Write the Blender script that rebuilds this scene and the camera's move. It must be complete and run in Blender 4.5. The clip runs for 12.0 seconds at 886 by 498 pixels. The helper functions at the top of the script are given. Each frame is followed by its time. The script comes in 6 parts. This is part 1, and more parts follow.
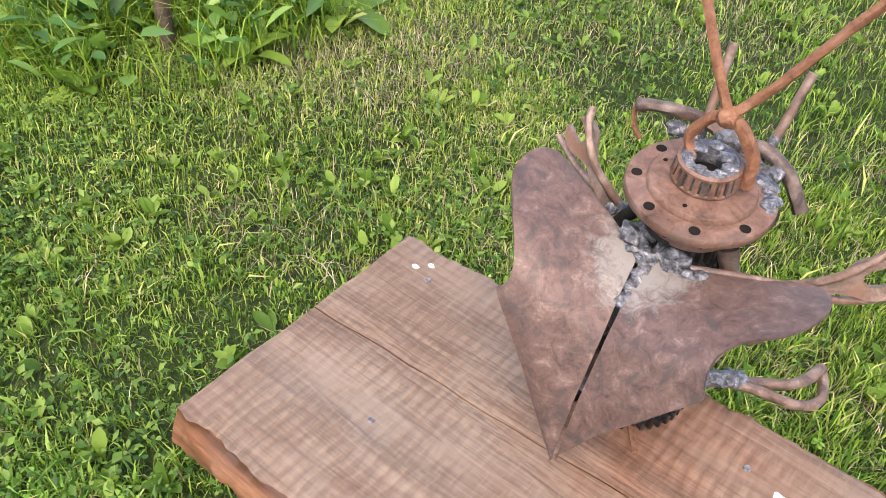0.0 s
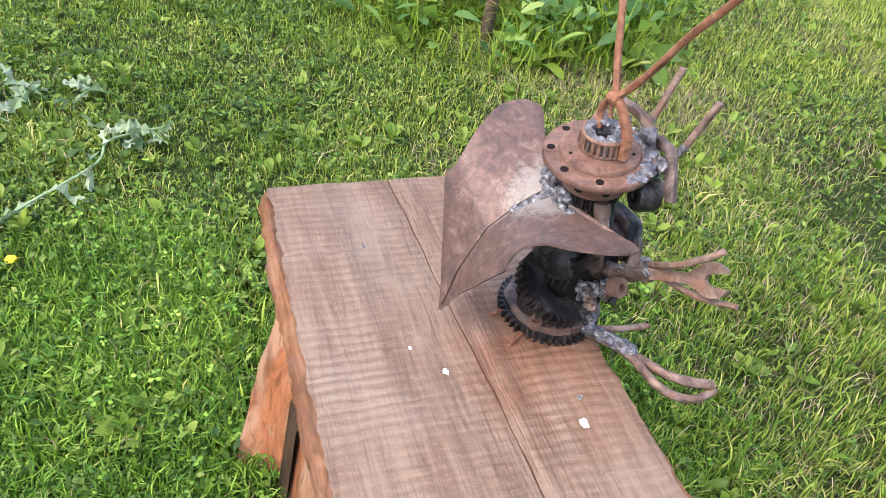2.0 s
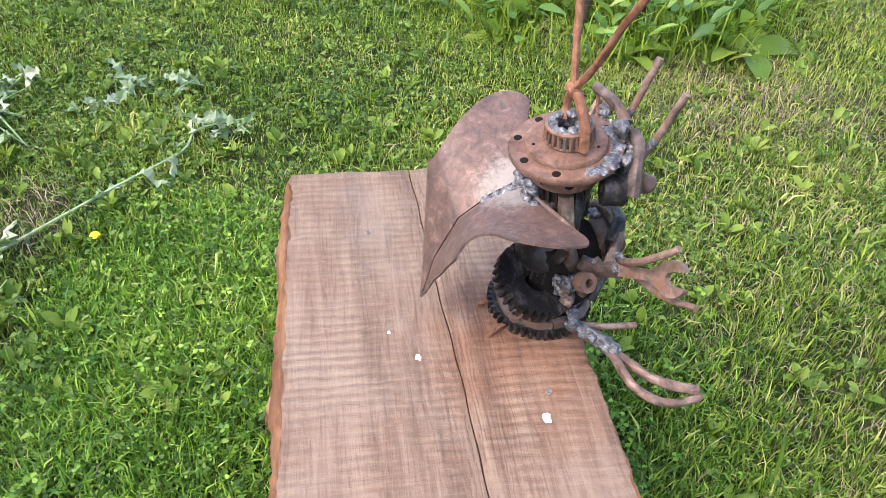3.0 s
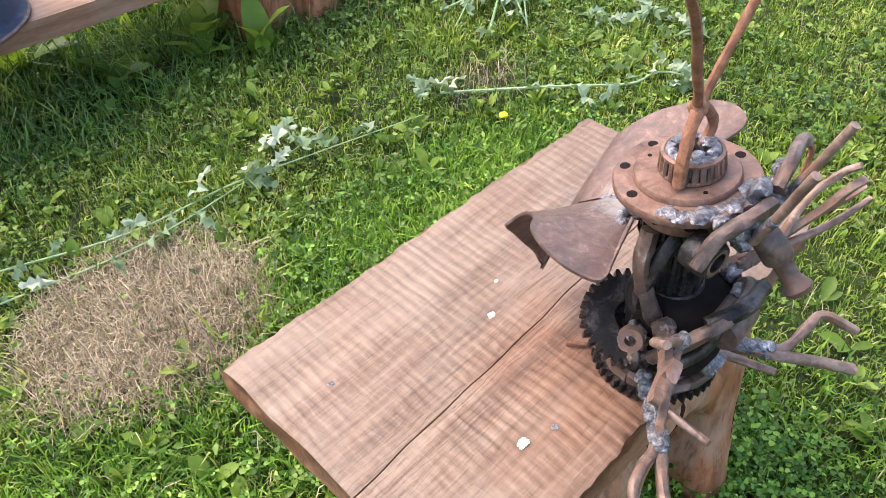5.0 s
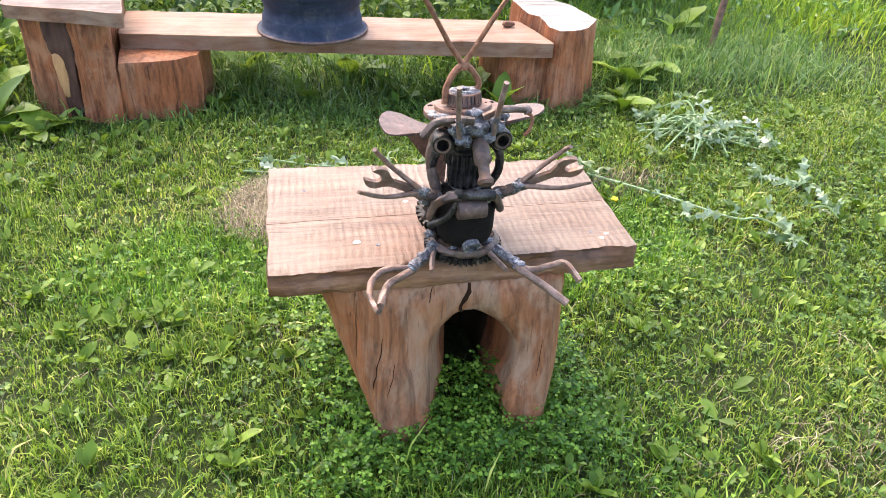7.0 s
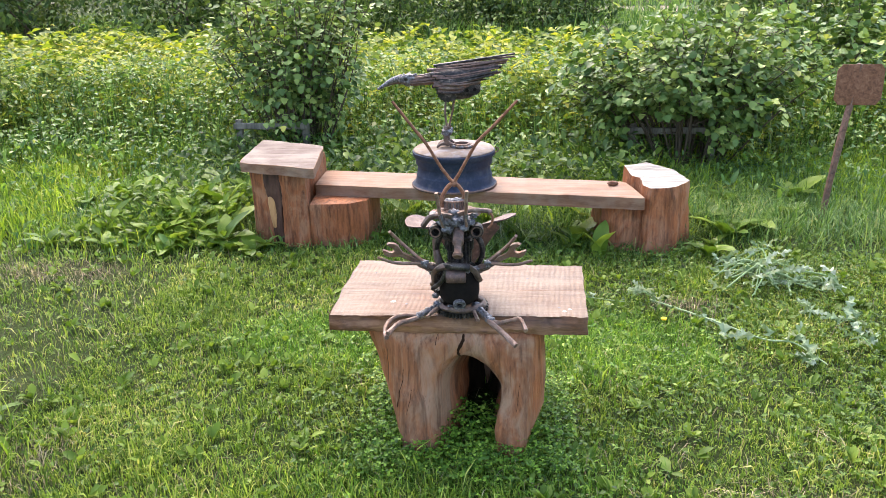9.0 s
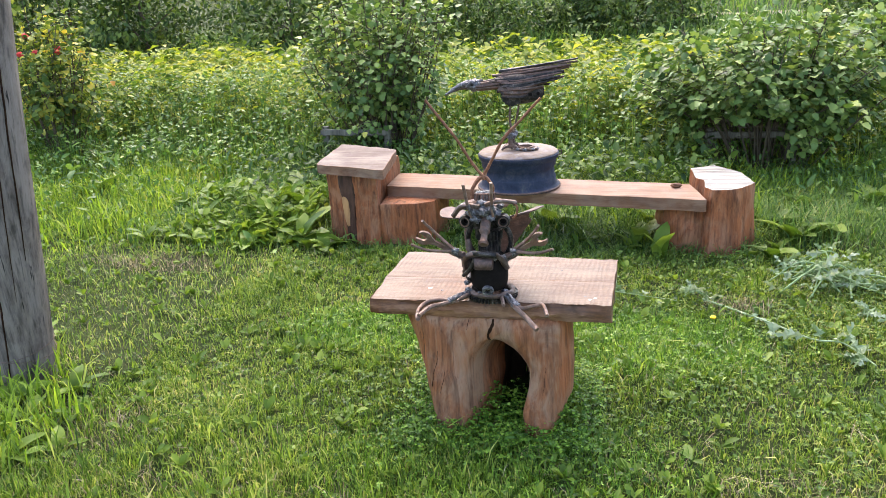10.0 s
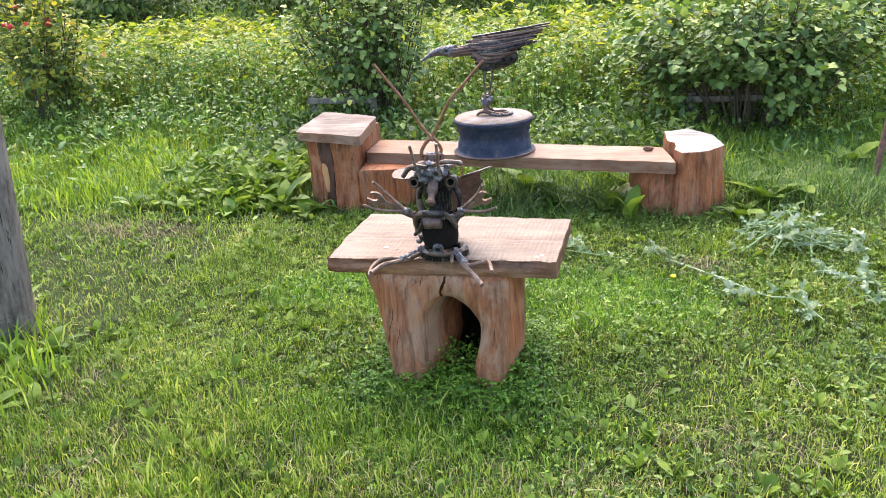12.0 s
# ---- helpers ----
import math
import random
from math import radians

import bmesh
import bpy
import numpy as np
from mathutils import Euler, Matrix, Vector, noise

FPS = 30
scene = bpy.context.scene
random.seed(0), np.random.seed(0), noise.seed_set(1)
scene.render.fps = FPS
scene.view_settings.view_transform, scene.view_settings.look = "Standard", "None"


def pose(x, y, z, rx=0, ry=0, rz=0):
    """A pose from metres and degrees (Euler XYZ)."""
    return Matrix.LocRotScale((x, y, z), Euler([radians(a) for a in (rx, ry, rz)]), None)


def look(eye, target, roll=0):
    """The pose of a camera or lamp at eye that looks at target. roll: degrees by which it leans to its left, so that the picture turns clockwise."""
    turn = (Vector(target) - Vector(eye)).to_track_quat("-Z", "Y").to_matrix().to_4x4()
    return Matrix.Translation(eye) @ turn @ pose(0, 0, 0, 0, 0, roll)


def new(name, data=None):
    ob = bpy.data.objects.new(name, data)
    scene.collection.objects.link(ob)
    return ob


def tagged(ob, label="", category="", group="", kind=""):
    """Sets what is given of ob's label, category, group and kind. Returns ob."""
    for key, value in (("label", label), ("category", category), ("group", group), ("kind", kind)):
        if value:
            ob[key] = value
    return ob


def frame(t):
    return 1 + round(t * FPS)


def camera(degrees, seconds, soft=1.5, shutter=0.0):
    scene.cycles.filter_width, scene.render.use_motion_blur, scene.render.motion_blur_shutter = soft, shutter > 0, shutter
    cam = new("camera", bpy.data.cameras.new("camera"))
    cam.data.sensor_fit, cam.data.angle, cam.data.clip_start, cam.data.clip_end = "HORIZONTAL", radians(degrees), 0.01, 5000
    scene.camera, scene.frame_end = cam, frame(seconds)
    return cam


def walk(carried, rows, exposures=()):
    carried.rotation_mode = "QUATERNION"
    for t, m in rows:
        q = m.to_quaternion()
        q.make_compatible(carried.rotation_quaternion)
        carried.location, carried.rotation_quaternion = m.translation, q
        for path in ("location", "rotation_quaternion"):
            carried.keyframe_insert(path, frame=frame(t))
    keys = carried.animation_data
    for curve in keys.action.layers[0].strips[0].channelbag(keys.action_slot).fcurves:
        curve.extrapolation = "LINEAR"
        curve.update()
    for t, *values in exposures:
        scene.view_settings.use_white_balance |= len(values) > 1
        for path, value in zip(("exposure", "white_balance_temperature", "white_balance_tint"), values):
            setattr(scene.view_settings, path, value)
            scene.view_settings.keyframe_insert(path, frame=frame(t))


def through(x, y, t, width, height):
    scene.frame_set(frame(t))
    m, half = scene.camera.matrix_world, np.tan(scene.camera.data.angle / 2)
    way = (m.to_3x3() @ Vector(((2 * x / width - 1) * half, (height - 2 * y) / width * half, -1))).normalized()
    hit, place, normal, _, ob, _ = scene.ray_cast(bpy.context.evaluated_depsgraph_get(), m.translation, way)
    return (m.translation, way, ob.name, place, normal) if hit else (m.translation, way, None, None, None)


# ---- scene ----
cam = camera(59.2, 12.0, soft=0.5)
PATH = [
    (0, (0.15, 0.241, 1.172), (-0.712, 1.481, -0.138), 4.9),
    (0.5, (0.283, 0.169, 1.22), (-0.639, 1.364, -0.092), 8.5),
    (1, (0.4, 0.221, 1.243), (-0.771, 1.156, -0.081), 7.1),
    (1.5, (0.547, 0.302, 1.228), (-0.758, 1.034, -0.099), 8.0),
    (2, (0.715, 0.371, 1.258), (-0.694, 0.995, -0.016), 9.9),
    (2.5, (0.821, 0.457, 1.282), (-0.632, 0.967, 0.007), 8.8),
    (2.7, (0.813, 0.515, 1.283), (-0.661, 0.91, -0.011), 6.3),
    (4.3, (0.607, 0.864, 1.233), (-0.815, 0.622, -0.153), 1.0),
    (4.5, (0.591, 0.924, 1.218), (-0.769, 0.462, -0.175), 0.9),
    (5, (0.587, 1.14, 1.24), (-0.406, 0.108, -0.155), -2.6),
    (5.5, (0.586, 1.39, 1.26), (-0.299, 0.265, -0.137), -1.6),
    (6, (0.495, 1.624, 1.313), (-0.3, 0.258, 0.088), 2.2),
    (6.5, (0.355, 1.878, 1.296), (-0.134, 0.32, 0.141), 2.0),
    (7, (0.293, 2.183, 1.293), (-0.052, 0.533, 0.216), 3.0),
    (7.5, (0.162, 2.45, 1.337), (0.071, 0.663, 0.443), 0.5),
    (7.7, (0.098, 2.516, 1.327), (0.107, 0.712, 0.463), 1.2),
    (9.3, (-0.316, 3.012, 1.393), (0.03, 1.152, 0.745), -2.6),
    (9.5, (-0.375, 3.025, 1.373), (0.06, 1.18, 0.736), -3.2),
    (10, (-0.469, 3.087, 1.368), (0.031, 1.259, 0.728), -3.1),
    (10.5, (-0.563, 3.207, 1.378), (-0.051, 1.394, 0.707), -3.1),
    (11, (-0.619, 3.214, 1.367), (-0.106, 1.402, 0.694), -3.5),
    (11.5, (-0.656, 3.164, 1.343), (-0.14, 1.357, 0.659), -3.7),
    (12, (-0.667, 3.132, 1.353), (-0.145, 1.336, 0.644), -3.9),
]
EXPOSURE = [(0.0, 1.68, 6750, 8), (0.8, 1.71, 6450, 10), (2.6, 1.76, 6450, 10), (4.4, 1.92, 6800, 11), (5.3, 1.98, 6850, 11), (6.6, 2.16, 6850, 12), (7.5, 2.24, 6900, 12), (9.4, 1.93, 6850, 11), (10.4, 1.90, 6850, 11), (11.5, 2.07, 6850, 11), (12.0, 2.07, 6850, 11)]
walk(cam, [(t, look(eye, target, roll)) for t, eye, target, roll in PATH], EXPOSURE)

# ---- world, sun, exposure ----
SUN_AZ, SUN_EL = radians(162), radians(55)
world = bpy.data.worlds.new("sky")
scene.world = world
world.use_nodes = True
wn = world.node_tree.nodes
wl = world.node_tree.links
sky = wn.new("ShaderNodeTexSky")
sky.sky_type = "NISHITA"
sky.sun_disc = False
sky.sun_elevation = SUN_EL
sky.sun_rotation = SUN_AZ
sky.air_density = 1.0
sky.dust_density = 3.0
wn["Background"].inputs["Strength"].default_value = 0.205
wl.new(sky.outputs["Color"], wn["Background"].inputs["Color"])
sun = new("sun", bpy.data.lights.new("sun", "SUN"))
sun.data.energy = 0.68
sun.data.angle = radians(55)
sun.data.color = (1.0, 0.94, 0.82)
sun_dir = Vector((math.sin(SUN_AZ) * math.cos(SUN_EL), math.cos(SUN_AZ) * math.cos(SUN_EL), math.sin(SUN_EL)))
sun.matrix_world = look(sun_dir * 30, (0, 0, 0))

# ---- node helpers ----


def material(name, rough=0.8, metal=0.0, spec=0.3):
    m = bpy.data.materials.new(name)
    m.use_nodes = True
    b = m.node_tree.nodes["Principled BSDF"]
    b.inputs["Roughness"].default_value = rough
    b.inputs["Metallic"].default_value = metal
    b.inputs["Specular IOR Level"].default_value = spec
    return m


def node(m, kind, **values):
    n = m.node_tree.nodes.new(kind)
    for key, value in values.items():
        n.inputs[key.replace("_", " ")].default_value = value
    return n


def link(m, a, b):
    m.node_tree.links.new(a, b)


def ramp(m, fac, stops):
    n = m.node_tree.nodes.new("ShaderNodeValToRGB")
    while len(n.color_ramp.elements) < len(stops):
        n.color_ramp.elements.new(0.5)
    for e, (p, c) in zip(n.color_ramp.elements, stops):
        e.position = p
        e.color = (*c, 1) if len(c) == 3 else c
    link(m, fac, n.inputs["Fac"])
    return n.outputs["Color"]


def mix(m, fac, a, b, mode="MIX"):
    n = m.node_tree.nodes.new("ShaderNodeMix")
    n.data_type = "RGBA"
    n.blend_type = mode
    for sock, v in ((n.inputs[0], fac), (n.inputs[6], a), (n.inputs[7], b)):
        if isinstance(v, (int, float)):
            sock.default_value = v
        elif isinstance(v, tuple):
            sock.default_value = (*v, 1)
        else:
            link(m, v, sock)
    return n.outputs[2]


def calc(m, op, a, b=0.0):
    n = m.node_tree.nodes.new("ShaderNodeMath")
    n.operation = op
    for sock, v in zip(n.inputs, (a, b)):
        if isinstance(v, (int, float)):
            sock.default_value = v
        else:
            link(m, v, sock)
    return n.outputs[0]


def coords(m, scale=(1, 1, 1), turn=(0, 0, 0)):
    t = m.node_tree.nodes.new("ShaderNodeTexCoord")
    p = m.node_tree.nodes.new("ShaderNodeMapping")
    p.inputs["Scale"].default_value = scale
    p.inputs["Rotation"].default_value = [radians(a) for a in turn]
    link(m, t.outputs["Object"], p.inputs["Vector"])
    return p.outputs["Vector"]


def noise_tex(m, vec, scale, detail=4.0, rough=0.6, warp=0.0):
    n = node(m, "ShaderNodeTexNoise", Scale=scale, Detail=detail, Roughness=rough, Distortion=warp)
    link(m, vec, n.inputs["Vector"])
    return n.outputs["Fac"]


def bump(m, height, strength, distance, after=None):
    n = node(m, "ShaderNodeBump", Strength=strength, Distance=distance)
    link(m, height, n.inputs["Height"])
    if after is not None:
        link(m, after, n.inputs["Normal"])
    return n.outputs["Normal"]


def finish(m, color=None, normal=None, rough=None, metal=None):
    b = m.node_tree.nodes["Principled BSDF"]
    for sock, v in (("Base Color", color), ("Normal", normal), ("Roughness", rough), ("Metallic", metal)):
        if v is not None:
            link(m, v, b.inputs[sock])
    return m


# ---- materials ----


def sawn_wood(name, dark, mid, light, grain_turn=0.0, stripes=0.0, weather=0.3, stain=None, rusty=None, gloss=0.5, spec=0.45):
    """Rough-sawn wood, grain along x (turned by grain_turn about z), with saw-tooth bands across it."""
    m = material(name, gloss, 0.0, spec)
    v = coords(m, (1, 1, 1), (0, 0, grain_turn))
    long = coords(m, (2.2, 30, 30), (0, 0, grain_turn))
    fine = coords(m, (10, 260, 260), (0, 0, grain_turn))
    g1 = noise_tex(m, long, 1.0, 6, 0.65, 0.5)
    g2 = noise_tex(m, fine, 1.0, 3, 0.6)
    big = noise_tex(m, v, 7.0, 4, 0.6)
    c = ramp(m, g1, [(0.3, dark), (0.5, mid), (0.72, light)])
    c = mix(m, calc(m, "MULTIPLY", g2, 0.45), c, mid, "MULTIPLY")
    pale = ramp(m, big, [(0.42, (0, 0, 0)), (0.68, (1, 1, 1))])
    c = mix(m, calc(m, "MULTIPLY", pale, weather), c, (0.30, 0.25, 0.21))
    if stain:
        spots = noise_tex(m, v, 16.0, 5, 0.7, 0.6)
        s = ramp(m, spots, [(0.55, (0, 0, 0)), (0.70, (1, 1, 1))])
        c = mix(m, calc(m, "MULTIPLY", s, 0.55), c, stain)
    h = calc(m, "ADD", calc(m, "MULTIPLY", g1, 0.6), calc(m, "MULTIPLY", g2, 0.4))
    nrm = bump(m, h, 0.5, 0.0015)
    if stripes:
        w = node(m, "ShaderNodeTexWave", Scale=19.5, Distortion=4.2, Detail=4.0, Detail_Scale=1.7, Detail_Roughness=0.65)
        w.bands_direction = "X"
        link(m, coords(m, (1, 0.30, 1), (0, 0, grain_turn + 4)), w.inputs["Vector"])
        patch = ramp(m, noise_tex(m, coords(m, (3.0, 9, 2), (0, 0, grain_turn)), 1.5, 4, 0.6), [(0.36, (0.12, 0.12, 0.12)), (0.56, (1, 1, 1))])
        groove = ramp(m, w.outputs["Fac"], [(0.12, (1, 1, 1)), (0.62, (0, 0, 0))])
        band = calc(m, "MULTIPLY", w.outputs["Fac"], patch)
        f = noise_tex(m, coords(m, (7, 85, 85), (0, 0, grain_turn - 4)), 1.0, 5, 0.7, 1.6)
        c = mix(m, calc(m, "MULTIPLY", ramp(m, f, [(0.40, (0, 0, 0)), (0.68, (1, 1, 1))]), 0.45), c, light)
        c = mix(m, calc(m, "MULTIPLY", ramp(m, f, [(0.30, (1, 1, 1)), (0.42, (0, 0, 0))]), 0.35), c, dark)
        fuzz = noise_tex(m, coords(m, (170, 36, 42), (0, 0, grain_turn + 4)), 1.0, 4, 0.7, 0.6)
        c = mix(m, calc(m, "MULTIPLY", ramp(m, fuzz, [(0.50, (0, 0, 0)), (0.70, (1, 1, 1))]), 0.32), c, light)
        c = mix(m, calc(m, "MULTIPLY", groove, calc(m, "MULTIPLY", patch, stripes)), c, mix(m, 0.35, dark, mid))
        c = mix(m, calc(m, "MULTIPLY", ramp(m, fuzz, [(0.36, (1, 1, 1)), (0.47, (0, 0, 0))]), calc(m, "MULTIPLY", patch, 0.22)), c, dark)
        ring = node(m, "ShaderNodeTexWave", Scale=46.0, Distortion=11.0, Detail=4.0, Detail_Scale=1.6, Detail_Roughness=0.68)
        ring.bands_direction = "Y"
        link(m, coords(m, (0.16, 1, 1), (0, 0, grain_turn - 2.4)), ring.inputs["Vector"])
        axes = node(m, "ShaderNodeSeparateXYZ")
        link(m, coords(m, (1, 1, 1), (0, 0, grain_turn - 2.4)), axes.inputs[0])
        off = calc(m, "ABSOLUTE", calc(m, "SUBTRACT", axes.outputs["Y"], 0.035))
        heart = ramp(m, calc(m, "ADD", off, calc(m, "MULTIPLY", noise_tex(m, v, 9.0, 3, 0.6), 0.08)), [(0.06, (1, 1, 1)), (0.125, (0, 0, 0))])
        lines = calc(m, "MULTIPLY", ramp(m, ring.outputs["Fac"], [(0.10, (1, 1, 1)), (0.45, (0, 0, 0))]), heart)
        c = mix(m, calc(m, "MULTIPLY", lines, calc(m, "MULTIPLY", ramp(m, f, [(0.36, (1, 1, 1)), (0.62, (0.15, 0.15, 0.15))]), 0.6)), c, tuple(0.8 * a for a in dark))
        nrm = bump(m, lines, -0.5, 0.0015, nrm)
        if rusty:
            gap = node(m, "ShaderNodeVectorMath")
            gap.operation = "DISTANCE"
            link(m, v, gap.inputs[0])
            gap.inputs[1].default_value = rusty
            near = calc(m, "ADD", gap.outputs["Value"], calc(m, "MULTIPLY", noise_tex(m, v, 14.0, 4, 0.6), 0.16))
            c = mix(m, calc(m, "MULTIPLY", ramp(m, near, [(0.14, (1, 1, 1)), (0.27, (0, 0, 0))]), 0.75), c, mix(m, 1.0, c, (1.0, 0.72, 0.58), "MULTIPLY"))
        nrm = bump(m, band, 0.7, 0.0022, nrm)
        nrm = bump(m, f, 0.5, 0.003, nrm)
        nrm = bump(m, fuzz, 0.5, 0.0016, nrm)
    return finish(m, c, nrm)


def stump_wood(name, base, dark, pale, worn=0.4, split=0.45):
    """Peeled and oiled log, grain upright, with grey and pale worn patches."""
    m = material(name, 0.6, 0.0, 0.2)
    v = coords(m)
    up = coords(m, (20, 20, 2.8))
    g = noise_tex(m, up, 1.0, 6, 0.68, 1.8)
    c = ramp(m, g, [(0.28, dark), (0.5, base), (0.75, tuple(min(1, a * 1.45) for a in base))])
    big = noise_tex(m, coords(m, (1.5, 1.5, 0.8)), 5.0, 5, 0.62, 1.2)
    p = ramp(m, big, [(0.44, (0, 0, 0)), (0.60, (1, 1, 1))])
    c = mix(m, calc(m, "MULTIPLY", p, worn), c, pale)
    d = ramp(m, noise_tex(m, coords(m, (1.5, 1.5, 0.35)), 8.0, 5, 0.65, 0.7), [(0.52, (0, 0, 0)), (0.68, (1, 1, 1))])
    c = mix(m, calc(m, "MULTIPLY", d, 0.75), c, dark)
    crack = ramp(m, noise_tex(m, coords(m, (60, 60, 1.2)), 1.0, 3, 0.6, 0.15), [(0.27, (1, 1, 1)), (0.32, (0, 0, 0))])
    c = mix(m, calc(m, "MULTIPLY", crack, split), c, tuple(0.3 * a for a in dark))
    streak = noise_tex(m, coords(m, (75, 75, 3.0)), 1.0, 4, 0.7, 0.4)
    c = mix(m, calc(m, "MULTIPLY", ramp(m, streak, [(0.34, (1, 1, 1)), (0.47, (0, 0, 0))]), 0.55), c, dark)
    c = mix(m, calc(m, "MULTIPLY", ramp(m, streak, [(0.56, (0, 0, 0)), (0.70, (1, 1, 1))]), 0.4), c, pale)
    nrm = bump(m, g, 0.6, 0.004)
    nrm = bump(m, crack, -0.6, 0.003, nrm)
    return finish(m, c, nrm)


def metal_mat(name, stops, scale, rough=(0.5, 0.85), metal=0.5, tint=None, pit=0.0012, bare=None):
    m = material(name, 0.7, metal, 0.4)
    v = coords(m)
    n1 = noise_tex(m, v, scale, 6, 0.68, 0.6)
    n2 = noise_tex(m, v, scale * 6, 4, 0.7)
    f = calc(m, "ADD", calc(m, "MULTIPLY", n1, 0.72), calc(m, "MULTIPLY", n2, 0.28))
    c = ramp(m, f, stops)
    if tint:
        t = ramp(m, noise_tex(m, v, scale * 0.7, 3, 0.6, 1.0), [(0.5, (0, 0, 0)), (0.66, (1, 1, 1))])
        c = mix(m, calc(m, "MULTIPLY", t, 0.7), c, tint)
    if bare:
        # mill scale burnt off to bare grey steel round a weld
        gap = node(m, "ShaderNodeVectorMath")
        gap.operation = "DISTANCE"
        link(m, v, gap.inputs[0])
        gap.inputs[1].default_value = bare
        near = calc(m, "ADD", gap.outputs["Value"], calc(m, "MULTIPLY", calc(m, "SUBTRACT", noise_tex(m, v, 75.0, 6, 0.8, 0.8), 0.5), 0.12))
        c = mix(m, ramp(m, near, [(0.030, (0.85, 0.85, 0.85)), (0.062, (0, 0, 0))]), c, (0.24, 0.21, 0.19))
    r = ramp(m, n2, [(0.3, (rough[0],) * 3), (0.7, (rough[1],) * 3)])
    nrm = bump(m, f, 0.55, pit)
    return finish(m, c, nrm, r)


def leaf_mat(name, stops, through=0.35, gloss=0.5, vein=0.0, spec=0.22):
    """Leaves and blades, each with its own tone, letting some light through."""
    m = material(name, gloss, 0.0, spec)
    g = m.node_tree.nodes.new("ShaderNodeNewGeometry")
    oi = m.node_tree.nodes.new("ShaderNodeObjectInfo")
    r = calc(m, "FRACT", calc(m, "ADD", g.outputs["Random Per Island"], oi.outputs["Random"]))
    big = noise_tex(m, coords(m), 1.9, 3, 0.6)
    f = calc(m, "ADD", calc(m, "MULTIPLY", r, 0.86), calc(m, "MULTIPLY", calc(m, "SUBTRACT", big, 0.5), 0.7))
    c = ramp(m, calc(m, "ADD", f, 0.06), stops)
    if vein:
        c = mix(m, calc(m, "MULTIPLY", noise_tex(m, coords(m), 90.0, 3, 0.6), vein), c, tuple(min(1, a * 1.7) for a in stops[len(stops) // 2][1]))
    b = m.node_tree.nodes["Principled BSDF"]
    link(m, c, b.inputs["Base Color"])
    t = m.node_tree.nodes.new("ShaderNodeBsdfTranslucent")
    link(m, mix(m, 1.0, c, (1.0, 1.0, 0.55), "MULTIPLY"), t.inputs["Color"])
    s = m.node_tree.nodes.new("ShaderNodeMixShader")
    s.inputs[0].default_value = through
    link(m, b.outputs[0], s.inputs[1])
    link(m, t.outputs[0], s.inputs[2])
    link(m, s.outputs[0], m.node_tree.nodes["Material Output"].inputs["Surface"])
    return m


def ground_mat():
    m = material("turf_soil", 0.95, 0.0, 0.1)
    v = coords(m)
    n1 = noise_tex(m, v, 2.2, 6, 0.65, 0.6)
    n2 = noise_tex(m, v, 45.0, 5, 0.75, 0.5)
    c = ramp(m, n2, [(0.3, (0.008, 0.010, 0.004)), (0.48, (0.020, 0.026, 0.009)), (0.62, (0.045, 0.050, 0.018)), (0.78, (0.11, 0.095, 0.045))])
    far = ramp(m, n1, [(0.35, (0.04, 0.075, 0.016)), (0.6, (0.085, 0.12, 0.035))])
    c = mix(m, 0.25, c, far)
    return finish(m, c, bump(m, n2, 0.9, 0.02))


SAWN = sawn_wood("sawn_larch_top", (0.075, 0.040, 0.025), (0.176, 0.106, 0.071), (0.278, 0.192, 0.138), 0, 0.42, 0.30, None, (0.06, 0.13, 0.45), 0.55, 0.28)
BARKEDGE = sawn_wood("waney_edge_wood", (0.024, 0.010, 0.007), (0.150, 0.062, 0.029), (0.37, 0.190, 0.100), 0, 0.0, 0.15, (0.040, 0.020, 0.013), None, 0.6, 0.25)
PLANKWOOD = sawn_wood("bench_plank_wood", (0.13, 0.058, 0.033), (0.24, 0.122, 0.073), (0.33, 0.195, 0.125), 5, 0.0, 0.3, None, None, 0.6, 0.25)
GREYTOP = sawn_wood("weathered_block_top", (0.085, 0.052, 0.042), (0.155, 0.108, 0.092), (0.25, 0.198, 0.176), 20, 0.0, 0.5, None, None, 0.65, 0.2)
STUMP = stump_wood("oiled_stump_wood", (0.265, 0.088, 0.036), (0.062, 0.022, 0.012), (0.36, 0.19, 0.115), 0.5, 0.8)
BARK = stump_wood("rough_dark_bark", (0.060, 0.026, 0.018), (0.020, 0.009, 0.007), (0.105, 0.055, 0.040), 0.6, 1.0)
BAREWOOD = stump_wood("pale_bared_wood", (0.36, 0.19, 0.085), (0.20, 0.085, 0.035), (0.46, 0.28, 0.15), 0.4, 0.6)
STUMPFACE = stump_wood("pale_planed_log_face", (0.25, 0.096, 0.043), (0.070, 0.028, 0.015), (0.34, 0.215, 0.145), 0.7, 0.8)
# near-black wood colour that stands in for the shade deep in the log arch
ARCHSHADE = stump_wood("dark_arch_shade", (0.045, 0.026, 0.016), (0.012, 0.008, 0.006), (0.075, 0.045, 0.028), 0.3, 0.8)
ENDGRAIN = sawn_wood("grey_end_grain", (0.10, 0.085, 0.075), (0.30, 0.28, 0.255), (0.52, 0.50, 0.47), 40, 0.0, 0.3, None, None, 0.7, 0.15)
OLDPOLE = stump_wood("weathered_pole_wood", (0.140, 0.112, 0.098), (0.022, 0.018, 0.016), (0.27, 0.23, 0.205), 0.45, 1.0)
GREYBOARD = stump_wood("grey_board_wood", (0.15, 0.135, 0.11), (0.05, 0.045, 0.036), (0.22, 0.20, 0.17))
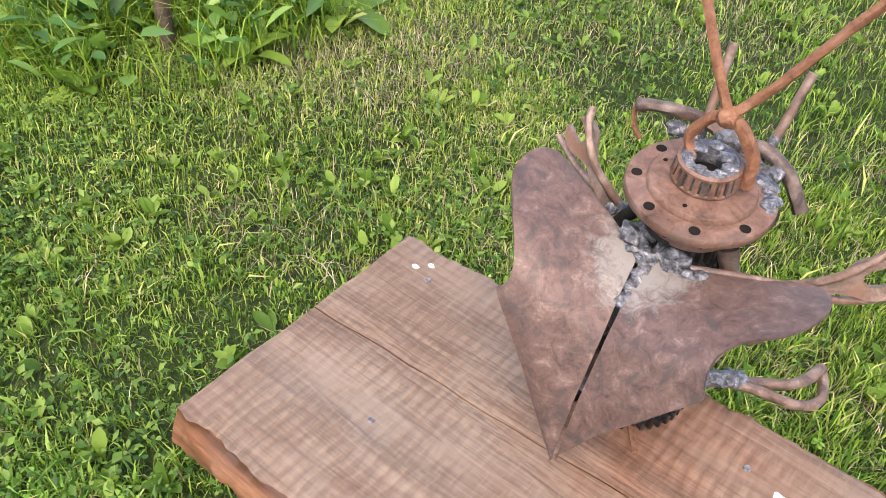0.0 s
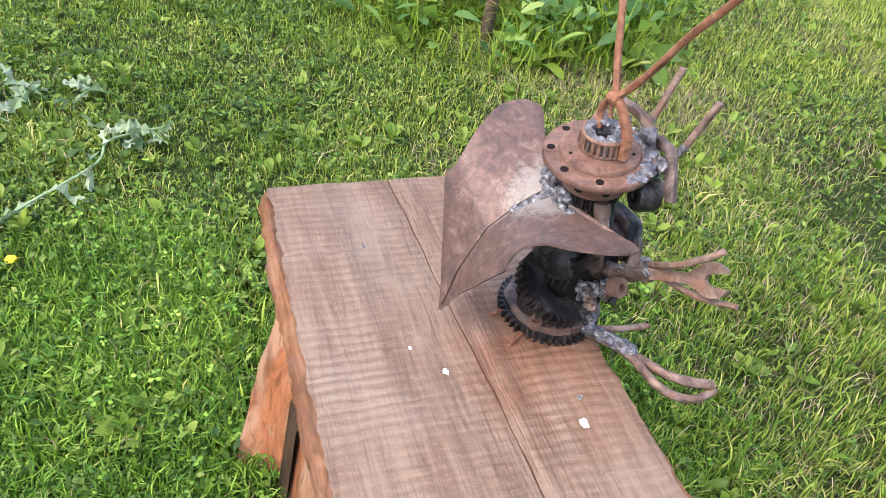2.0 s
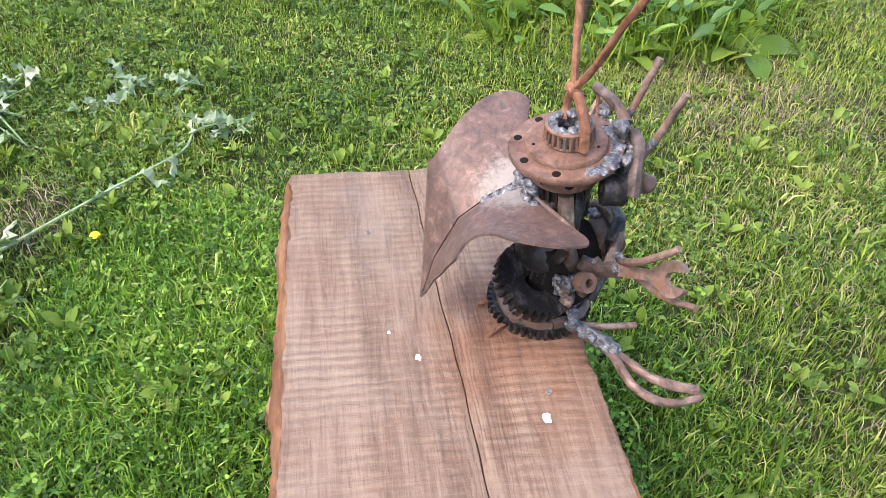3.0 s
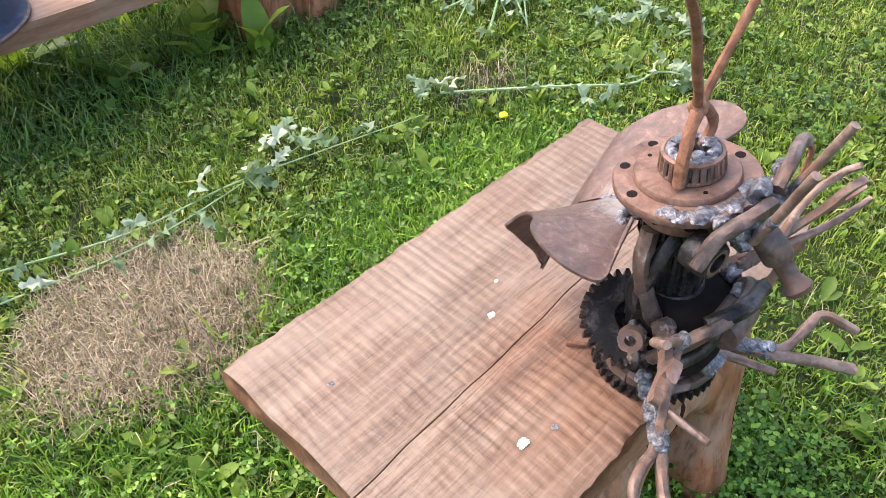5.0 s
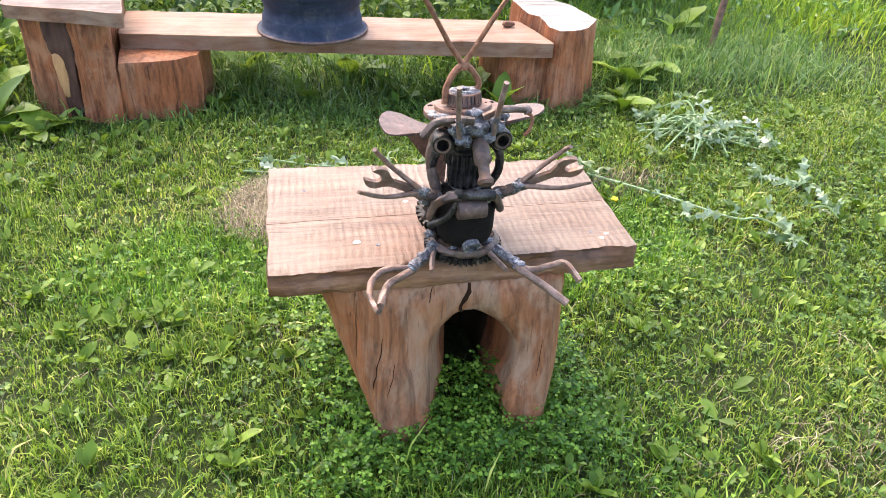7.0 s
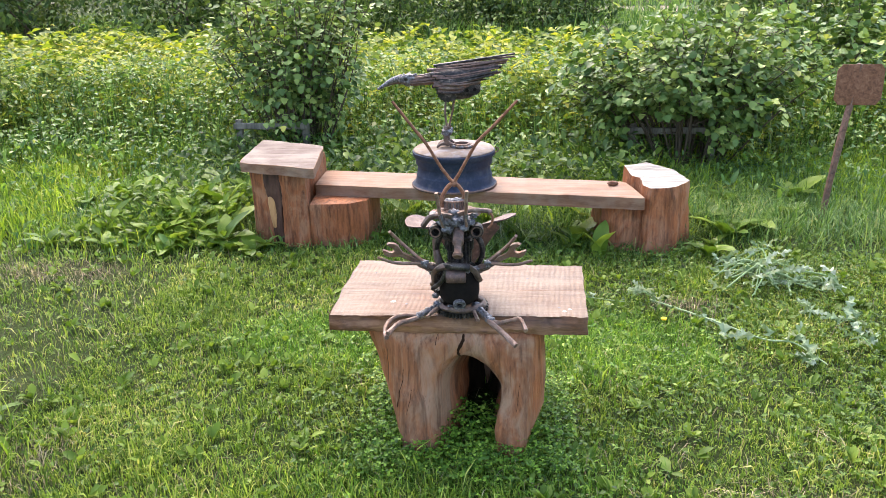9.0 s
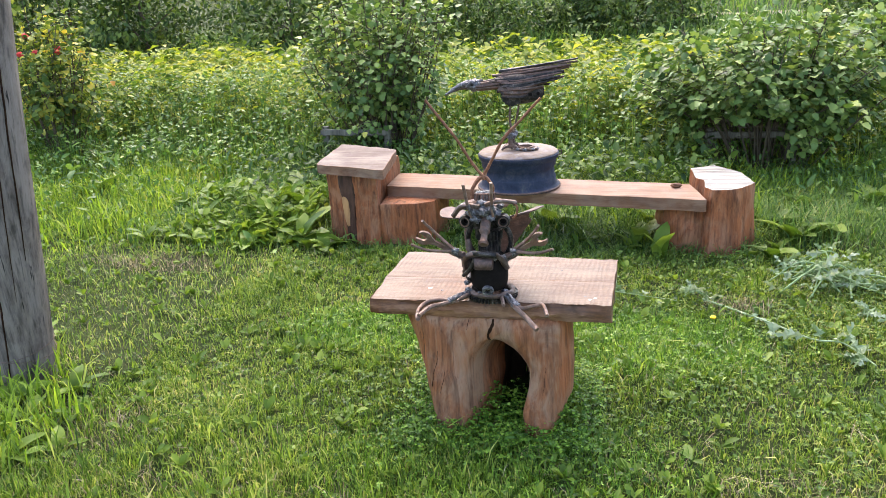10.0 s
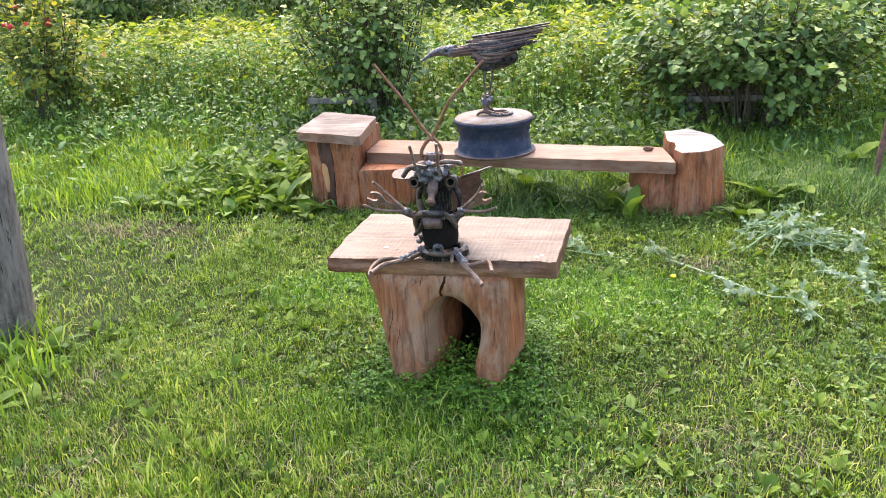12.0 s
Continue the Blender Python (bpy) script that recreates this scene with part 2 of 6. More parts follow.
CRACK = metal_mat("dark_drying_crack", [(0.3, (0.012, 0.007, 0.005)), (0.7, (0.04, 0.02, 0.012))], 30, (0.9, 1.0), 0.0)
RUST = metal_mat("brown_rust_plate", [(0.32, (0.0398, 0.0247, 0.022)), (0.43, (0.0914, 0.0527, 0.044)), (0.55, (0.136, 0.0809, 0.066)), (0.66, (0.2227, 0.143, 0.1185))], 55, (0.42, 0.68), 0.30, (0.058, 0.044, 0.041), 0.0018, (-0.010, -0.042, 0.224))
FLANGE = metal_mat("orange_rust_hub", [(0.32, (0.0427, 0.0223, 0.0168)), (0.46, (0.133, 0.0667, 0.0449)), (0.6, (0.2136, 0.1194, 0.0853)), (0.74, (0.3133, 0.2124, 0.1741))], 46, (0.45, 0.8), 0.25, (0.115, 0.075, 0.062), 0.0016)
BLACKGEAR = metal_mat("oily_black_gear_steel", [(0.34, (0.008, 0.007, 0.007)), (0.50, (0.024, 0.021, 0.021)), (0.60, (0.085, 0.070, 0.064)), (0.72, (0.21, 0.185, 0.18))], 34, (0.28, 0.65), 0.55, None, 0.002)
ROD = metal_mat("forged_brown_steel", [(0.34, (0.032, 0.022, 0.019)), (0.48, (0.085, 0.057, 0.047)), (0.60, (0.155, 0.108, 0.090)), (0.72, (0.31, 0.25, 0.22))], 38, (0.35, 0.7), 0.4, (0.15, 0.080, 0.056), 0.002)
TANROD = metal_mat("tan_rust_steel", [(0.34, (0.0633, 0.0391, 0.031)), (0.48, (0.161, 0.0989, 0.0759)), (0.6, (0.2587, 0.1725, 0.138)), (0.74, (0.437, 0.345, 0.299))], 36, (0.38, 0.7), 0.3, (0.19, 0.092, 0.058), 0.0015)
WELD = metal_mat("heat_blued_weld_steel", [(0.34, (0.0243, 0.0225, 0.0274)), (0.46, (0.0838, 0.0794, 0.0915)), (0.58, (0.2295, 0.2182, 0.2248)), (0.7, (0.675, 0.635, 0.6144))], 120, (0.3, 0.65), 0.45, (0.055, 0.045, 0.045), 0.004)
ORANGE = metal_mat("orange_rust_rod", [(0.32, (0.060, 0.026, 0.017)), (0.47, (0.170, 0.068, 0.034)), (0.62, (0.27, 0.130, 0.075))], 55, (0.6, 0.9), 0.15, None, 0.002)
HOLE = metal_mat("dark_bolt_hole", [(0.3, (0.006, 0.005, 0.005)), (0.7, (0.02, 0.016, 0.014))], 40, (0.7, 0.9), 0.1)
BLUEPAINT = metal_mat("faded_blue_rim_paint", [(0.3, (0.012, 0.015, 0.0255)), (0.5, (0.027, 0.0345, 0.06)), (0.66, (0.0675, 0.066, 0.075)), (0.8, (0.18, 0.135, 0.105))], 14, (0.5, 0.75), 0.1)
RIMTOP = metal_mat("rusty_rim_disc", [(0.3, (0.0765, 0.0467, 0.034)), (0.5, (0.1785, 0.1232, 0.0918)), (0.72, (0.272, 0.2125, 0.1742))], 12, (0.6, 0.85), 0.15, (0.22, 0.20, 0.22))
GRASS = leaf_mat("lawn_grass_blade", [(0.0, (0.0237, 0.0542, 0.0081)), (0.25, (0.0806, 0.152, 0.0199)), (0.55, (0.1827, 0.2876, 0.0379)), (0.8, (0.3439, 0.4342, 0.0767)), (0.93, (0.5157, 0.4777, 0.1715)), (1.0, (0.6447, 0.5645, 0.2709))], 0.42, 0.42, 0, 0.26)
CLOVER = leaf_mat("clover_leaf", [(0.0, (0.0201, 0.0507, 0.0092)), (0.4, (0.065, 0.1268, 0.0184)), (0.75, (0.1376, 0.224, 0.0334)), (1.0, (0.2752, 0.3465, 0.0836))], 0.36, 0.42, 0, 0.24)
DEEP = leaf_mat("deep_green_clover", [(0.0, (0.0289, 0.0798, 0.0128)), (0.45, (0.1015, 0.2175, 0.0282)), (0.8, (0.2266, 0.3898, 0.0511)), (1.0, (0.4897, 0.6348, 0.1274))], 0.44, 0.42, 0, 0.24)
DRY = leaf_mat("yellowed_lawn_blade", [(0.0, (0.0773, 0.1207, 0.0197)), (0.35, (0.2161, 0.2962, 0.0442)), (0.7, (0.3911, 0.4608, 0.0835)), (1.0, (0.597, 0.5706, 0.2356))], 0.42, 0.5, 0, 0.2)
BROAD = leaf_mat("broad_weed_leaf", [(0.0, (0.0415, 0.083, 0.011)), (0.5, (0.1078, 0.1784, 0.0218)), (0.9, (0.2322, 0.307, 0.051))], 0.38, 0.42, 0.3, 0.22)
TALL = leaf_mat("tall_grass_blade", [(0.0, (0.05, 0.105, 0.015)), (0.4, (0.165, 0.28, 0.03)), (0.8, (0.35, 0.47, 0.055)), (1.0, (0.52, 0.5, 0.14))], 0.5)
FIELD = leaf_mat("field_plant_leaf", [(0.0, (0.042, 0.084, 0.0147)), (0.35, (0.1313, 0.1995, 0.0294)), (0.7, (0.3045, 0.357, 0.0441)), (1.0, (0.525, 0.483, 0.084))], 0.48)
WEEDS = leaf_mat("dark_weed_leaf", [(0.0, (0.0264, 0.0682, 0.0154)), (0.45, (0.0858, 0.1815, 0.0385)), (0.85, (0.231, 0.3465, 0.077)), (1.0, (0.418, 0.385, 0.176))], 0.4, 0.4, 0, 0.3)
BUSH = leaf_mat("currant_leaf", [(0.0, (0.0355, 0.0782, 0.0192)), (0.4, (0.1161, 0.1954, 0.0469)), (0.75, (0.2369, 0.3258, 0.0905)), (0.93, (0.4027, 0.462, 0.1386)), (1.0, (0.545, 0.4976, 0.1066))], 0.34, 0.42, 0, 0.3)
ROSE = leaf_mat("yellowing_rose_leaf", [(0.0, (0.035, 0.075, 0.018)), (0.4, (0.12, 0.18, 0.035)), (0.7, (0.3, 0.33, 0.06)), (0.9, (0.52, 0.44, 0.07)), (1.0, (0.5, 0.26, 0.06))], 0.4, 0.45, 0, 0.22)
HEDGE = leaf_mat("hedge_leaf", [(0.0, (0.0208, 0.0496, 0.0136)), (0.5, (0.064, 0.116, 0.0288)), (0.9, (0.172, 0.24, 0.0544)), (1.0, (0.264, 0.3, 0.084))], 0.35)
SILVER = leaf_mat("wilted_thistle_leaf", [(0.0, (0.1039, 0.1694, 0.0702)), (0.4, (0.2077, 0.2791, 0.1505)), (0.7, (0.2804, 0.3388, 0.2207)), (1.0, (0.4776, 0.5083, 0.4012))], 0.25, 0.6)
STALK = leaf_mat("pale_thistle_stem", [(0.0, (0.1872, 0.288, 0.114)), (1.0, (0.288, 0.376, 0.2052))], 0.1, 0.6)
TWIG = metal_mat("woody_twig", [(0.3, (0.035, 0.025, 0.018)), (0.6, (0.10, 0.075, 0.05)), (0.8, (0.17, 0.12, 0.08))], 30, (0.7, 0.95), 0.0)
STRAW = leaf_mat("dry_straw", [(0.0, (0.0862, 0.062, 0.0378)), (0.5, (0.2415, 0.185, 0.117)), (1.0, (0.575, 0.46, 0.315))], 0.15, 0.7)
BARESOIL = metal_mat("bare_dry_soil", [(0.3, (0.102, 0.0765, 0.0561)), (0.5, (0.1445, 0.1156, 0.085)), (0.7, (0.289, 0.238, 0.1785))], 38, (0.9, 1.0), 0.0, None, 0.012)
TRACK = metal_mat("pale_dry_earth", [(0.3, (0.132, 0.099, 0.066)), (0.5, (0.198, 0.154, 0.11)), (0.7, (0.253, 0.209, 0.1595))], 3, (0.9, 1.0), 0.0, None, 0.02)
SOIL = ground_mat()
BLUEPAINT.node_tree.nodes["Principled BSDF"].inputs["Specular IOR Level"].default_value = 0.15
for hollow in (HOLE, CRACK):
    hollow.node_tree.nodes["Principled BSDF"].inputs["Specular IOR Level"].default_value = 0.03

# ---- mesh helpers ----


def link_mesh(name, bm, mats, smooth=True):
    me = bpy.data.meshes.new(name)
    bmesh.ops.recalc_face_normals(bm, faces=bm.faces)
    bm.to_mesh(me)
    bm.free()
    for m in mats if isinstance(mats, (list, tuple)) else [mats]:
        me.materials.append(m)
    if smooth:
        me.polygons.foreach_set("use_smooth", [True] * len(me.polygons))
        me.set_sharp_from_angle(angle=radians(46))
    return new(name, me)


def thing(name, origin, bm=None, mats=None, **tags):
    """A top-level thing with its origin at its base; the bmesh is in world metres."""
    if bm is None:
        ob = new(name)
        ob.empty_display_size = 0.1
    else:
        bmesh.ops.translate(bm, verts=bm.verts, vec=-Vector(origin))
        ob = link_mesh(name, bm, mats)
    ob.location = origin
    return tagged(ob, **tags)


def part(name, bm, mats, parent, label=""):
    """One mesh under a thing or a part; the bmesh is in world metres."""
    base, up = Vector((0, 0, 0)), parent
    while up is not None:
        base, up = base + up.location, up.parent
    bmesh.ops.translate(bm, verts=bm.verts, vec=-base)
    ob = link_mesh(name, bm, mats)
    ob.parent = parent
    return tagged(ob, label=label)


def paint(faces, index):
    for f in faces:
        f.material_index = index


def smooth_path(points, steps=5):
    """A Catmull-Rom line through the points."""
    p = [Vector(q) for q in points]
    p = [p[0] * 2 - p[1]] + p + [p[-1] * 2 - p[-2]]
    out = []
    for i in range(1, len(p) - 2):
        for k in range(steps):
            t = k / steps
            a, b, c, d = p[i - 1], p[i], p[i + 1], p[i + 2]
            out.append(0.5 * (2 * b + (c - a) * t + (2 * a - 5 * b + 4 * c - d) * t * t + (3 * b - a - 3 * c + d) * t**3))
    return out + [p[-2]]


def tube(bm, points, radius, index=0, seg=8, steps=5, rough=0.0):
    """A rod along a smooth line; radius is one number or one for each end."""
    line = smooth_path(points, steps) if steps > 1 else [Vector(q) for q in points]
    r0, r1 = radius if isinstance(radius, tuple) else (radius, radius)
    rings, side = [], None
    for i, q in enumerate(line):
        d = (line[min(i + 1, len(line) - 1)] - line[max(i - 1, 0)]).normalized()
        side = (side - d * side.dot(d)).normalized() if side is not None else d.orthogonal().normalized()
        other = d.cross(side)
        r = r0 + (r1 - r0) * i / (len(line) - 1)
        ring = []
        for k in range(seg):
            a = 2 * math.pi * k / seg
            rr = r * (1 + rough * noise.noise(Vector((q.x * 60 + k, q.y * 60, q.z * 60))))
            ring.append(bm.verts.new(q + side * (rr * math.cos(a)) + other * (rr * math.sin(a))))
        rings.append(ring)
    faces = []
    for a, b in zip(rings, rings[1:]):
        for k in range(seg):
            faces.append(bm.faces.new((a[k], a[(k + 1) % seg], b[(k + 1) % seg], b[k])))
    faces.append(bm.faces.new(rings[0][::-1]))
    faces.append(bm.faces.new(rings[-1]))
    paint(faces, index)


def lathe(bm, m, profile, index=0, seg=32, closed=False, wobble=0.0):
    """Turns (radius, height) pairs about the z axis of the pose m."""
    rings = []
    for r, z in profile:
        rings.append([bm.verts.new(m @ Vector((r * math.cos(2 * math.pi * k / seg) * (1 + wobble * math.sin(3 * k)), r * math.sin(2 * math.pi * k / seg), z))) for k in range(seg)])
    faces = []
    pairs = list(zip(rings, rings[1:])) + ([(rings[-1], rings[0])] if closed else [])
    for a, b in pairs:
        for k in range(seg):
            faces.append(bm.faces.new((a[k], a[(k + 1) % seg], b[(k + 1) % seg], b[k])))
    if not closed:
        faces += [bm.faces.new(rings[0][::-1]), bm.faces.new(rings[-1])]
    paint(faces, index)


def gear(bm, m, outer, root, bore, thick, teeth, index=0):
    """A spur gear about the z axis of the pose m, open in the middle."""
    rim = []
    for k in range(teeth):
        for off, r in ((0.0, root), (0.22, outer), (0.50, outer), (0.72, root)):
            a = 2 * math.pi * (k + off) / teeth
            rim.append((r * math.cos(a), r * math.sin(a), math.atan2(math.sin(a), math.cos(a))))
    n = len(rim)
    rows = []
    for z in (0.0, thick):
        rows.append([bm.verts.new(m @ Vector((x, y, z))) for x, y, _ in rim])
        rows.append([bm.verts.new(m @ Vector((bore * math.cos(a), bore * math.sin(a), z))) for *_, a in rim])
    faces = []
    for a, b in ((0, 1), (3, 2), (2, 0), (1, 3)):
        for k in range(n):
            faces.append(bm.faces.new((rows[a][k], rows[b][k], rows[b][(k + 1) % n], rows[a][(k + 1) % n])))
    paint(faces, index)


def lump(bm, centre, size, index=0, rough=0.35, seed=0.0):
    """A lumpy weld bead or casting."""
    made = bmesh.ops.create_icosphere(bm, subdivisions=3, radius=1.0)["verts"]
    for v in made:
        f = 1 + rough * (0.7 * noise.noise(v.co * 1.6 + Vector((seed, seed * 3, 1))) + 0.3 * noise.noise(v.co * 4.0 + Vector((seed, 2, seed))))
        v.co = Vector(centre) + Vector((v.co.x * size[0], v.co.y * size[1], v.co.z * size[2])) * f
    paint({f for v in made for f in v.link_faces}, index)


def block(bm, corners, z0, z1, cuts=10, index=0, soft=0.01, rough=0.004, round_plan=0.0, scale=9.0, top=None, taper=0.0, seed=0.0):
    """A worn wooden block on four plan corners (counted round), with softened edges and uneven faces; top: material of its upper face."""
    c = [Vector(p) for p in corners]
    mid = sum(c, Vector((0, 0))) / 4
    whole, bm = bm, bmesh.new()
    bmesh.ops.create_cube(bm, size=2.0)
    bmesh.ops.subdivide_edges(bm, edges=list(bm.edges), cuts=cuts, use_grid_fill=True)
    verts = list(bm.verts)
    wide = min((c[0] - c[1]).length, (c[1] - c[2]).length) / 2
    faces = {f for v in verts for f in v.link_faces}
    tops = [f for f in faces if all(v.co.z > 0.999 for v in f.verts)]
    for v in verts:
        u, w, h = v.co
        edge = sum(abs(t) > 0.999 for t in (u, w, h))
        if round_plan:
            k = math.sqrt(max(1e-9, 1 - 0.5 * round_plan * min(u * u, w * w)))
            u, w = u * k, w * k
        s, t = (u + 1) / 2, (w + 1) / 2
        p = c[0] * (1 - s) * (1 - t) + c[1] * s * (1 - t) + c[2] * s * t + c[3] * (1 - s) * t
        z = z0 + (z1 - z0) * (h + 1) / 2
        p = mid + (p - mid) * (1 - taper * (h + 1) / 2)
        if edge > 1:
            p = mid + (p - mid) * (1 - soft * (0.5 if edge == 2 else 0.8) / wide)
            if abs(h) > 0.999:
                z += -soft * 0.35 if h > 0 else soft * 0.35
        q = Vector((p.x, p.y, z))
        n = noise.noise_vector(q * scale + Vector((seed, 0, 0))) * rough + noise.noise_vector(q * scale * 4) * rough * 0.35
        v.co = q + n
    paint(faces, index)
    if top is not None:
        paint(tops, top)
    me = bpy.data.meshes.new("block")
    bm.to_mesh(me)
    bm.free()
    whole.from_mesh(me)
    bpy.data.meshes.remove(me)


def sheet_mesh(name, verts, tris, mat):
    """A big mesh of triangles from arrays."""
    me = bpy.data.meshes.new(name)
    me.vertices.add(len(verts))
    me.vertices.foreach_set("co", np.ascontiguousarray(verts, dtype=np.float32).ravel())
    me.loops.add(tris.size)
    me.loops.foreach_set("vertex_index", np.ascontiguousarray(tris, dtype=np.int32).ravel())
    me.polygons.add(len(tris))
    me.polygons.foreach_set("loop_start", np.arange(0, tris.size, 3, dtype=np.int32))
    me.polygons.foreach_set("use_smooth", np.ones(len(tris), dtype=bool))
    me.update(calc_edges=True)
    me.materials.append(mat)
    return me


# ---- ground ----


def rise(x, y):
    """The height of the turf: gentle, level round the stool and the bench."""
    bumpy = 0.010 * np.sin(2.1 * x + 1.3) * np.sin(1.7 * y) + 0.006 * np.sin(5.3 * x - 2.2 * y) + 0.004 * np.sin(9.1 * y + 4 * x)
    return bumpy - 0.008


def graded(lo, hi, near_lo, near_hi, step, far_steps):
    a = np.arange(near_lo, near_hi + step / 2, step)
    left = near_lo - np.geomspace(step, near_lo - lo, far_steps)[::-1]
    right = near_hi + np.geomspace(step, hi - near_hi, far_steps)
    return np.concatenate([left, a, right])


gx, gy = graded(-400, 400, -4, 5, 0.05, 24), graded(-700, 300, -4, 4, 0.05, 24)
GX, GY = np.meshgrid(gx, gy)
fine = 0.008 * np.sin(31 * GX + 3 * np.sin(17 * GY)) * np.sin(27 * GY + 2 * np.sin(23 * GX))
GZ = rise(GX, GY) + np.where((abs(GX) < 6) & (abs(GY) < 6), fine, 0) + 0.055 * np.clip(-GY - 16, 0, 200) * (GY < -16)
idx = np.arange(GX.size).reshape(GX.shape)
quad = np.stack([idx[:-1, :-1], idx[:-1, 1:], idx[1:, 1:], idx[1:, :-1]], -1).reshape(-1, 4)
tri = np.concatenate([quad[:, [0, 1, 2]], quad[:, [0, 2, 3]]])
ground = tagged(new("ground", sheet_mesh("ground", np.stack([GX, GY, GZ], -1).reshape(-1, 3), tri, SOIL)), "lawn soil with thatch and dry grass reaching the fields", "ground", kind="structure")

# ---- stool of a sawn slab on an arched log ----
stool = thing("log_stool", (0.0, 0.72, 0.0), label="low stool with a rough-sawn slab top on an arched log", category="stool")


def crack_y(x):
    return 0.7405 + 0.042 * x + 0.0012 * math.sin(17 * x) + 0.0007 * math.sin(61 * x)


def board(name, low, high, z0, z1, waney):
    """Half of the slab between two edge lines y(x); waney: the side that keeps its bark edge."""
    bm = bmesh.new()
    nx, ny, nz = 150, 12, 7
    grid = {}
    for i in range(nx + 1):
        x0 = -0.381 + 0.750 * i / nx
        for j in range(ny + 1):
            for k in range(nz + 1):
                if 0 < i < nx and 0 < j < ny and 0 < k < nz:
                    continue
                t, h = j / ny, k / nz
                y = low(x0) * (1 - t) + high(x0) * t
                z = z0 + (z1 - z0) * h + (-0.012 * max(0.0, (x0 - 0.0) / 0.37) ** 2 * max(0.0, (y - 0.75) / 0.19) if k == nz else 0)
                x = x0 + (0.006 * noise.noise(Vector((y * 14, z * 25, i))) if i in (0, nx) else 0)
                if (waney == "high" and j == ny) or (waney == "low" and j == 0):
                    s = 1 if j else -1
                    y += s * ((0.008 if j else 0.017) * math.sin(math.pi * (0.25 + 0.75 * h)) ** 2 + 0.008 * noise.noise(Vector((x * 7, h * 2.6, 3 * s))) * (1.4 - h) + 0.005 * noise.noise(Vector((x * 26, h * 4, 1))) + 0.004 * noise.noise(Vector((x * 60, h * 9, 5))))
                if k == nz and (i in (0, nx) or j in (0, ny)):
                    z -= 0.002
                q = Vector((x, y, z + 0.0012 * noise.noise(Vector((x * 20, y * 20, 5)))))
                grid[i, j, k] = bm.verts.new(q)
    def skin(cells, index):
        for c in cells:
            f = bm.faces.new([grid[p] for p in c])
            f.material_index = index
    skin([((i, j, nz), (i + 1, j, nz), (i + 1, j + 1, nz), (i, j + 1, nz)) for i in range(nx) for j in range(ny)], 0)
    skin([((i, j, 0), (i, j + 1, 0), (i + 1, j + 1, 0), (i + 1, j, 0)) for i in range(nx) for j in range(ny)], 1)
    for i in (0, nx):
        skin([((i, j, k), (i, j + 1, k), (i, j + 1, k + 1), (i, j, k + 1)) for j in range(ny) for k in range(nz)], 1)
    for j in (0, ny):
        skin([((i, j, k), (i, j, k + 1), (i + 1, j, k + 1), (i + 1, j, k)) for i in range(nx) for k in range(nz)], 1)
    return part(name, bm, [SAWN, BARKEDGE], stool, "sawn slab board with saw-blade ripples and waney edge")


board("slab_board", lambda x: 0.507 - 0.016 * x , lambda x: crack_y(x) - 0.0010, 0.395, 0.450, "low")
board("slab_board", lambda x: crack_y(x) + 0.0008, lambda x: 0.927 + 0.024 * x + 0.002 * math.sin(7 * x + 1), 0.393, 0.450, "high")


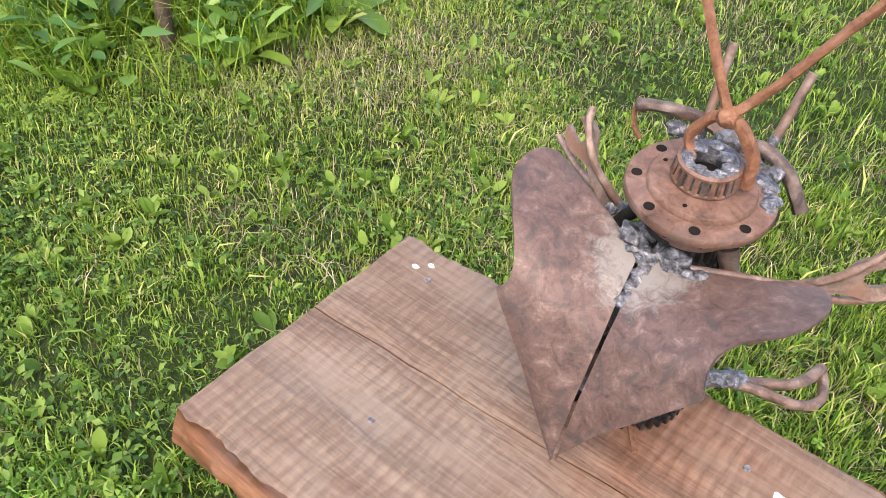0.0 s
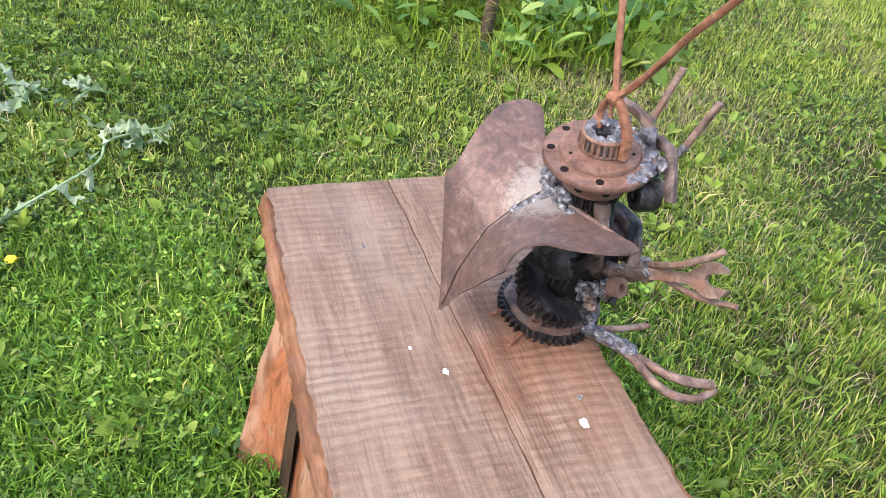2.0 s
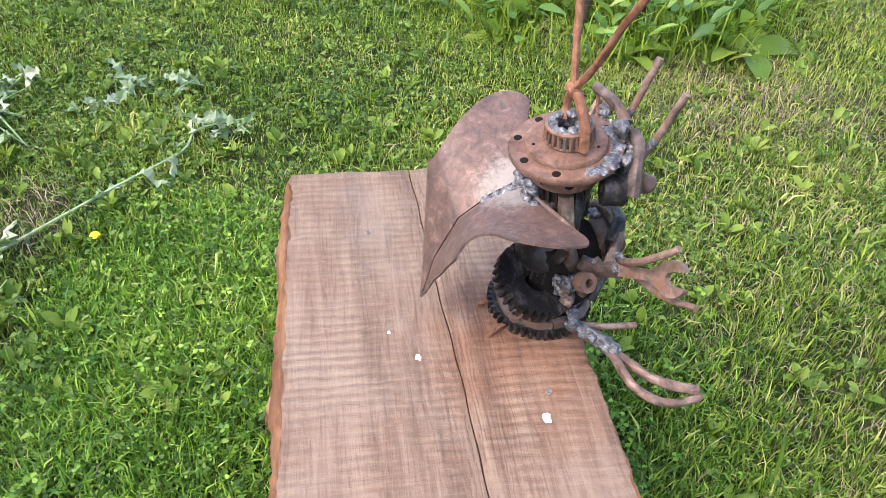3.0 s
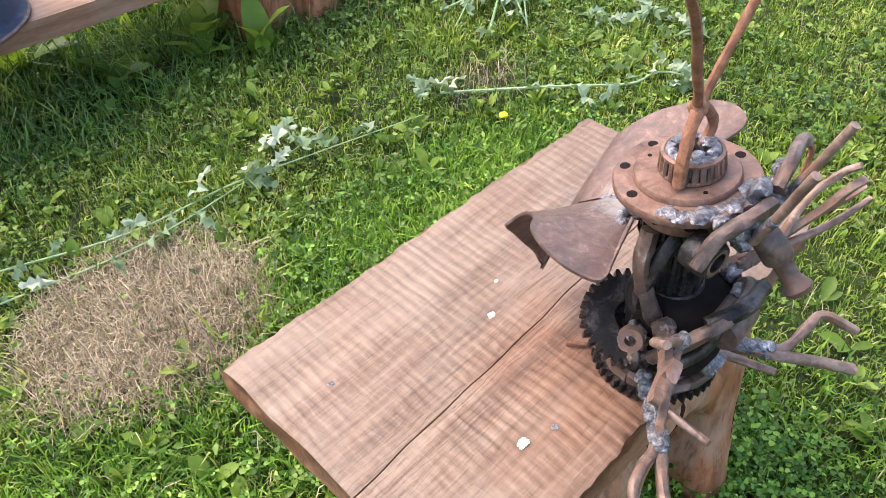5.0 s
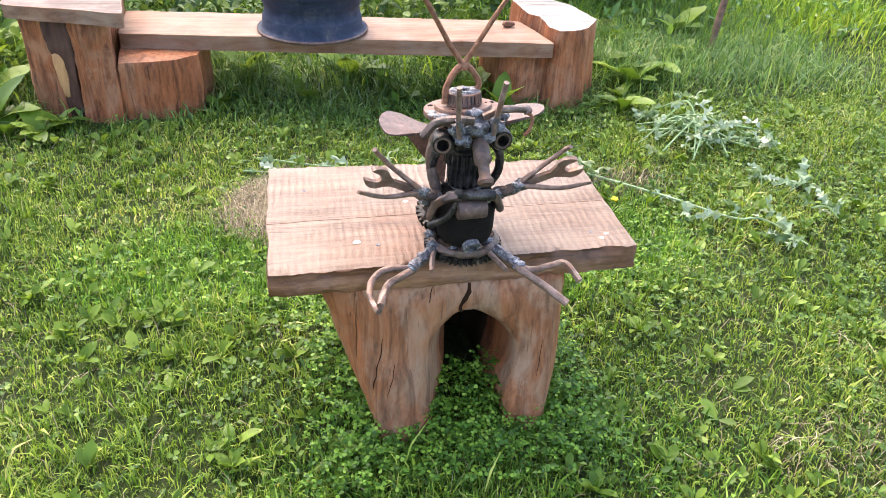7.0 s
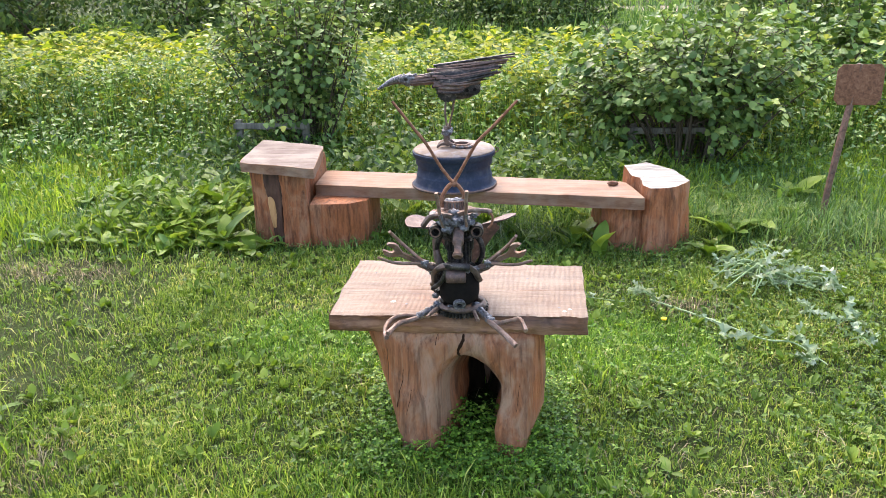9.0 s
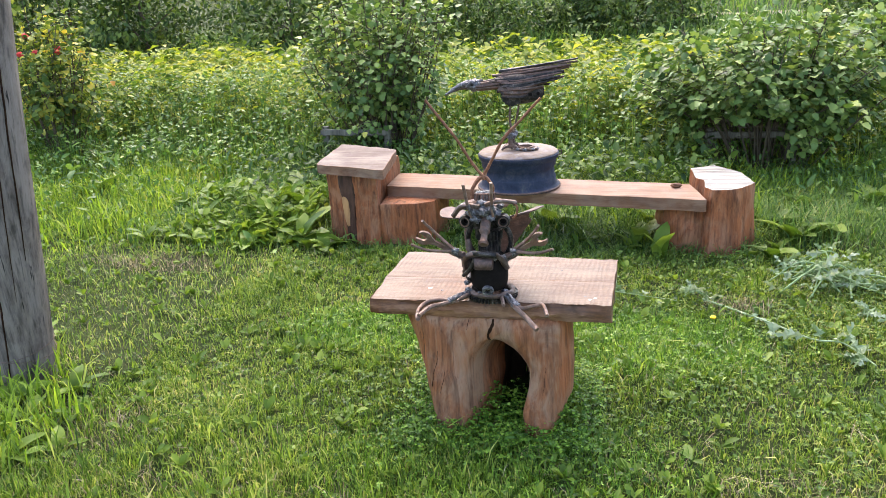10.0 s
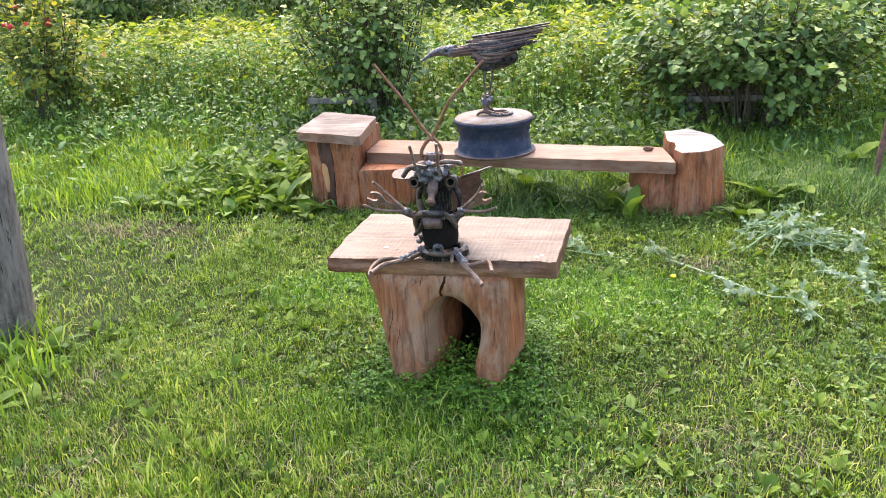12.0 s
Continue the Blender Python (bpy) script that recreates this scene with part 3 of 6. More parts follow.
def arched_log():
    """A half-round log with a planed front, an arch cut through it, closed towards the back, its rims rounded off."""
    bm = bmesh.new()
    outer_f = [(0.158, -0.03), (0.166, 0.08), (0.174, 0.16), (0.178, 0.22), (0.183, 0.30), (0.190, 0.391), (0.08, 0.394), (-0.02, 0.394), (-0.12, 0.394), (-0.214, 0.391), (-0.220, 0.30), (-0.224, 0.2), (-0.222, 0.13), (-0.214, 0.06), (-0.205, -0.03)]
    inner_f = [(0.062, -0.03), (0.058, 0.05), (0.054, 0.12), (0.054, 0.19), (0.046, 0.250), (0.028, 0.290), (0.002, 0.316), (-0.030, 0.321), (-0.068, 0.303), (-0.104, 0.271), (-0.130, 0.232), (-0.132, 0.18), (-0.124, 0.12), (-0.118, 0.05), (-0.122, -0.03)]
    out = smooth_path([(x, 0, z) for x, z in outer_f], 4)
    inn = smooth_path([(x, 0, z) for x, z in inner_f], 4)
    depth = [(0.0, 0.24), (0.005, 0.12), (0.016, 0.03), (0.030, 0.0)] + [(0.030 + 0.425 * k / 16, 0.0) for k in range(1, 17)]
    rings = []
    for back, inset in depth:
        t = back / 0.455
        bulge = math.sin(min(1.0, back / 0.13) * math.pi / 2)
        ring_o, ring_i = [], []
        for a, b in zip(out, inn):
            h = max(0.0, min(1.0, a.z / 0.39))
            k = max(0.02, 1 - 0.04 * t - max(0.0, t - 0.93) / 0.07)
            grow = bulge * (0.095 * h**0.7 if a.x > 0 else 0.040 * min(1.0, 0.15 + 2.6 * h)) * min(1.0, abs(a.x + 0.02) / 0.15)
            po = Vector(((a.x + math.copysign(grow, a.x)) * (1 - (0.30 if a.x < 0 else 0.0) * max(0.0, t - 0.25)), 0.930 + 0.060 * (1 - h) * (1 - t) - back * (0.89 + 0.22 * (1 - h)), a.z))
            lo = -0.035
            pi_ = Vector((lo + (b.x - lo) * (0.45 + 0.55 * k) - 0.02 * bulge, 0.930 + 0.060 * (1 - max(0.0, b.z) / 0.39) - back, -0.03 + (b.z + 0.03) * k))
            deep = min(1.0, back / 0.20)
            pi_.x += deep * (-0.050 if b.x > -0.03 else 0.024)
            pi_.z = -0.03 + (pi_.z + 0.03) * (1 - 0.10 * deep)
            mid = (po + pi_) / 2
            po, pi_ = po.lerp(mid, inset if a.z < 0.36 else inset * 0.3), pi_.lerp(mid, inset * (1.7 if b.x < -0.03 else 1.1))
            for p, amp in ((po, 0.009), (pi_, 0.012)):
                if p.z < 0.385:
                    p += noise.noise_vector(p * 6) * amp + noise.noise_vector(p * 21) * amp * 0.4
            ring_o.append(bm.verts.new(po))
            ring_i.append(bm.verts.new(pi_))
        rings.append((ring_o, ring_i))
    n = len(out)
    for i, ((ao, ai), (bo, bi)) in enumerate(zip(rings, rings[1:])):
        for k in range(n - 1):
            f = bm.faces.new((ao[k], ao[k + 1], bo[k + 1], bo[k]))
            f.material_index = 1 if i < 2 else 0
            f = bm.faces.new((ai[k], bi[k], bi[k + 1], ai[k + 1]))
            # the deep end of the tunnel gets its shade from the dark slot 2
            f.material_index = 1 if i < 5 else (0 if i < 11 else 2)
        bm.faces.new((ao[0], bo[0], bi[0], ai[0]))
        bm.faces.new((ao[-1], ai[-1], bi[-1], bo[-1]))
    front = []
    for ring_o, ring_i in (rings[0], rings[-1]):
        steps = [j / 8 for j in range(1, 8)]
        rows = [ring_o] + [[bm.verts.new(a.co.lerp(b.co, f) + noise.noise_vector(a.co.lerp(b.co, f) * 11) * 0.006 + Vector((0, 0.010 * math.sin(math.pi * f), 0))) for a, b in zip(ring_o, ring_i)] for f in steps] + [ring_i]
        if not front:
            front = [v.co.copy() for row in rows for v in row]
        for p, q in zip(rows, rows[1:]):
            for k in range(n - 1):
                f = bm.faces.new((p[k], q[k], q[k + 1], p[k + 1]))
                f.material_index = 1
    return bm, front


def on_face(front, x, z):
    """The depth of the planed face at a place on it."""
    best = sorted(front, key=lambda p: (p.x - x) ** 2 + (p.z - z) ** 2)[:4]
    w = [1 / ((p.x - x) ** 2 + (p.z - z) ** 2 + 1e-6) for p in best]
    return sum(p.y * q for p, q in zip(best, w)) / sum(w)


log_bm, log_face = arched_log()
part("arched_log_base", log_bm, [STUMP, STUMPFACE, ARCHSHADE], stool, "orange-brown peeled log with a paler face and a cut arch")
for line, wide in (
    ([(-0.027, 0.392), (-0.025, 0.376), (-0.018, 0.358), (-0.010, 0.338), (-0.014, 0.322)], 0.010),
    ([(0.050, 0.388), (0.052, 0.372), (0.056, 0.356)], 0.0018),
    ([(0.150, 0.28), (0.156, 0.24), (0.165, 0.20), (0.172, 0.16)], 0.0018),
    ([(0.126, 0.22), (0.134, 0.18), (0.143, 0.14)], 0.0014),
    ([(-0.19, 0.25), (-0.186, 0.20), (-0.182, 0.16)], 0.0012),
):
    bm = bmesh.new()
    path = smooth_path([(x, 0, z) for x, z in line], 6)
    rows = []
    for i, q in enumerate(path):
        u = i / (len(path) - 1)
        w = wide * (0.25 + 0.75 * math.sin(math.pi * (0.12 + 0.76 * u))) * (1 + 0.5 * noise.noise(Vector((q.z * 90, q.x * 40, 2))))
        y = on_face(log_face, q.x, q.z) + 0.0008
        x = q.x + 0.0025 * noise.noise(Vector((q.z * 60, 5, wide * 900)))
        rows.append([bm.verts.new(p) for p in ((x - w / 2, y - 0.006, q.z), (x - w / 2, y, q.z), (x + w / 2, y, q.z), (x + w / 2, y - 0.006, q.z))])
    for p, q in zip(rows, rows[1:]):
        for j in range(3):
            bm.faces.new((p[j], p[j + 1], q[j + 1], q[j]))
    part("drying_crack", bm, [CRACK], stool, "dark drying crack in the log")
for x, y in ((-0.205, 0.640), (0.150, 0.861), (-0.30, 0.86), (0.29, 0.62)):
    bm = bmesh.new()
    lathe(bm, pose(x, y, 0.4490, random.uniform(-4, 4)), [(0.0005, 0.0), (0.0042, 0.0), (0.0046, 0.0012), (0.0034, 0.0022), (0.0012, 0.0016)], 0, 12)
    part("screw_head", bm, [WELD], stool, "dark steel screw head")
for x, y, r in ((0.192, 0.847, 0.0075), (0.072, 0.691, 0.006), (-0.33, 0.87, 0.005), (-0.315, 0.885, 0.005), (0.02, 0.655, 0.003)):
    bm = bmesh.new()
    lump(bm, (x, y, 0.4505), (r, r * 0.7, 0.0014), 0, 0.8, x * 40)
    d = material("pale_dropping", 0.9) if "pale_dropping" not in bpy.data.materials else bpy.data.materials["pale_dropping"]
    d.node_tree.nodes["Principled BSDF"].inputs["Base Color"].default_value = (0.72, 0.70, 0.62, 1)
    part("pale_speck", bm, [d], stool, "dried white speck")

# ---- scrap-metal insect figure on the stool (one welded mesh) ----
# slots: 0 plate rust, 1 hub rust, 2 black gear, 3 rod, 4 weld, 5 orange rod, 6 hole, 7 tan rod


def ruled_plate(bm, hinge, rim, thick, index, steps=8, across=8, belly=0.003, fast=1.0):
    """A bent plate between a fold line and an outer rim."""
    r = smooth_path(rim, steps)
    top, low = [], []
    n = len(r)
    line = [Vector(p) for p in hinge]

    def on_hinge(t):
        # the lobes spring from the top of the fold
        t = min(1.0, fast * t)
        s = t * (len(line) - 1)
        i = min(int(s), len(line) - 2)
        return line[i].lerp(line[i + 1], s - i)

    for i, q in enumerate(r):
        a = on_hinge(i / (n - 1))
        top.append([a.lerp(q, k / across) for k in range(across + 1)])
    norm = []
    for i in range(n):
        row = []
        for k in range(across + 1):
            du = top[min(i + 1, n - 1)][k] - top[max(i - 1, 0)][k]
            dv = top[i][min(k + 1, across)] - top[i][max(k - 1, 0)]
            c = du.cross(dv)
            row.append(c.normalized() if c.length > 1e-9 else Vector((0, -1, 0.5)).normalized())
        norm.append(row)
    up, dn = [], []
    for i in range(n):
        up.append([])
        dn.append([])
        for k in range(across + 1):
            p = top[i][k] + norm[i][k] * (belly * math.sin(math.pi * k / across))
            up[i].append(bm.verts.new(p + norm[i][k] * thick / 2))
            dn[i].append(bm.verts.new(p - norm[i][k] * thick / 2))
    f = []
    for i in range(n - 1):
        for k in range(across):
            f.append(bm.faces.new((up[i][k], up[i + 1][k], up[i + 1][k + 1], up[i][k + 1])))
            f.append(bm.faces.new((dn[i][k], dn[i][k + 1], dn[i + 1][k + 1], dn[i + 1][k])))
        f.append(bm.faces.new((up[i][across], up[i + 1][across], dn[i + 1][across], dn[i][across])))
        f.append(bm.faces.new((up[i][0], dn[i][0], dn[i + 1][0], up[i + 1][0])))
    for i in (0, n - 1):
        for k in range(across):
            f.append(bm.faces.new((up[i][k], up[i][k + 1], dn[i][k + 1], dn[i][k])))
    paint(f, index)


def wrench(bm, start, end, normal, width, thick, index):
    """A flat open-ended spanner head from start to end."""
    s, e = Vector(start), Vector(end)
    d = (e - s).normalized()
    nrm = (Vector(normal) - d * Vector(normal).dot(d)).normalized()
    w = d.cross(nrm)
    L = (e - s).length
    outer = [(0, 0.46), (0.3, 0.36), (0.64, 0.34), (0.75, 0.66), (0.84, 1.06), (0.92, 1.16), (1.0, 1.08), (1.06, 0.86), (1.09, 0.64)]
    inner = [(0, 0), (0.3, 0), (0.62, 0), (0.74, 0), (0.85, 0), (0.88, 0.34), (0.94, 0.46), (1.03, 0.50), (1.09, 0.52)]
    f = []
    for sgn in (1, -1):
        rows = []
        for (t, o), (u, i) in zip(outer, inner):
            p, q = s + d * (L * t) + w * (sgn * o * width / 2), s + d * (L * u) + w * (sgn * i * width / 2)
            rows.append([bm.verts.new(v) for v in (p + nrm * thick / 2, q + nrm * thick / 2, q - nrm * thick / 2, p - nrm * thick / 2)])
        for x, y in zip(rows, rows[1:]):
            for k in range(4):
                f.append(bm.faces.new((x[k], x[(k + 1) % 4], y[(k + 1) % 4], y[k])))
        f.append(bm.faces.new(rows[-1]))
    paint(f, index)


def insect():
    bm = bmesh.new()
    cx, cy = -0.014, 0.880
    # base ring gear and tilted gear above it
    gear(bm, pose(-0.018, 0.884, 0.4515, 0, 0, 8), 0.078, 0.0705, 0.054, 0.013, 44, 2)
    ring = [(-0.018 + 0.0635 * math.cos(a), 0.888 + 0.0635 * math.sin(a), 0.4705 + 0.004 * math.sin(a)) for a in np.linspace(0, 2 * math.pi, 19)[:-1]]
    tube(bm, ring + ring[:1], 0.0085, 3, 8, 3, 0.5)
    gear(bm, pose(0.012, 0.858, 0.520, -16, 20, 0), 0.060, 0.052, 0.020, 0.020, 30, 2)
    lathe(bm, pose(0.008, 0.858, 0.496, -14, 16, 0), [(0.030, 0.0), (0.038, 0.004), (0.038, 0.024), (0.020, 0.026)], 2, 24)
    # body drum of stacked gears
    gear(bm, pose(cx, cy - 0.004, 0.474), 0.034, 0.030, 0.01, 0.040, 18, 2)
    gear(bm, pose(cx, cy + 0.012, 0.503, -4), 0.050, 0.044, 0.01, 0.030, 26, 2)
    gear(bm, pose(cx, cy + 0.012, 0.534, -6), 0.052, 0.047, 0.01, 0.022, 34, 2)
    lathe(bm, pose(cx, cy + 0.006, 0.552), [(0.046, 0), (0.050, 0.012), (0.044, 0.030), (0.034, 0.046)], 2, 24)
    gear(bm, pose(cx, cy + 0.004, 0.600), 0.035, 0.030, 0.01, 0.036, 18, 2)
    gear(bm, pose(cx, cy + 0.006, 0.640), 0.042, 0.036, 0.01, 0.028, 22, 2)
    lathe(bm, pose(-0.006, 0.883, 0.664, 3), [(0.028, 0), (0.040, 0.004), (0.042, 0.010), (0.036, 0.014), (0.034, 0.030), (0.043, 0.036), (0.043, 0.042)], 2, 28)
    gear(bm, pose(-0.006, 0.884, 0.679, 3), 0.041, 0.0355, 0.02, 0.018, 24, 2)
    # smooth half-barrel casing in front of the gears
    lathe(bm, pose(cx, cy + 0.020, 0.488, -4), [(0.044, 0.0), (0.054, 0.010), (0.0575, 0.030), (0.0575, 0.075), (0.053, 0.098), (0.040, 0.108)], 6, 32)
    # hoop behind the neck
    hoop = [(cx + 0.066 * math.cos(a), cy + 0.006 + 0.012 * math.sin(a), 0.632 + 0.070 * math.sin(a)) for a in np.linspace(-2.5, 2 * math.pi - 2.5, 15)[:-1]]
    tube(bm, hoop + hoop[:1], 0.0085, 2, 8, 3, 0.2)
    tube(bm, [(cx + 0.055, cy - 0.005, 0.70), (cx + 0.068, cy + 0.0, 0.655), (cx + 0.060, cy + 0.015, 0.60), (cx + 0.048, cy + 0.03, 0.565)], 0.010, 3, 8, 4, 0.3)
    for i, (x, y, z, w, k) in enumerate(((0.044, 0.890, 0.542, 0.012, 4), (0.054, 0.892, 0.552, 0.012, 3), (0.064, 0.895, 0.566, 0.011, 4), (0.050, 0.884, 0.560, 0.010, 4), (0.074, 0.900, 0.582, 0.010, 4), (0.058, 0.898, 0.534, 0.011, 3), (0.036, 0.896, 0.530, 0.010, 4))):
        lump(bm, (x, y, z), (w, w * 0.8, w * 0.9), k, 1.0, i * 2.9 + 0.3)
    gear(bm, pose(0.086, 0.900, 0.592, 0, 60, 25), 0.0135, 0.0130, 0.006, 0.016, 6, 1)
    gear(bm, pose(0.030, 0.838, 0.474, 10, 8, 0), 0.011, 0.0105, 0.005, 0.009, 6, 1)
    # chest: arch, roller, bushing
    tube(bm, [(0.056, 0.915, 0.540), (0.052, 0.945, 0.585), (0.025, 0.965, 0.610), (-0.015, 0.970, 0.614), (-0.052, 0.958, 0.606), (-0.076, 0.93, 0.560)], 0.0085, 3, 8, 5, 0.25)
    tube(bm, [(0.060, 0.93, 0.53), (0.030, 0.958, 0.565), (0.015, 0.962, 0.60)], 0.007, 2, 8, 4)
    lathe(bm, pose(0.017, 0.966, 0.584, 0, -90, 4), [(0.010, 0), (0.019, 0.001), (0.0205, 0.006), (0.0205, 0.050), (0.019, 0.055), (0.010, 0.056)], 0, 24)
    tube(bm, [(0.032, 0.955, 0.606), (-0.005, 0.975, 0.618), (-0.05, 0.972, 0.612)], 0.010, 2, 8, 4, 0.3)
    lathe(bm, pose(-0.018, 0.952, 0.497, 68, 0, 10), [(0.009, -0.012), (0.017, -0.012), (0.017, 0.012), (0.009, 0.012)], 4, 16, True)
    for i, (x, y, z, s) in enumerate(((-0.018, 0.946, 0.504, 0.014), (0.010, 0.932, 0.474, 0.010), (-0.062, 0.915, 0.476, 0.012), (0.050, 0.915, 0.474, 0.013), (0.055, 0.91, 0.50, 0.010), (-0.04, 0.955, 0.60, 0.012), (0.05, 0.92, 0.585, 0.014), (-0.07, 0.93, 0.592, 0.014))):
        lump(bm, (x, y, z), (s, s * 0.8, s * 0.8), 4, 0.6, i * 2.3)
    # head: hub with bolt holes, raised step, roller bearing on top
    hub = pose(-0.003, 0.881, 0.7365, 7, 0, 20)
    lathe(bm, hub, [(0.030, -0.034), (0.044, -0.034), (0.0465, -0.031), (0.0465, -0.012), (0.0475, -0.004), (0.070, -0.001), (0.0722, 0.0015), (0.0722, 0.0085), (0.0712, 0.0103), (0.0525, 0.0112), (0.0520, 0.0160), (0.0505, 0.0178), (0.034, 0.0184), (0.020, 0.0186)], 1, 64)
    for k in range(8):
        a = 2 * math.pi * k / 8
        lathe(bm, hub @ pose(0.0615 * math.cos(a), 0.0615 * math.sin(a), 0.0), [(0.0048, 0.004), (0.0054, 0.0113)], 6, 14)
        # hexagon openings in the collar under the flange
        lathe(bm, hub @ pose(0.0440 * math.cos(a + 0.3), 0.0440 * math.sin(a + 0.3), -0.0190) @ Matrix.Rotation(a + 0.3, 4, "Z") @ pose(0, 0, 0, 0, 90, 0), [(0.0060, 0.0), (0.0064, 0.0034)], 6, 6)
    for a in (0.6, 2.7, 4.4):
        lathe(bm, hub @ pose(0.042 * math.cos(a), 0.042 * math.sin(a), 0.0), [(0.0020, 0.01), (0.0022, 0.0189)], 6, 8)
    # tapered roller bearing: cage, rollers, grey inner race
    bear = hub @ pose(0.0, 0.004, 0.0185)
    lathe(bm, bear, [(0.0300, 0.0), (0.0318, 0.0015), (0.0318, 0.0035), (0.0300, 0.0045)], 1, 36, True)
    lathe(bm, bear, [(0.0280, 0.0195), (0.0302, 0.0195), (0.0304, 0.0225), (0.0270, 0.0240)], 1, 36, True)
    for k in range(24):
        a = 2 * math.pi * k / 24
        tube(bm, [bear @ Vector((0.0300 * math.cos(a), 0.0300 * math.sin(a), 0.003)), bear @ Vector((0.0286 * math.cos(a), 0.0286 * math.sin(a), 0.0205))], (0.0031, 0.0028), 1 if k % 3 else 3, 6, 1)
    lathe(bm, bear, [(0.0165, 0.0), (0.0272, 0.0), (0.0272, 0.0232), (0.0255, 0.0250), (0.0185, 0.0250), (0.0165, 0.0225)], 4, 32, True)
    lathe(bm, bear, [(0.010, 0.0), (0.0167, 0.001), (0.0167, 0.006), (0.005, 0.006)], 6, 16)
    for i, (x, y, w) in enumerate(((0.014, 0.006, 0.008), (-0.014, 0.012, 0.008), (-0.008, -0.018, 0.006), (0.018, -0.008, 0.007), (0.004, 0.020, 0.007), (-0.020, -0.004, 0.006), (0.010, -0.018, 0.005))):
        lump(bm, bear @ Vector((x, y, 0.0245)), (w * 1.15, w * 0.9, w * 0.5), 4, 0.5, i + 4.4)
    # spatter and weld run where the face is joined to the flange
    for i in range(34):
        u = i / 33
        a = 0.20 + 1.75 * u
        r = 0.064 + 0.004 * math.sin(5.1 * i)
        w = 0.0062 + 0.0022 * abs(math.sin(3.3 * i))
        lump(bm, hub @ Matrix.Rotation(radians(-20), 4, "Z") @ Vector((r * math.cos(a), r * math.sin(a), 0.0095 + 0.0015 * math.sin(7 * i))), (w, w, w * 0.42), 4, 0.55, i * 0.77)
    # antennae on a ring and a collar
    tube(bm, [(-0.020, 0.880, 0.772), (-0.029, 0.882, 0.793), (-0.016, 0.880, 0.816), (0.000, 0.877, 0.828)], 0.0055, 5, 8, 4, 0.25)
    tube(bm, [(0.033, 0.890, 0.760), (0.032, 0.888, 0.788), (0.016, 0.882, 0.816), (0.000, 0.877, 0.828)], 0.0065, 5, 8, 4, 0.25)
    lump(bm, (0.0, 0.877, 0.826), (0.011, 0.009, 0.010), 5, 0.5, 2.0)
    tube(bm, [(0.000, 0.877, 0.826), (0.030, 0.885, 0.868), (0.072, 0.893, 0.940), (0.105, 0.897, 0.985), (0.160, 0.897, 1.056)], (0.0050, 0.0040), 5, 8, 5, 0.25)
    tube(bm, [(0.000, 0.877, 0.826), (-0.026, 0.880, 0.872), (-0.066, 0.886, 0.942), (-0.108, 0.890, 0.985), (-0.174, 0.892, 1.056)], (0.0050, 0.0040), 5, 8, 5, 0.25)
    # horns
    tube(bm, [(0.020, 0.968, 0.728), (0.026, 0.980, 0.760), (0.033, 1.003, 0.833)], 0.0048, 7, 10, 3, 0.1)
    tube(bm, [(-0.042, 0.960, 0.728), (-0.042, 0.972, 0.760), (-0.047, 0.998, 0.838)], 0.0048, 7, 10, 3, 0.1)
    tube(bm, [(0.018, 0.966, 0.728), (0.027, 0.983, 0.768)], 0.0056, 4, 10, 2)
    tube(bm, [(-0.041, 0.958, 0.728), (-0.043, 0.975, 0.768)], 0.0056, 4, 10, 2)
    # brow rods
    tube(bm, [(-0.004, 0.966, 0.757), (0.030, 0.962, 0.760), (0.060, 0.950, 0.748), (0.080, 0.945, 0.722)], 0.0078, 3, 8, 4, 0.25)
    tube(bm, [(-0.020, 0.962, 0.762), (-0.055, 0.955, 0.772), (-0.100, 0.946, 0.768), (-0.106, 0.95, 0.762)], 0.007, 3, 8, 4, 0.25)
    tube(bm, [(-0.098, 0.946, 0.766), (-0.112, 0.953, 0.756), (-0.110, 0.955, 0.735), (-0.100, 0.955, 0.722)], 0.0032, 5, 6, 4)
    for i, (x, y, z, s) in enumerate(((-0.012, 0.957, 0.742, 0.022), (0.022, 0.955, 0.738, 0.016), (-0.046, 0.950, 0.738, 0.017), (-0.008, 0.950, 0.762, 0.014), (-0.030, 0.955, 0.722, 0.016), (0.010, 0.955, 0.718, 0.016), (0.044, 0.945, 0.750, 0.010), (-0.062, 0.946, 0.756, 0.010))):
        lump(bm, (x, y, z), (s, s * 0.75, s * 0.8), 4, 0.7, i * 1.7 + 3)
    # eyes: two bushings
    for x, y, z, yaw in ((0.041, 0.950, 0.706, -8), (-0.063, 0.938, 0.705, 8)):
        m = pose(x, y - 0.030, z, -90, 0, yaw)
        lathe(bm, m, [(0.0105, 0.0), (0.0195, 0.0), (0.0205, 0.004), (0.0205, 0.026), (0.0180, 0.031), (0.0110, 0.031), (0.0100, 0.02)], 2, 24, True)
        lathe(bm, m, [(0.0112, 0.0295), (0.0150, 0.0300), (0.0150, 0.0318), (0.0112, 0.0318)], 3, 24, True)
        lathe(bm, m, [(0.008, 0.004), (0.0106, 0.012)], 6, 16)
    # snout: a turned stud
    d = Vector((-0.002, 0.055, -0.052)).normalized()
    sn = Matrix.Translation((-0.020, 0.958, 0.712)) @ d.to_track_quat("Z", "Y").to_matrix().to_4x4()
    lathe(bm, sn, [(0.010, -0.01), (0.015, 0.004), (0.016, 0.034), (0.0145, 0.038), (0.0105, 0.042), (0.0100, 0.062), (0.013, 0.067), (0.0155, 0.072), (0.0125, 0.078), (0.006, 0.079)], 3, 18)
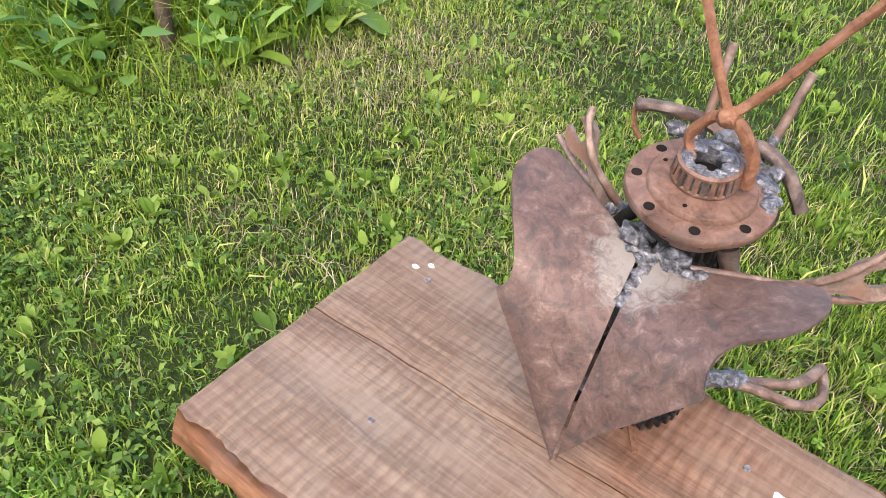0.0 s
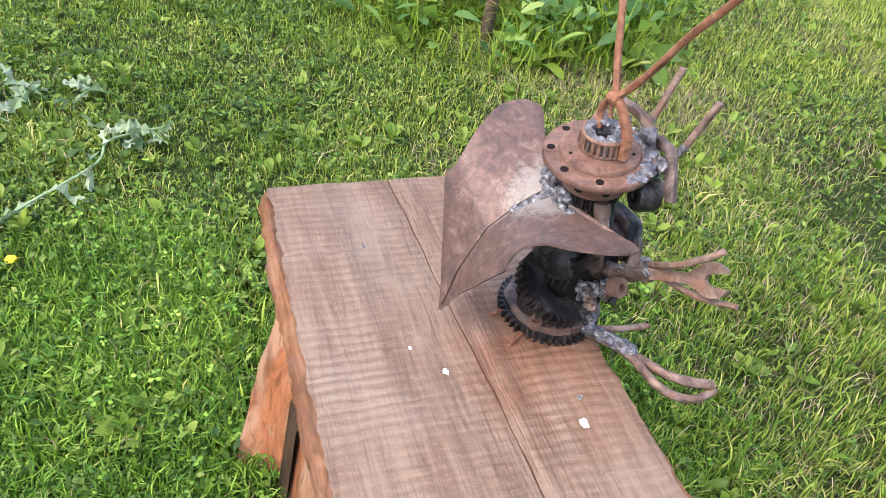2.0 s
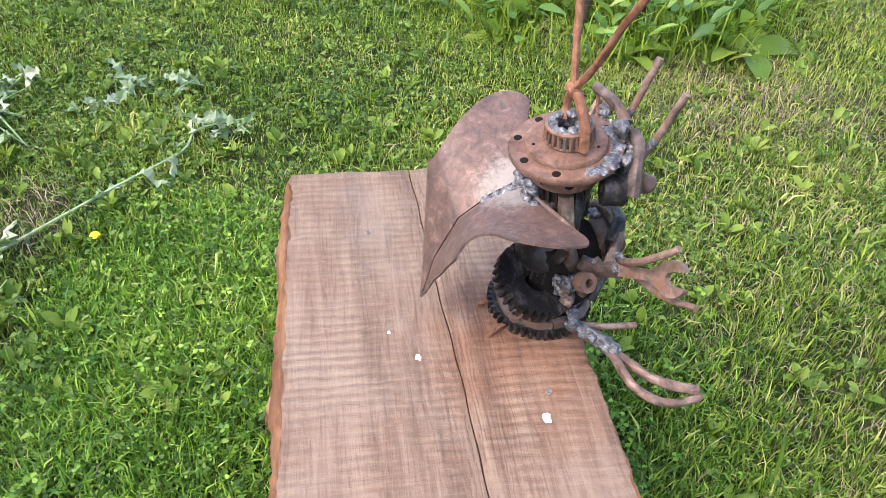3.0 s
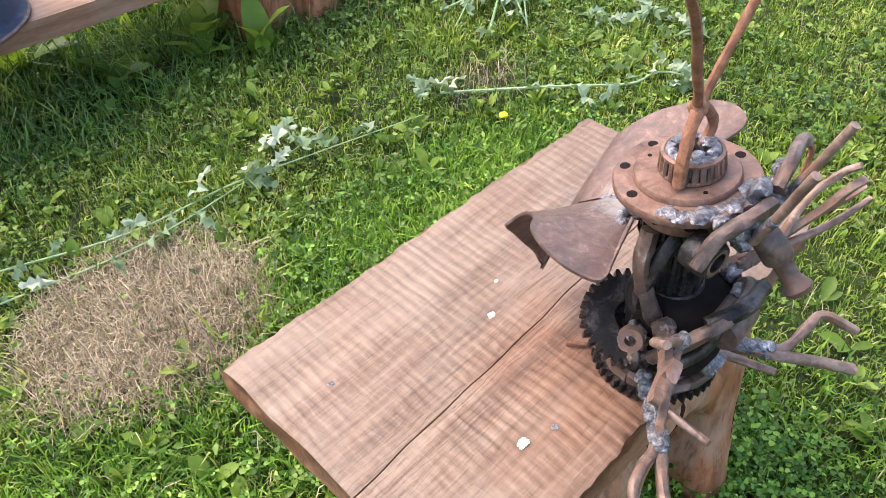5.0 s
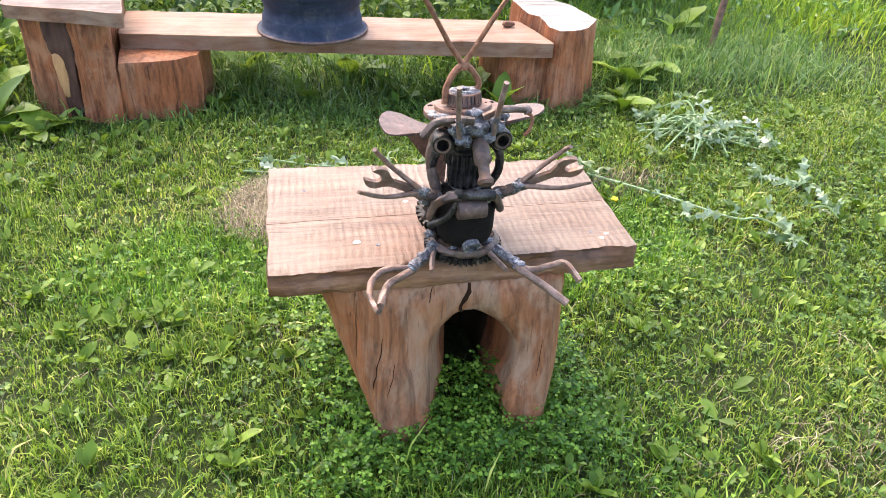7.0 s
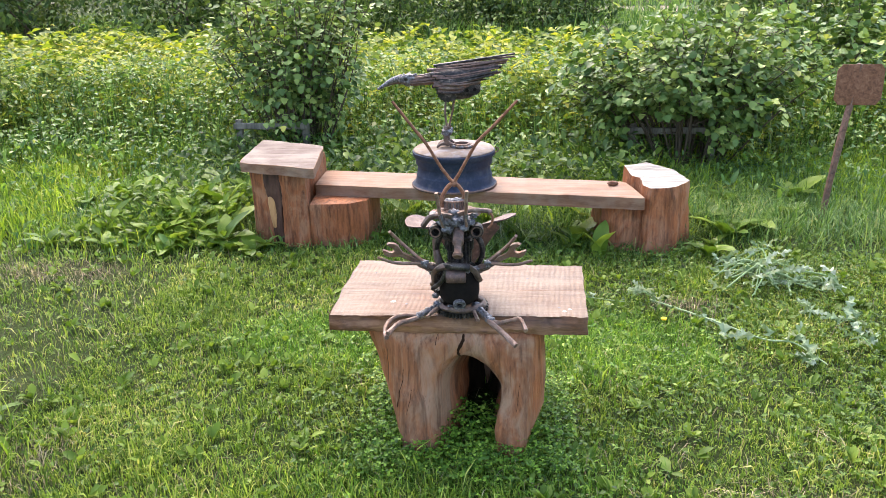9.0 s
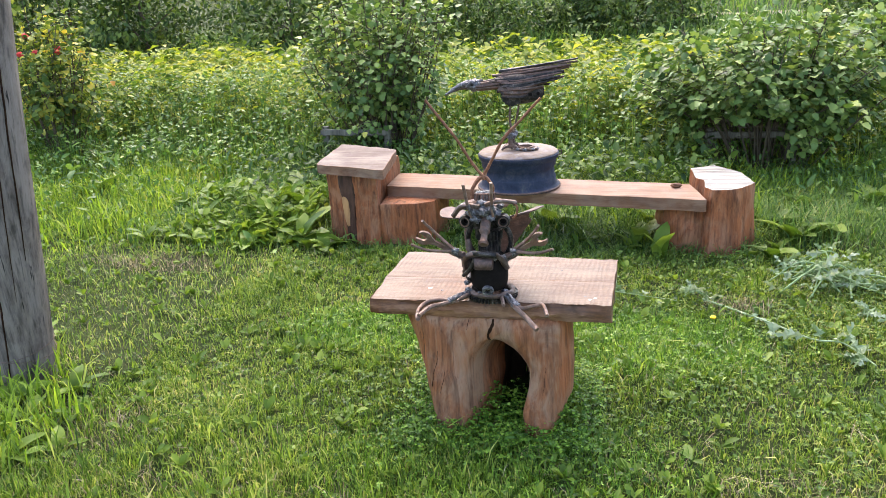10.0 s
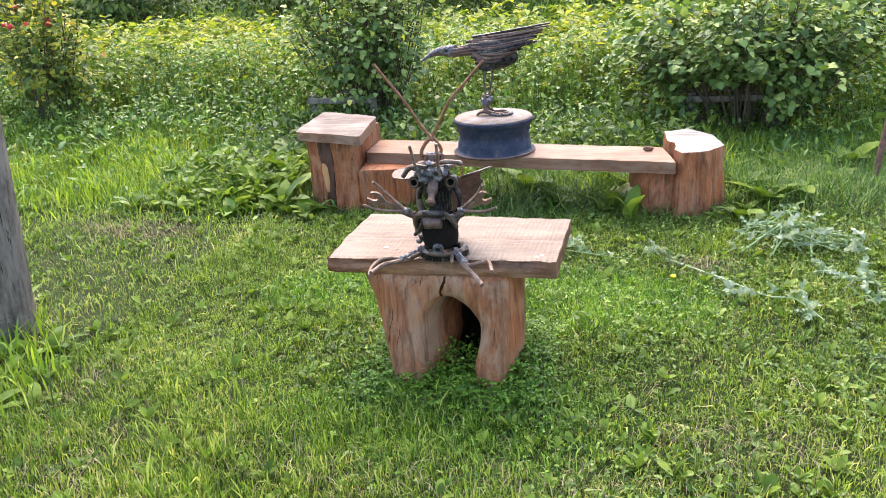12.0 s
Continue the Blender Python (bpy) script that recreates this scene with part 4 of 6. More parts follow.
    # arms with spanner and two curved rods each
    for s, root, wrist, jaw, up, low in (
        (1, (0.046, 0.915, 0.585), (0.102, 0.950, 0.620), (0.172, 0.982, 0.668), (0.168, 0.973, 0.714), (0.199, 0.998, 0.647)),
        (-1, (-0.066, 0.920, 0.588), (-0.122, 0.956, 0.628), (-0.188, 0.992, 0.678), (-0.177, 0.990, 0.714), (-0.220, 1.004, 0.649)),
    ):
        r, w, j, u, l = (Vector(p) for p in (root, wrist, jaw, up, low))
        tube(bm, [r, r.lerp(w, 0.4) + Vector((0, 0, -0.003)), r.lerp(w, 0.9)], (0.0125, 0.0100), 3, 8, 4, 0.35)
        tube(bm, [r + Vector((0, 0, -0.010)), w + Vector((-0.01 * s, 0.002, -0.006))], 0.0065, 4, 8, 3, 0.4)
        for i in range(7):
            q = r.lerp(w, 0.25 + 0.11 * i)
            lump(bm, q + Vector((0.003 * math.sin(4 * i), 0.004 * math.cos(3 * i), 0.006 * math.cos(5 * i))), (0.0075, 0.006, 0.0055), 4 if i % 2 else 3, 0.9, i * 1.9 + s)
        wrench(bm, r.lerp(w, 0.55), j, (0.27 * s, -0.90, 0.32), 0.039, 0.0085, 7)
        tube(bm, [w + Vector((-0.02 * s, 0, 0.0)), w.lerp(u, 0.40) + Vector((0.002 * s, -0.012, 0.004)), w.lerp(u, 0.8) + Vector((0.004 * s, -0.008, 0.002)), u], (0.0052, 0.0042), 7, 8, 4, 0.15)
        tube(bm, [w + Vector((-0.02 * s, 0, -0.006)), w.lerp(l, 0.5) + Vector((0, 0.004, -0.010)), l], (0.0052, 0.0040), 7, 8, 4, 0.15)
        lump(bm, w + Vector((-0.022 * s, 0, -0.003)), (0.013, 0.009, 0.008), 4, 0.8, 7 * s)
    # feet: bent rods over the slab's front edge
    tube(bm, [(0.036, 0.905, 0.466), (0.060, 0.935, 0.462), (0.098, 0.962, 0.458), (0.130, 0.966, 0.462), (0.158, 0.974, 0.460), (0.176, 0.992, 0.454), (0.183, 1.020, 0.446), (0.178, 1.050, 0.441), (0.171, 1.070, 0.440)], 0.0066, 7, 8, 4, 0.2)
    tube(bm, [(0.044, 0.915, 0.462), (0.092, 0.965, 0.457), (0.118, 0.984, 0.455), (0.145, 1.006, 0.455), (0.160, 1.035, 0.452), (0.168, 1.066, 0.450)], 0.0072, 7, 8, 4, 0.2)
    tube(bm, [(0.040, 0.91, 0.470), (0.068, 0.94, 0.467), (0.098, 0.970, 0.463)], 0.0095, 4, 8, 3, 0.5)
    tube(bm, [(0.050, 0.93, 0.468), (0.060, 0.97, 0.472), (0.066, 1.007, 0.477)], (0.006, 0.0045), 7, 8, 3, 0.2)
    tube(bm, [(-0.058, 0.905, 0.466), (-0.085, 0.96, 0.464), (-0.125, 1.000, 0.462), (-0.165, 1.008, 0.474), (-0.190, 1.015, 0.482), (-0.208, 1.054, 0.466)], 0.0064, 7, 8, 4, 0.2)
    tube(bm, [(-0.066, 0.915, 0.462), (-0.100, 0.985, 0.463), (-0.145, 1.035, 0.448), (-0.181, 1.075, 0.431)], 0.0074, 7, 8, 4, 0.2)
    tube(bm, [(-0.062, 0.91, 0.470), (-0.085, 0.95, 0.468), (-0.105, 0.985, 0.465)], 0.0095, 4, 8, 3, 0.5)
    tube(bm, [(-0.055, 0.93, 0.468), (-0.066, 0.975, 0.471), (-0.076, 1.013, 0.473)], (0.006, 0.0045), 7, 8, 3, 0.2)
    for side, line in ((1, ((0.040, 0.910, 0.470), (0.098, 0.968, 0.464))), (-1, ((-0.062, 0.910, 0.470), (-0.108, 0.990, 0.466)))):
        for i in range(16):
            q = Vector(line[0]).lerp(Vector(line[1]), i / 15)
            lump(bm, q + Vector((0.003 * math.sin(4.1 * i), 0.003 * math.cos(2.7 * i), 0.003 * math.sin(1.7 * i))), (0.0095, 0.0090, 0.0060), 4, 0.45, i * 1.37 + side)
    # nails under the back of the gear
    tube(bm, [(0.02, 0.83, 0.456), (0.045, 0.795, 0.455)], 0.0035, 5, 6, 2)
    tube(bm, [(-0.03, 0.83, 0.456), (-0.018, 0.79, 0.455)], 0.0035, 5, 6, 2)
    # wings: a bent cultivator share with its point downwards
    fold = [(-0.0125, 0.7065, 0.488), (-0.0120, 0.722, 0.560), (-0.0125, 0.752, 0.628), (-0.0200, 0.796, 0.660), (-0.0250, 0.832, 0.676)]
    low_l, low_r = [(x - 0.0020, y, z) for x, y, z in fold], [(x + 0.0026 + 0.004 * max(0.0, z - 0.62) / 0.05, y, z) for x, y, z in fold]
    ruled_plate(bm, low_l, [(-0.0142, 0.7061, 0.483), (-0.043, 0.711, 0.530), (-0.0712, 0.7158, 0.578), (-0.098, 0.7205, 0.618), (-0.1185, 0.7245, 0.648), (-0.1140, 0.7290, 0.6560), (-0.1115, 0.7360, 0.668), (-0.120, 0.749, 0.685), (-0.1393, 0.7704, 0.7036), (-0.1623, 0.8003, 0.7169), (-0.171, 0.8211, 0.7228), (-0.170, 0.8447, 0.7269), (-0.160, 0.8625, 0.7261), (-0.1467, 0.8679, 0.7213), (-0.1304, 0.8626, 0.7141), (-0.101, 0.8530, 0.6983), (-0.0716, 0.8450, 0.6843), (-0.050, 0.838, 0.679), (-0.0270, 0.833, 0.677)], 0.0032, 0, 5, 12, 0.002, 1.45)
    ruled_plate(bm, low_r, [(-0.0085, 0.7105, 0.497), (0.019, 0.7165, 0.545), (0.0476, 0.7215, 0.584), (0.074, 0.7255, 0.622), (0.0945, 0.7295, 0.650), (0.0905, 0.7350, 0.659), (0.0870, 0.7440, 0.671), (0.0890, 0.7564, 0.6823), (0.1016, 0.7729, 0.6936), (0.1229, 0.7861, 0.7035), (0.1377, 0.8085, 0.7075), (0.1455, 0.8343, 0.7075), (0.1450, 0.8568, 0.7045), (0.1361, 0.8770, 0.6990), (0.1193, 0.8790, 0.6960), (0.0888, 0.8660, 0.6910), (0.0608, 0.8563, 0.6855), (0.042, 0.8486, 0.6813), (-0.006, 0.834, 0.6765)], 0.0032, 0, 5, 12, 0.002, 1.45)
    for i, (x, y, z, s) in enumerate(((-0.042, 0.842, 0.690, 0.014), (0.006, 0.842, 0.686, 0.014), (-0.018, 0.835, 0.676, 0.013), (-0.030, 0.852, 0.695, 0.012), (-0.014, 0.815, 0.652, 0.010))):
        lump(bm, (x, y, z), (s, s * 0.8, s * 0.8), 4, 0.8, i * 3.1 + 1)
    tube(bm, [(-0.018, 0.812, 0.650), (-0.014, 0.835, 0.678), (-0.010, 0.868, 0.690)], 0.007, 4, 8, 4, 0.8)
    for i in range(20):
        u = i / 19
        lump(bm, (-0.048 + 0.080 * u + 0.003 * math.sin(7 * i), 0.836 + 0.004 * math.cos(5 * i), 0.682 + 0.003 * math.sin(3 * i)), (0.0070, 0.0062, 0.0038), 4, 0.5, i * 1.3 + 0.4)
        lump(bm, (-0.016 + 0.003 * math.sin(5 * i), 0.786 + 0.052 * u, 0.652 + 0.030 * u), (0.0055, 0.0065, 0.0036), 4, 0.5, i * 2.1)
    return bm


thing("insect_figure", (-0.01, 0.872, 0.45), insect(), [RUST, FLANGE, BLACKGEAR, ROD, WELD, ORANGE, HOLE, TANROD], label="rusty welded scrap-metal insect sculpture sitting on the stool", category="sculpture")

# ---- bench of one plank on two notched stumps ----
bench = thing("log_bench", (0.15, -1.07, 0.0), label="low bench, a thick plank between two reddish stumps", category="bench")
bm = bmesh.new()
block(bm, [(-0.762, -0.828), (0.972, -1.030), (0.990, -1.350), (-0.690, -1.150)], 0.236, 0.300, 40, 0, 0.006, 0.003, 0, 6)
part("seat_plank", bm, [PLANKWOOD], bench)
bm = bmesh.new()
block(bm, [(0.885, -0.745), (1.325, -0.880), (1.394, -1.452), (0.978, -1.282)], 0.402, 0.460, 16, 0, 0.007, 0.004, 0.0, 7, 1)
part("arm_block", bm, [PLANKWOOD, GREYTOP], bench, "weathered sawn block on the stump")


def hewn_stump(plan, z0, z1, flare):
    """An upright stump on a hewn plan, its sides uneven, with a flat sawn top in slot 1."""
    bm = bmesh.new()
    mid = sum((Vector(p) for p in plan), Vector((0, 0))) / len(plan)
    ring = []
    for a, b in zip(plan, plan[1:] + plan[:1]):
        ring += [Vector(a).lerp(Vector(b), k / 6) for k in range(6)]
    rows = []
    for i in range(15):
        h = i / 14
        row = []
        for p in ring:
            q = mid + (p - mid) * (1 + flare * (1 - h) ** 2 - (0.02 if i == 14 else 0))
            v = Vector((q.x, q.y, z0 + (z1 - z0) * h))
            groove = noise.noise(Vector((q.x * 16, q.y * 16, h * 1.2)))
            out = Vector((q.x - mid.x, q.y - mid.y, 0)).normalized()
            v += out * (0.018 * groove + 0.007 * noise.noise(v * 24)) * (1 if i < 13 else 0.3)
            row.append(bm.verts.new(v))
        rows.append(row)
    n = len(ring)
    for a, b in zip(rows, rows[1:]):
        for k in range(n):
            bm.faces.new((a[k], a[(k + 1) % n], b[(k + 1) % n], b[k]))
    last = rows[-1]
    for f in (0.66, 0.33):
        row = [bm.verts.new(Vector((mid.x, mid.y, z1)).lerp(v.co, f) + Vector((0, 0, 0.004 * noise.noise(v.co * 20 * f) + 0.003))) for v in rows[-1]]
        for k in range(n):
            bm.faces.new((last[k], last[(k + 1) % n], row[(k + 1) % n], row[k])).material_index = 1
        last = row
    tip = bm.verts.new((mid.x, mid.y, z1 + 0.003))
    for k in range(n):
        bm.faces.new((last[k], last[(k + 1) % n], tip)).material_index = 1
    return bm


bm = hewn_stump([(1.085, -0.870), (1.300, -0.945), (1.375, -1.320), (1.180, -1.400), (1.000, -1.380), (0.985, -1.100)], -0.03, 0.402, 0.0)
part("tall_stump", bm, [STUMP, STUMP], bench, "reddish stump with a patch of dark bark")


def hewn_face(x):
    """The y of the stump's hewn side at a place along it."""
    return -0.870 - (x - 1.085) * 0.349


for name, outline, out, coat in (
    ("bark_patch", [(1.108, 0.01), (1.110, 0.20), (1.106, 0.395), (1.205, 0.395), (1.208, 0.31), (1.190, 0.24), (1.176, 0.15), (1.172, 0.01)], 0.014, BARK),
    ("bared_spot", [(1.150, 0.10), (1.144, 0.18), (1.150, 0.25), (1.172, 0.272), (1.196, 0.262), (1.192, 0.20), (1.176, 0.10)], 0.019, BAREWOOD),
):
    bm = bmesh.new()
    rim_line = smooth_path([(x, 0, z) for x, z in outline + outline[:1]], 4)[:-1]
    mx, mz = sum(p.x for p in rim_line) / len(rim_line), sum(p.z for p in rim_line) / len(rim_line)
    rows = []
    for f, lift in ((1.0, -0.02), (0.99, out * 0.6), (0.92, out), (0.6, out + 0.002), (0.3, out + 0.002)):
        row = []
        for p in rim_line:
            x, z = mx + (p.x - mx) * f, mz + (p.z - mz) * f
            q = Vector((x, 0, z))
            wob = 0.004 * noise.noise(q * 45) + (0.005 * noise.noise(q * 90 + Vector((3, 0, 0))) if coat is BARK else 0.0)
            row.append(bm.verts.new((x + 0.006 * noise.noise(q * 30), hewn_face(x) + lift + wob, z + 0.004 * noise.noise(q * 25))))
        rows.append(row)
    for p, q in zip(rows, rows[1:]):
        for k in range(len(p)):
            bm.faces.new((p[k], p[(k + 1) % len(p)], q[(k + 1) % len(p)], q[k]))
    bm.faces.new(rows[-1])
    bmesh.ops.recalc_face_normals(bm, faces=bm.faces)
    part(name, bm, [coat], bench, "dark rough bark" if coat is BARK else "pale bared wood")
bm = hewn_stump([(0.962, -0.838), (1.045, -0.842), (1.112, -0.852), (1.105, -0.960), (0.985, -0.960)], -0.03, 0.402, 0.02)
part("squared_upright", bm, [STUMP, STUMP], bench)
bm = hewn_stump([(0.960, -0.850), (0.985, -1.100), (0.990, -1.380), (0.700, -1.370), (0.640, -1.150), (0.668, -0.945), (0.760, -0.880)], -0.03, 0.236, -0.10)
part("stump_step", bm, [STUMP, STUMP], bench)
bm = hewn_stump([(-0.700, -1.320), (-0.830, -1.400), (-0.955, -1.235), (-1.000, -1.005), (-0.930, -0.900), (-0.875, -0.852), (-0.783, -0.840), (-0.752, -0.900), (-0.757, -1.050), (-0.716, -1.095)], -0.03, 0.345, 0.10)
part("tall_stump", bm, [STUMP, ENDGRAIN], bench, "reddish stump with grey end grain on top")
bm = hewn_stump([(-0.560, -0.930), (-0.530, -1.080), (-0.545, -1.260), (-0.690, -1.290), (-0.730, -1.100), (-0.755, -0.905), (-0.650, -0.890)], -0.03, 0.236, 0.0)
part("stump_step", bm, [STUMP, STUMP], bench)
bm = bmesh.new()
lump(bm, (-0.62, -1.06, 0.312), (0.028, 0.020, 0.014), 0, 0.4, 2.0)
thing("stone", (-0.62, -1.06, 0.300), bm, [BARKEDGE], label="small brown stone lying on the bench plank", category="stone")

# ---- wheel rim on the bench ----
RX, RY = 0.212, -1.062
rim = thing("wheel_rim", (RX, RY, 0.300), label="old blue steel car wheel rim laid flat on the bench", category="wheel rim")
bm = bmesh.new()
lathe(bm, pose(RX, RY, 0.300), [(0.200, 0.0), (0.222, 0.001), (0.225, 0.006), (0.222, 0.013), (0.208, 0.018), (0.203, 0.028), (0.201, 0.060), (0.198, 0.066), (0.194, 0.072), (0.192, 0.105), (0.195, 0.113), (0.200, 0.120), (0.203, 0.150), (0.207, 0.158), (0.217, 0.166), (0.219, 0.186), (0.215, 0.190), (0.206, 0.188), (0.196, 0.17), (0.186, 0.10), (0.188, 0.02)], 0, 64, True)
part("rim_barrel", bm, [BLUEPAINT], rim)
bm = bmesh.new()
lathe(bm, pose(RX, RY, 0.300), [(0.020, 0.188), (0.209, 0.188), (0.213, 0.193), (0.206, 0.199), (0.150, 0.205), (0.060, 0.207), (0.020, 0.207)], 0, 56)
part("rim_disc", bm, [RIMTOP], rim, "pale rusty disc closing the top of the rim")
bm = bmesh.new()
lathe(bm, pose(RX, RY, 0.300), [(0.221, 0.005), (0.2262, 0.004), (0.2272, 0.010), (0.2225, 0.0145)], 0, 64, True)
part("rim_lip", bm, [RUST], rim, "rusty lower lip")
bm = bmesh.new()
tube(bm, [(RX - 0.213, RY + 0.02, 0.478), (RX - 0.232, RY + 0.02, 0.484), (RX - 0.236, RY + 0.02, 0.500), (RX - 0.222, RY + 0.02, 0.506)], 0.003, 0, 6, 4)
part("wire_hook", bm, [ROD], rim)


# ---- scrap-metal bird on the rim (one welded mesh) ----


def bird():
    bm = bmesh.new()
    y0 = -1.062
    rnd = random.Random(5)
    # back and wings of overlapping rods and flat bars
    for i in range(66):
        a = -1.35 + 2.7 * (i % 22) / 21
        layer = i // 22
        yy = y0 + (0.064 - 0.010 * layer) * math.sin(a)
        top = 0.912 - 0.022 * layer + 0.026 * math.cos(a) - 0.070 * abs(math.sin(a))
        x1 = 0.325 + rnd.uniform(-0.03, 0.02) - 0.035 * abs(a)
        x2 = -0.135 + 0.13 * abs(math.sin(a)) ** 0.8 + rnd.uniform(-0.02, 0.08) + 0.07 * layer
        z2 = top - 0.035 + (0.30 - x2) * 0.15 + 0.012 * math.cos(a) + rnd.uniform(-0.010, 0.010)
        tube(bm, [(x1, yy, top - 0.012), (0.18, yy + 0.25 * (yy - y0), top + 0.006 - 0.02 * abs(math.sin(a))), (x2, y0 + (yy - y0) * 0.45, z2)], (0.0078, 0.0050), rnd.choice((0, 0, 3, 2, 2)), 6, 3, 0.25)
    lump(bm, (0.19, y0, 0.872), (0.145, 0.056, 0.046), 2, 0.2, 1)
    # belly plates with holes
    for s in (1, -1):
        gear(bm, pose(0.235, y0 + 0.030 * s, 0.800, 90, 0, 0), 0.060, 0.056, 0.012, 0.008 * s, 18, 2)
        block(bm, [(0.07, y0 + 0.024 * s - 0.004), (0.23, y0 + 0.034 * s - 0.004), (0.23, y0 + 0.034 * s + 0.004), (0.07, y0 + 0.024 * s + 0.004)], 0.775, 0.840, 3, 2, 0.002, 0.003)
        for x, z in ((0.095, 0.806), (0.135, 0.802), (0.175, 0.808), (0.235, 0.80)):
            lathe(bm, pose(x, y0 + 0.036 * s, z, 90, 0, 0), [(0.009, -0.003), (0.0095, 0.003)], 6, 12)
    lump(bm, (0.19, y0, 0.80), (0.10, 0.032, 0.052), 2, 0.3, 3)
    # neck, head, beak
    for i in range(9):
        a = i * 0.7
        tube(bm, [(0.30, y0 + 0.030 * math.cos(a), 0.862 + 0.026 * math.sin(a)), (0.36, y0 + 0.022 * math.cos(a), 0.853 + 0.020 * math.sin(a)), (0.43, y0 + 0.018 * math.cos(a), 0.846 + 0.017 * math.sin(a))], 0.0085, 3 if i % 3 else 0, 6, 3, 0.25)
    lump(bm, (0.445, y0, 0.854), (0.044, 0.030, 0.031), 4, 0.4, 4)
    for i in range(10):
        lump(bm, (0.405 + 0.008 * i, y0 + 0.022 * math.sin(2.3 * i), 0.866 + 0.010 * math.cos(1.9 * i)), (0.010, 0.009, 0.008), 4, 0.9, i + 0.2)
    lump(bm, (0.45, y0 + 0.020, 0.858), (0.011, 0.010, 0.011), 2, 0.3, 5)
    lump(bm, (0.45, y0 - 0.020, 0.858), (0.011, 0.010, 0.011), 2, 0.3, 6)
    tube(bm, [(0.47, y0, 0.862), (0.515, y0, 0.852), (0.555, y0, 0.832), (0.604, y0, 0.803)], (0.022, 0.006), 4, 10, 4, 0.1)
    tube(bm, [(0.46, y0, 0.840), (0.51, y0, 0.838), (0.56, y0, 0.822)], (0.013, 0.004), 3, 8, 4, 0.1)
    # legs, claws, chain
    for s in (1, -1):
        tube(bm, [(0.225 + 0.02 * s, y0 + 0.020 * s, 0.76), (0.235 + 0.016 * s, y0 + 0.024 * s, 0.68), (0.24, y0 + 0.026 * s, 0.60)], 0.0055, 3, 8, 3, 0.2)
        tube(bm, [(0.24, y0 + 0.026 * s, 0.615), (0.25, y0 + 0.03 * s, 0.56), (0.235, y0 + 0.03 * s, 0.515)], (0.016, 0.012), 3, 8, 3, 0.5)
        for dx, dy in ((0.055, 0.02), (0.055, -0.015), (-0.035, 0.01)):
            tube(bm, [(0.24, y0 + 0.03 * s, 0.53), (0.24 + dx * 0.6, y0 + 0.03 * s + dy * 0.6, 0.526), (0.24 + dx, y0 + 0.03 * s + dy, 0.510)], (0.010, 0.005), 3, 8, 3, 0.3)
        lump(bm, (0.245, y0 + 0.028 * s, 0.585), (0.026, 0.020, 0.022), 4, 0.6, 8 + s)
    for k in range(16):
        a = 2 * math.pi * k / 16
        lump(bm, (0.165 + 0.055 * math.cos(a), y0 + 0.02 + 0.045 * math.sin(a), 0.514), (0.013, 0.010, 0.008), 3 if k % 2 else 4, 0.3, k)
    lathe(bm, pose(0.168, y0 + 0.02, 0.508), [(0.036, 0.0), (0.042, 0.002), (0.042, 0.018), (0.036, 0.020)], 1, 28, True)
    return bm


thing("bird_figure", (0.23, -1.062, 0.507), bird(), [RUST, FLANGE, BLACKGEAR, ROD, WELD, ORANGE, HOLE], label="dark welded scrap-metal crow sculpture standing on the wheel rim", category="sculpture")

# ---- posts ----
bm = bmesh.new()
lathe(bm, pose(1.860, 0.85, -0.05), [(0.108, 0), (0.104, 0.15), (0.102, 0.6), (0.100, 1.2), (0.098, 1.8), (0.094, 2.6), (0.092, 3.4)], 0, 28, False, 0.02)
bmesh.ops.subdivide_edges(bm, edges=[e for e in bm.edges if e.calc_length() > 0.15], cuts=5, use_grid_fill=True)
for v in bm.verts:
    v.co += noise.noise_vector(Vector((v.co.x * 22, v.co.y * 22, v.co.z * 1.5))) * 0.005
    v.co.x -= 0.12 * v.co.z
pole = thing("wooden_pole", (1.860, 0.85, 0.0), bm, [OLDPOLE], label="weathered grey wooden pole leaning slightly in the lawn", category="pole")
for face, low, high, wide, wave in ((100, 0.0, 1.9, 0.0065, 0.10), (132, 0.35, 2.2, 0.0045, 0.06), (78, 0.15, 1.1, 0.0035, 0.05), (158, 0.5, 1.7, 0.0040, 0.08), (60, 0.7, 2.0, 0.0040, 0.06), (116, 0.9, 1.6, 0.0030, 0.04)):
    bm = bmesh.new()
    rows = []
    for i in range(37):
        u = i / 36
        z = low + (high - low) * u
        a = radians(face) + wave * (noise.noise(Vector((z * 2.5, face, 0))) + 0.3 * noise.noise(Vector((z * 11, face, 4))))
        w = wide * (0.15 + math.sin(math.pi * u) ** 0.6) * (1 + 0.5 * noise.noise(Vector((z * 9, 1, face))))
        r = 0.1035 - 0.004 * z
        p = Vector((1.860 - 0.12 * (z + 0.0) + r * math.cos(a), 0.85 + r * math.sin(a), z))
        side, out = Vector((-math.sin(a), math.cos(a), 0)), Vector((math.cos(a), math.sin(a), 0))
        rows.append([bm.verts.new(q) for q in (p - side * w / 2 - out * 0.014, p - side * w / 2 + out * 0.0035, p + side * w / 2 + out * 0.0035, p + side * w / 2 - out * 0.014)])
    for p, q in zip(rows, rows[1:]):
        for j in range(3):
            bm.faces.new((p[j], p[j + 1], q[j + 1], q[j]))
    part("drying_crack", bm, [CRACK], pole, "long dark drying crack")
bm = bmesh.new()
turns = [(1.860 - 0.012 + 0.114 * math.cos(0.35 * i), 0.85 + 0.114 * math.sin(0.35 * i), 0.10 + 0.012 * math.sin(0.5 * i) + 0.0012 * i) for i in range(38)]
tube(bm, turns, 0.0013, 0, 5, 2)
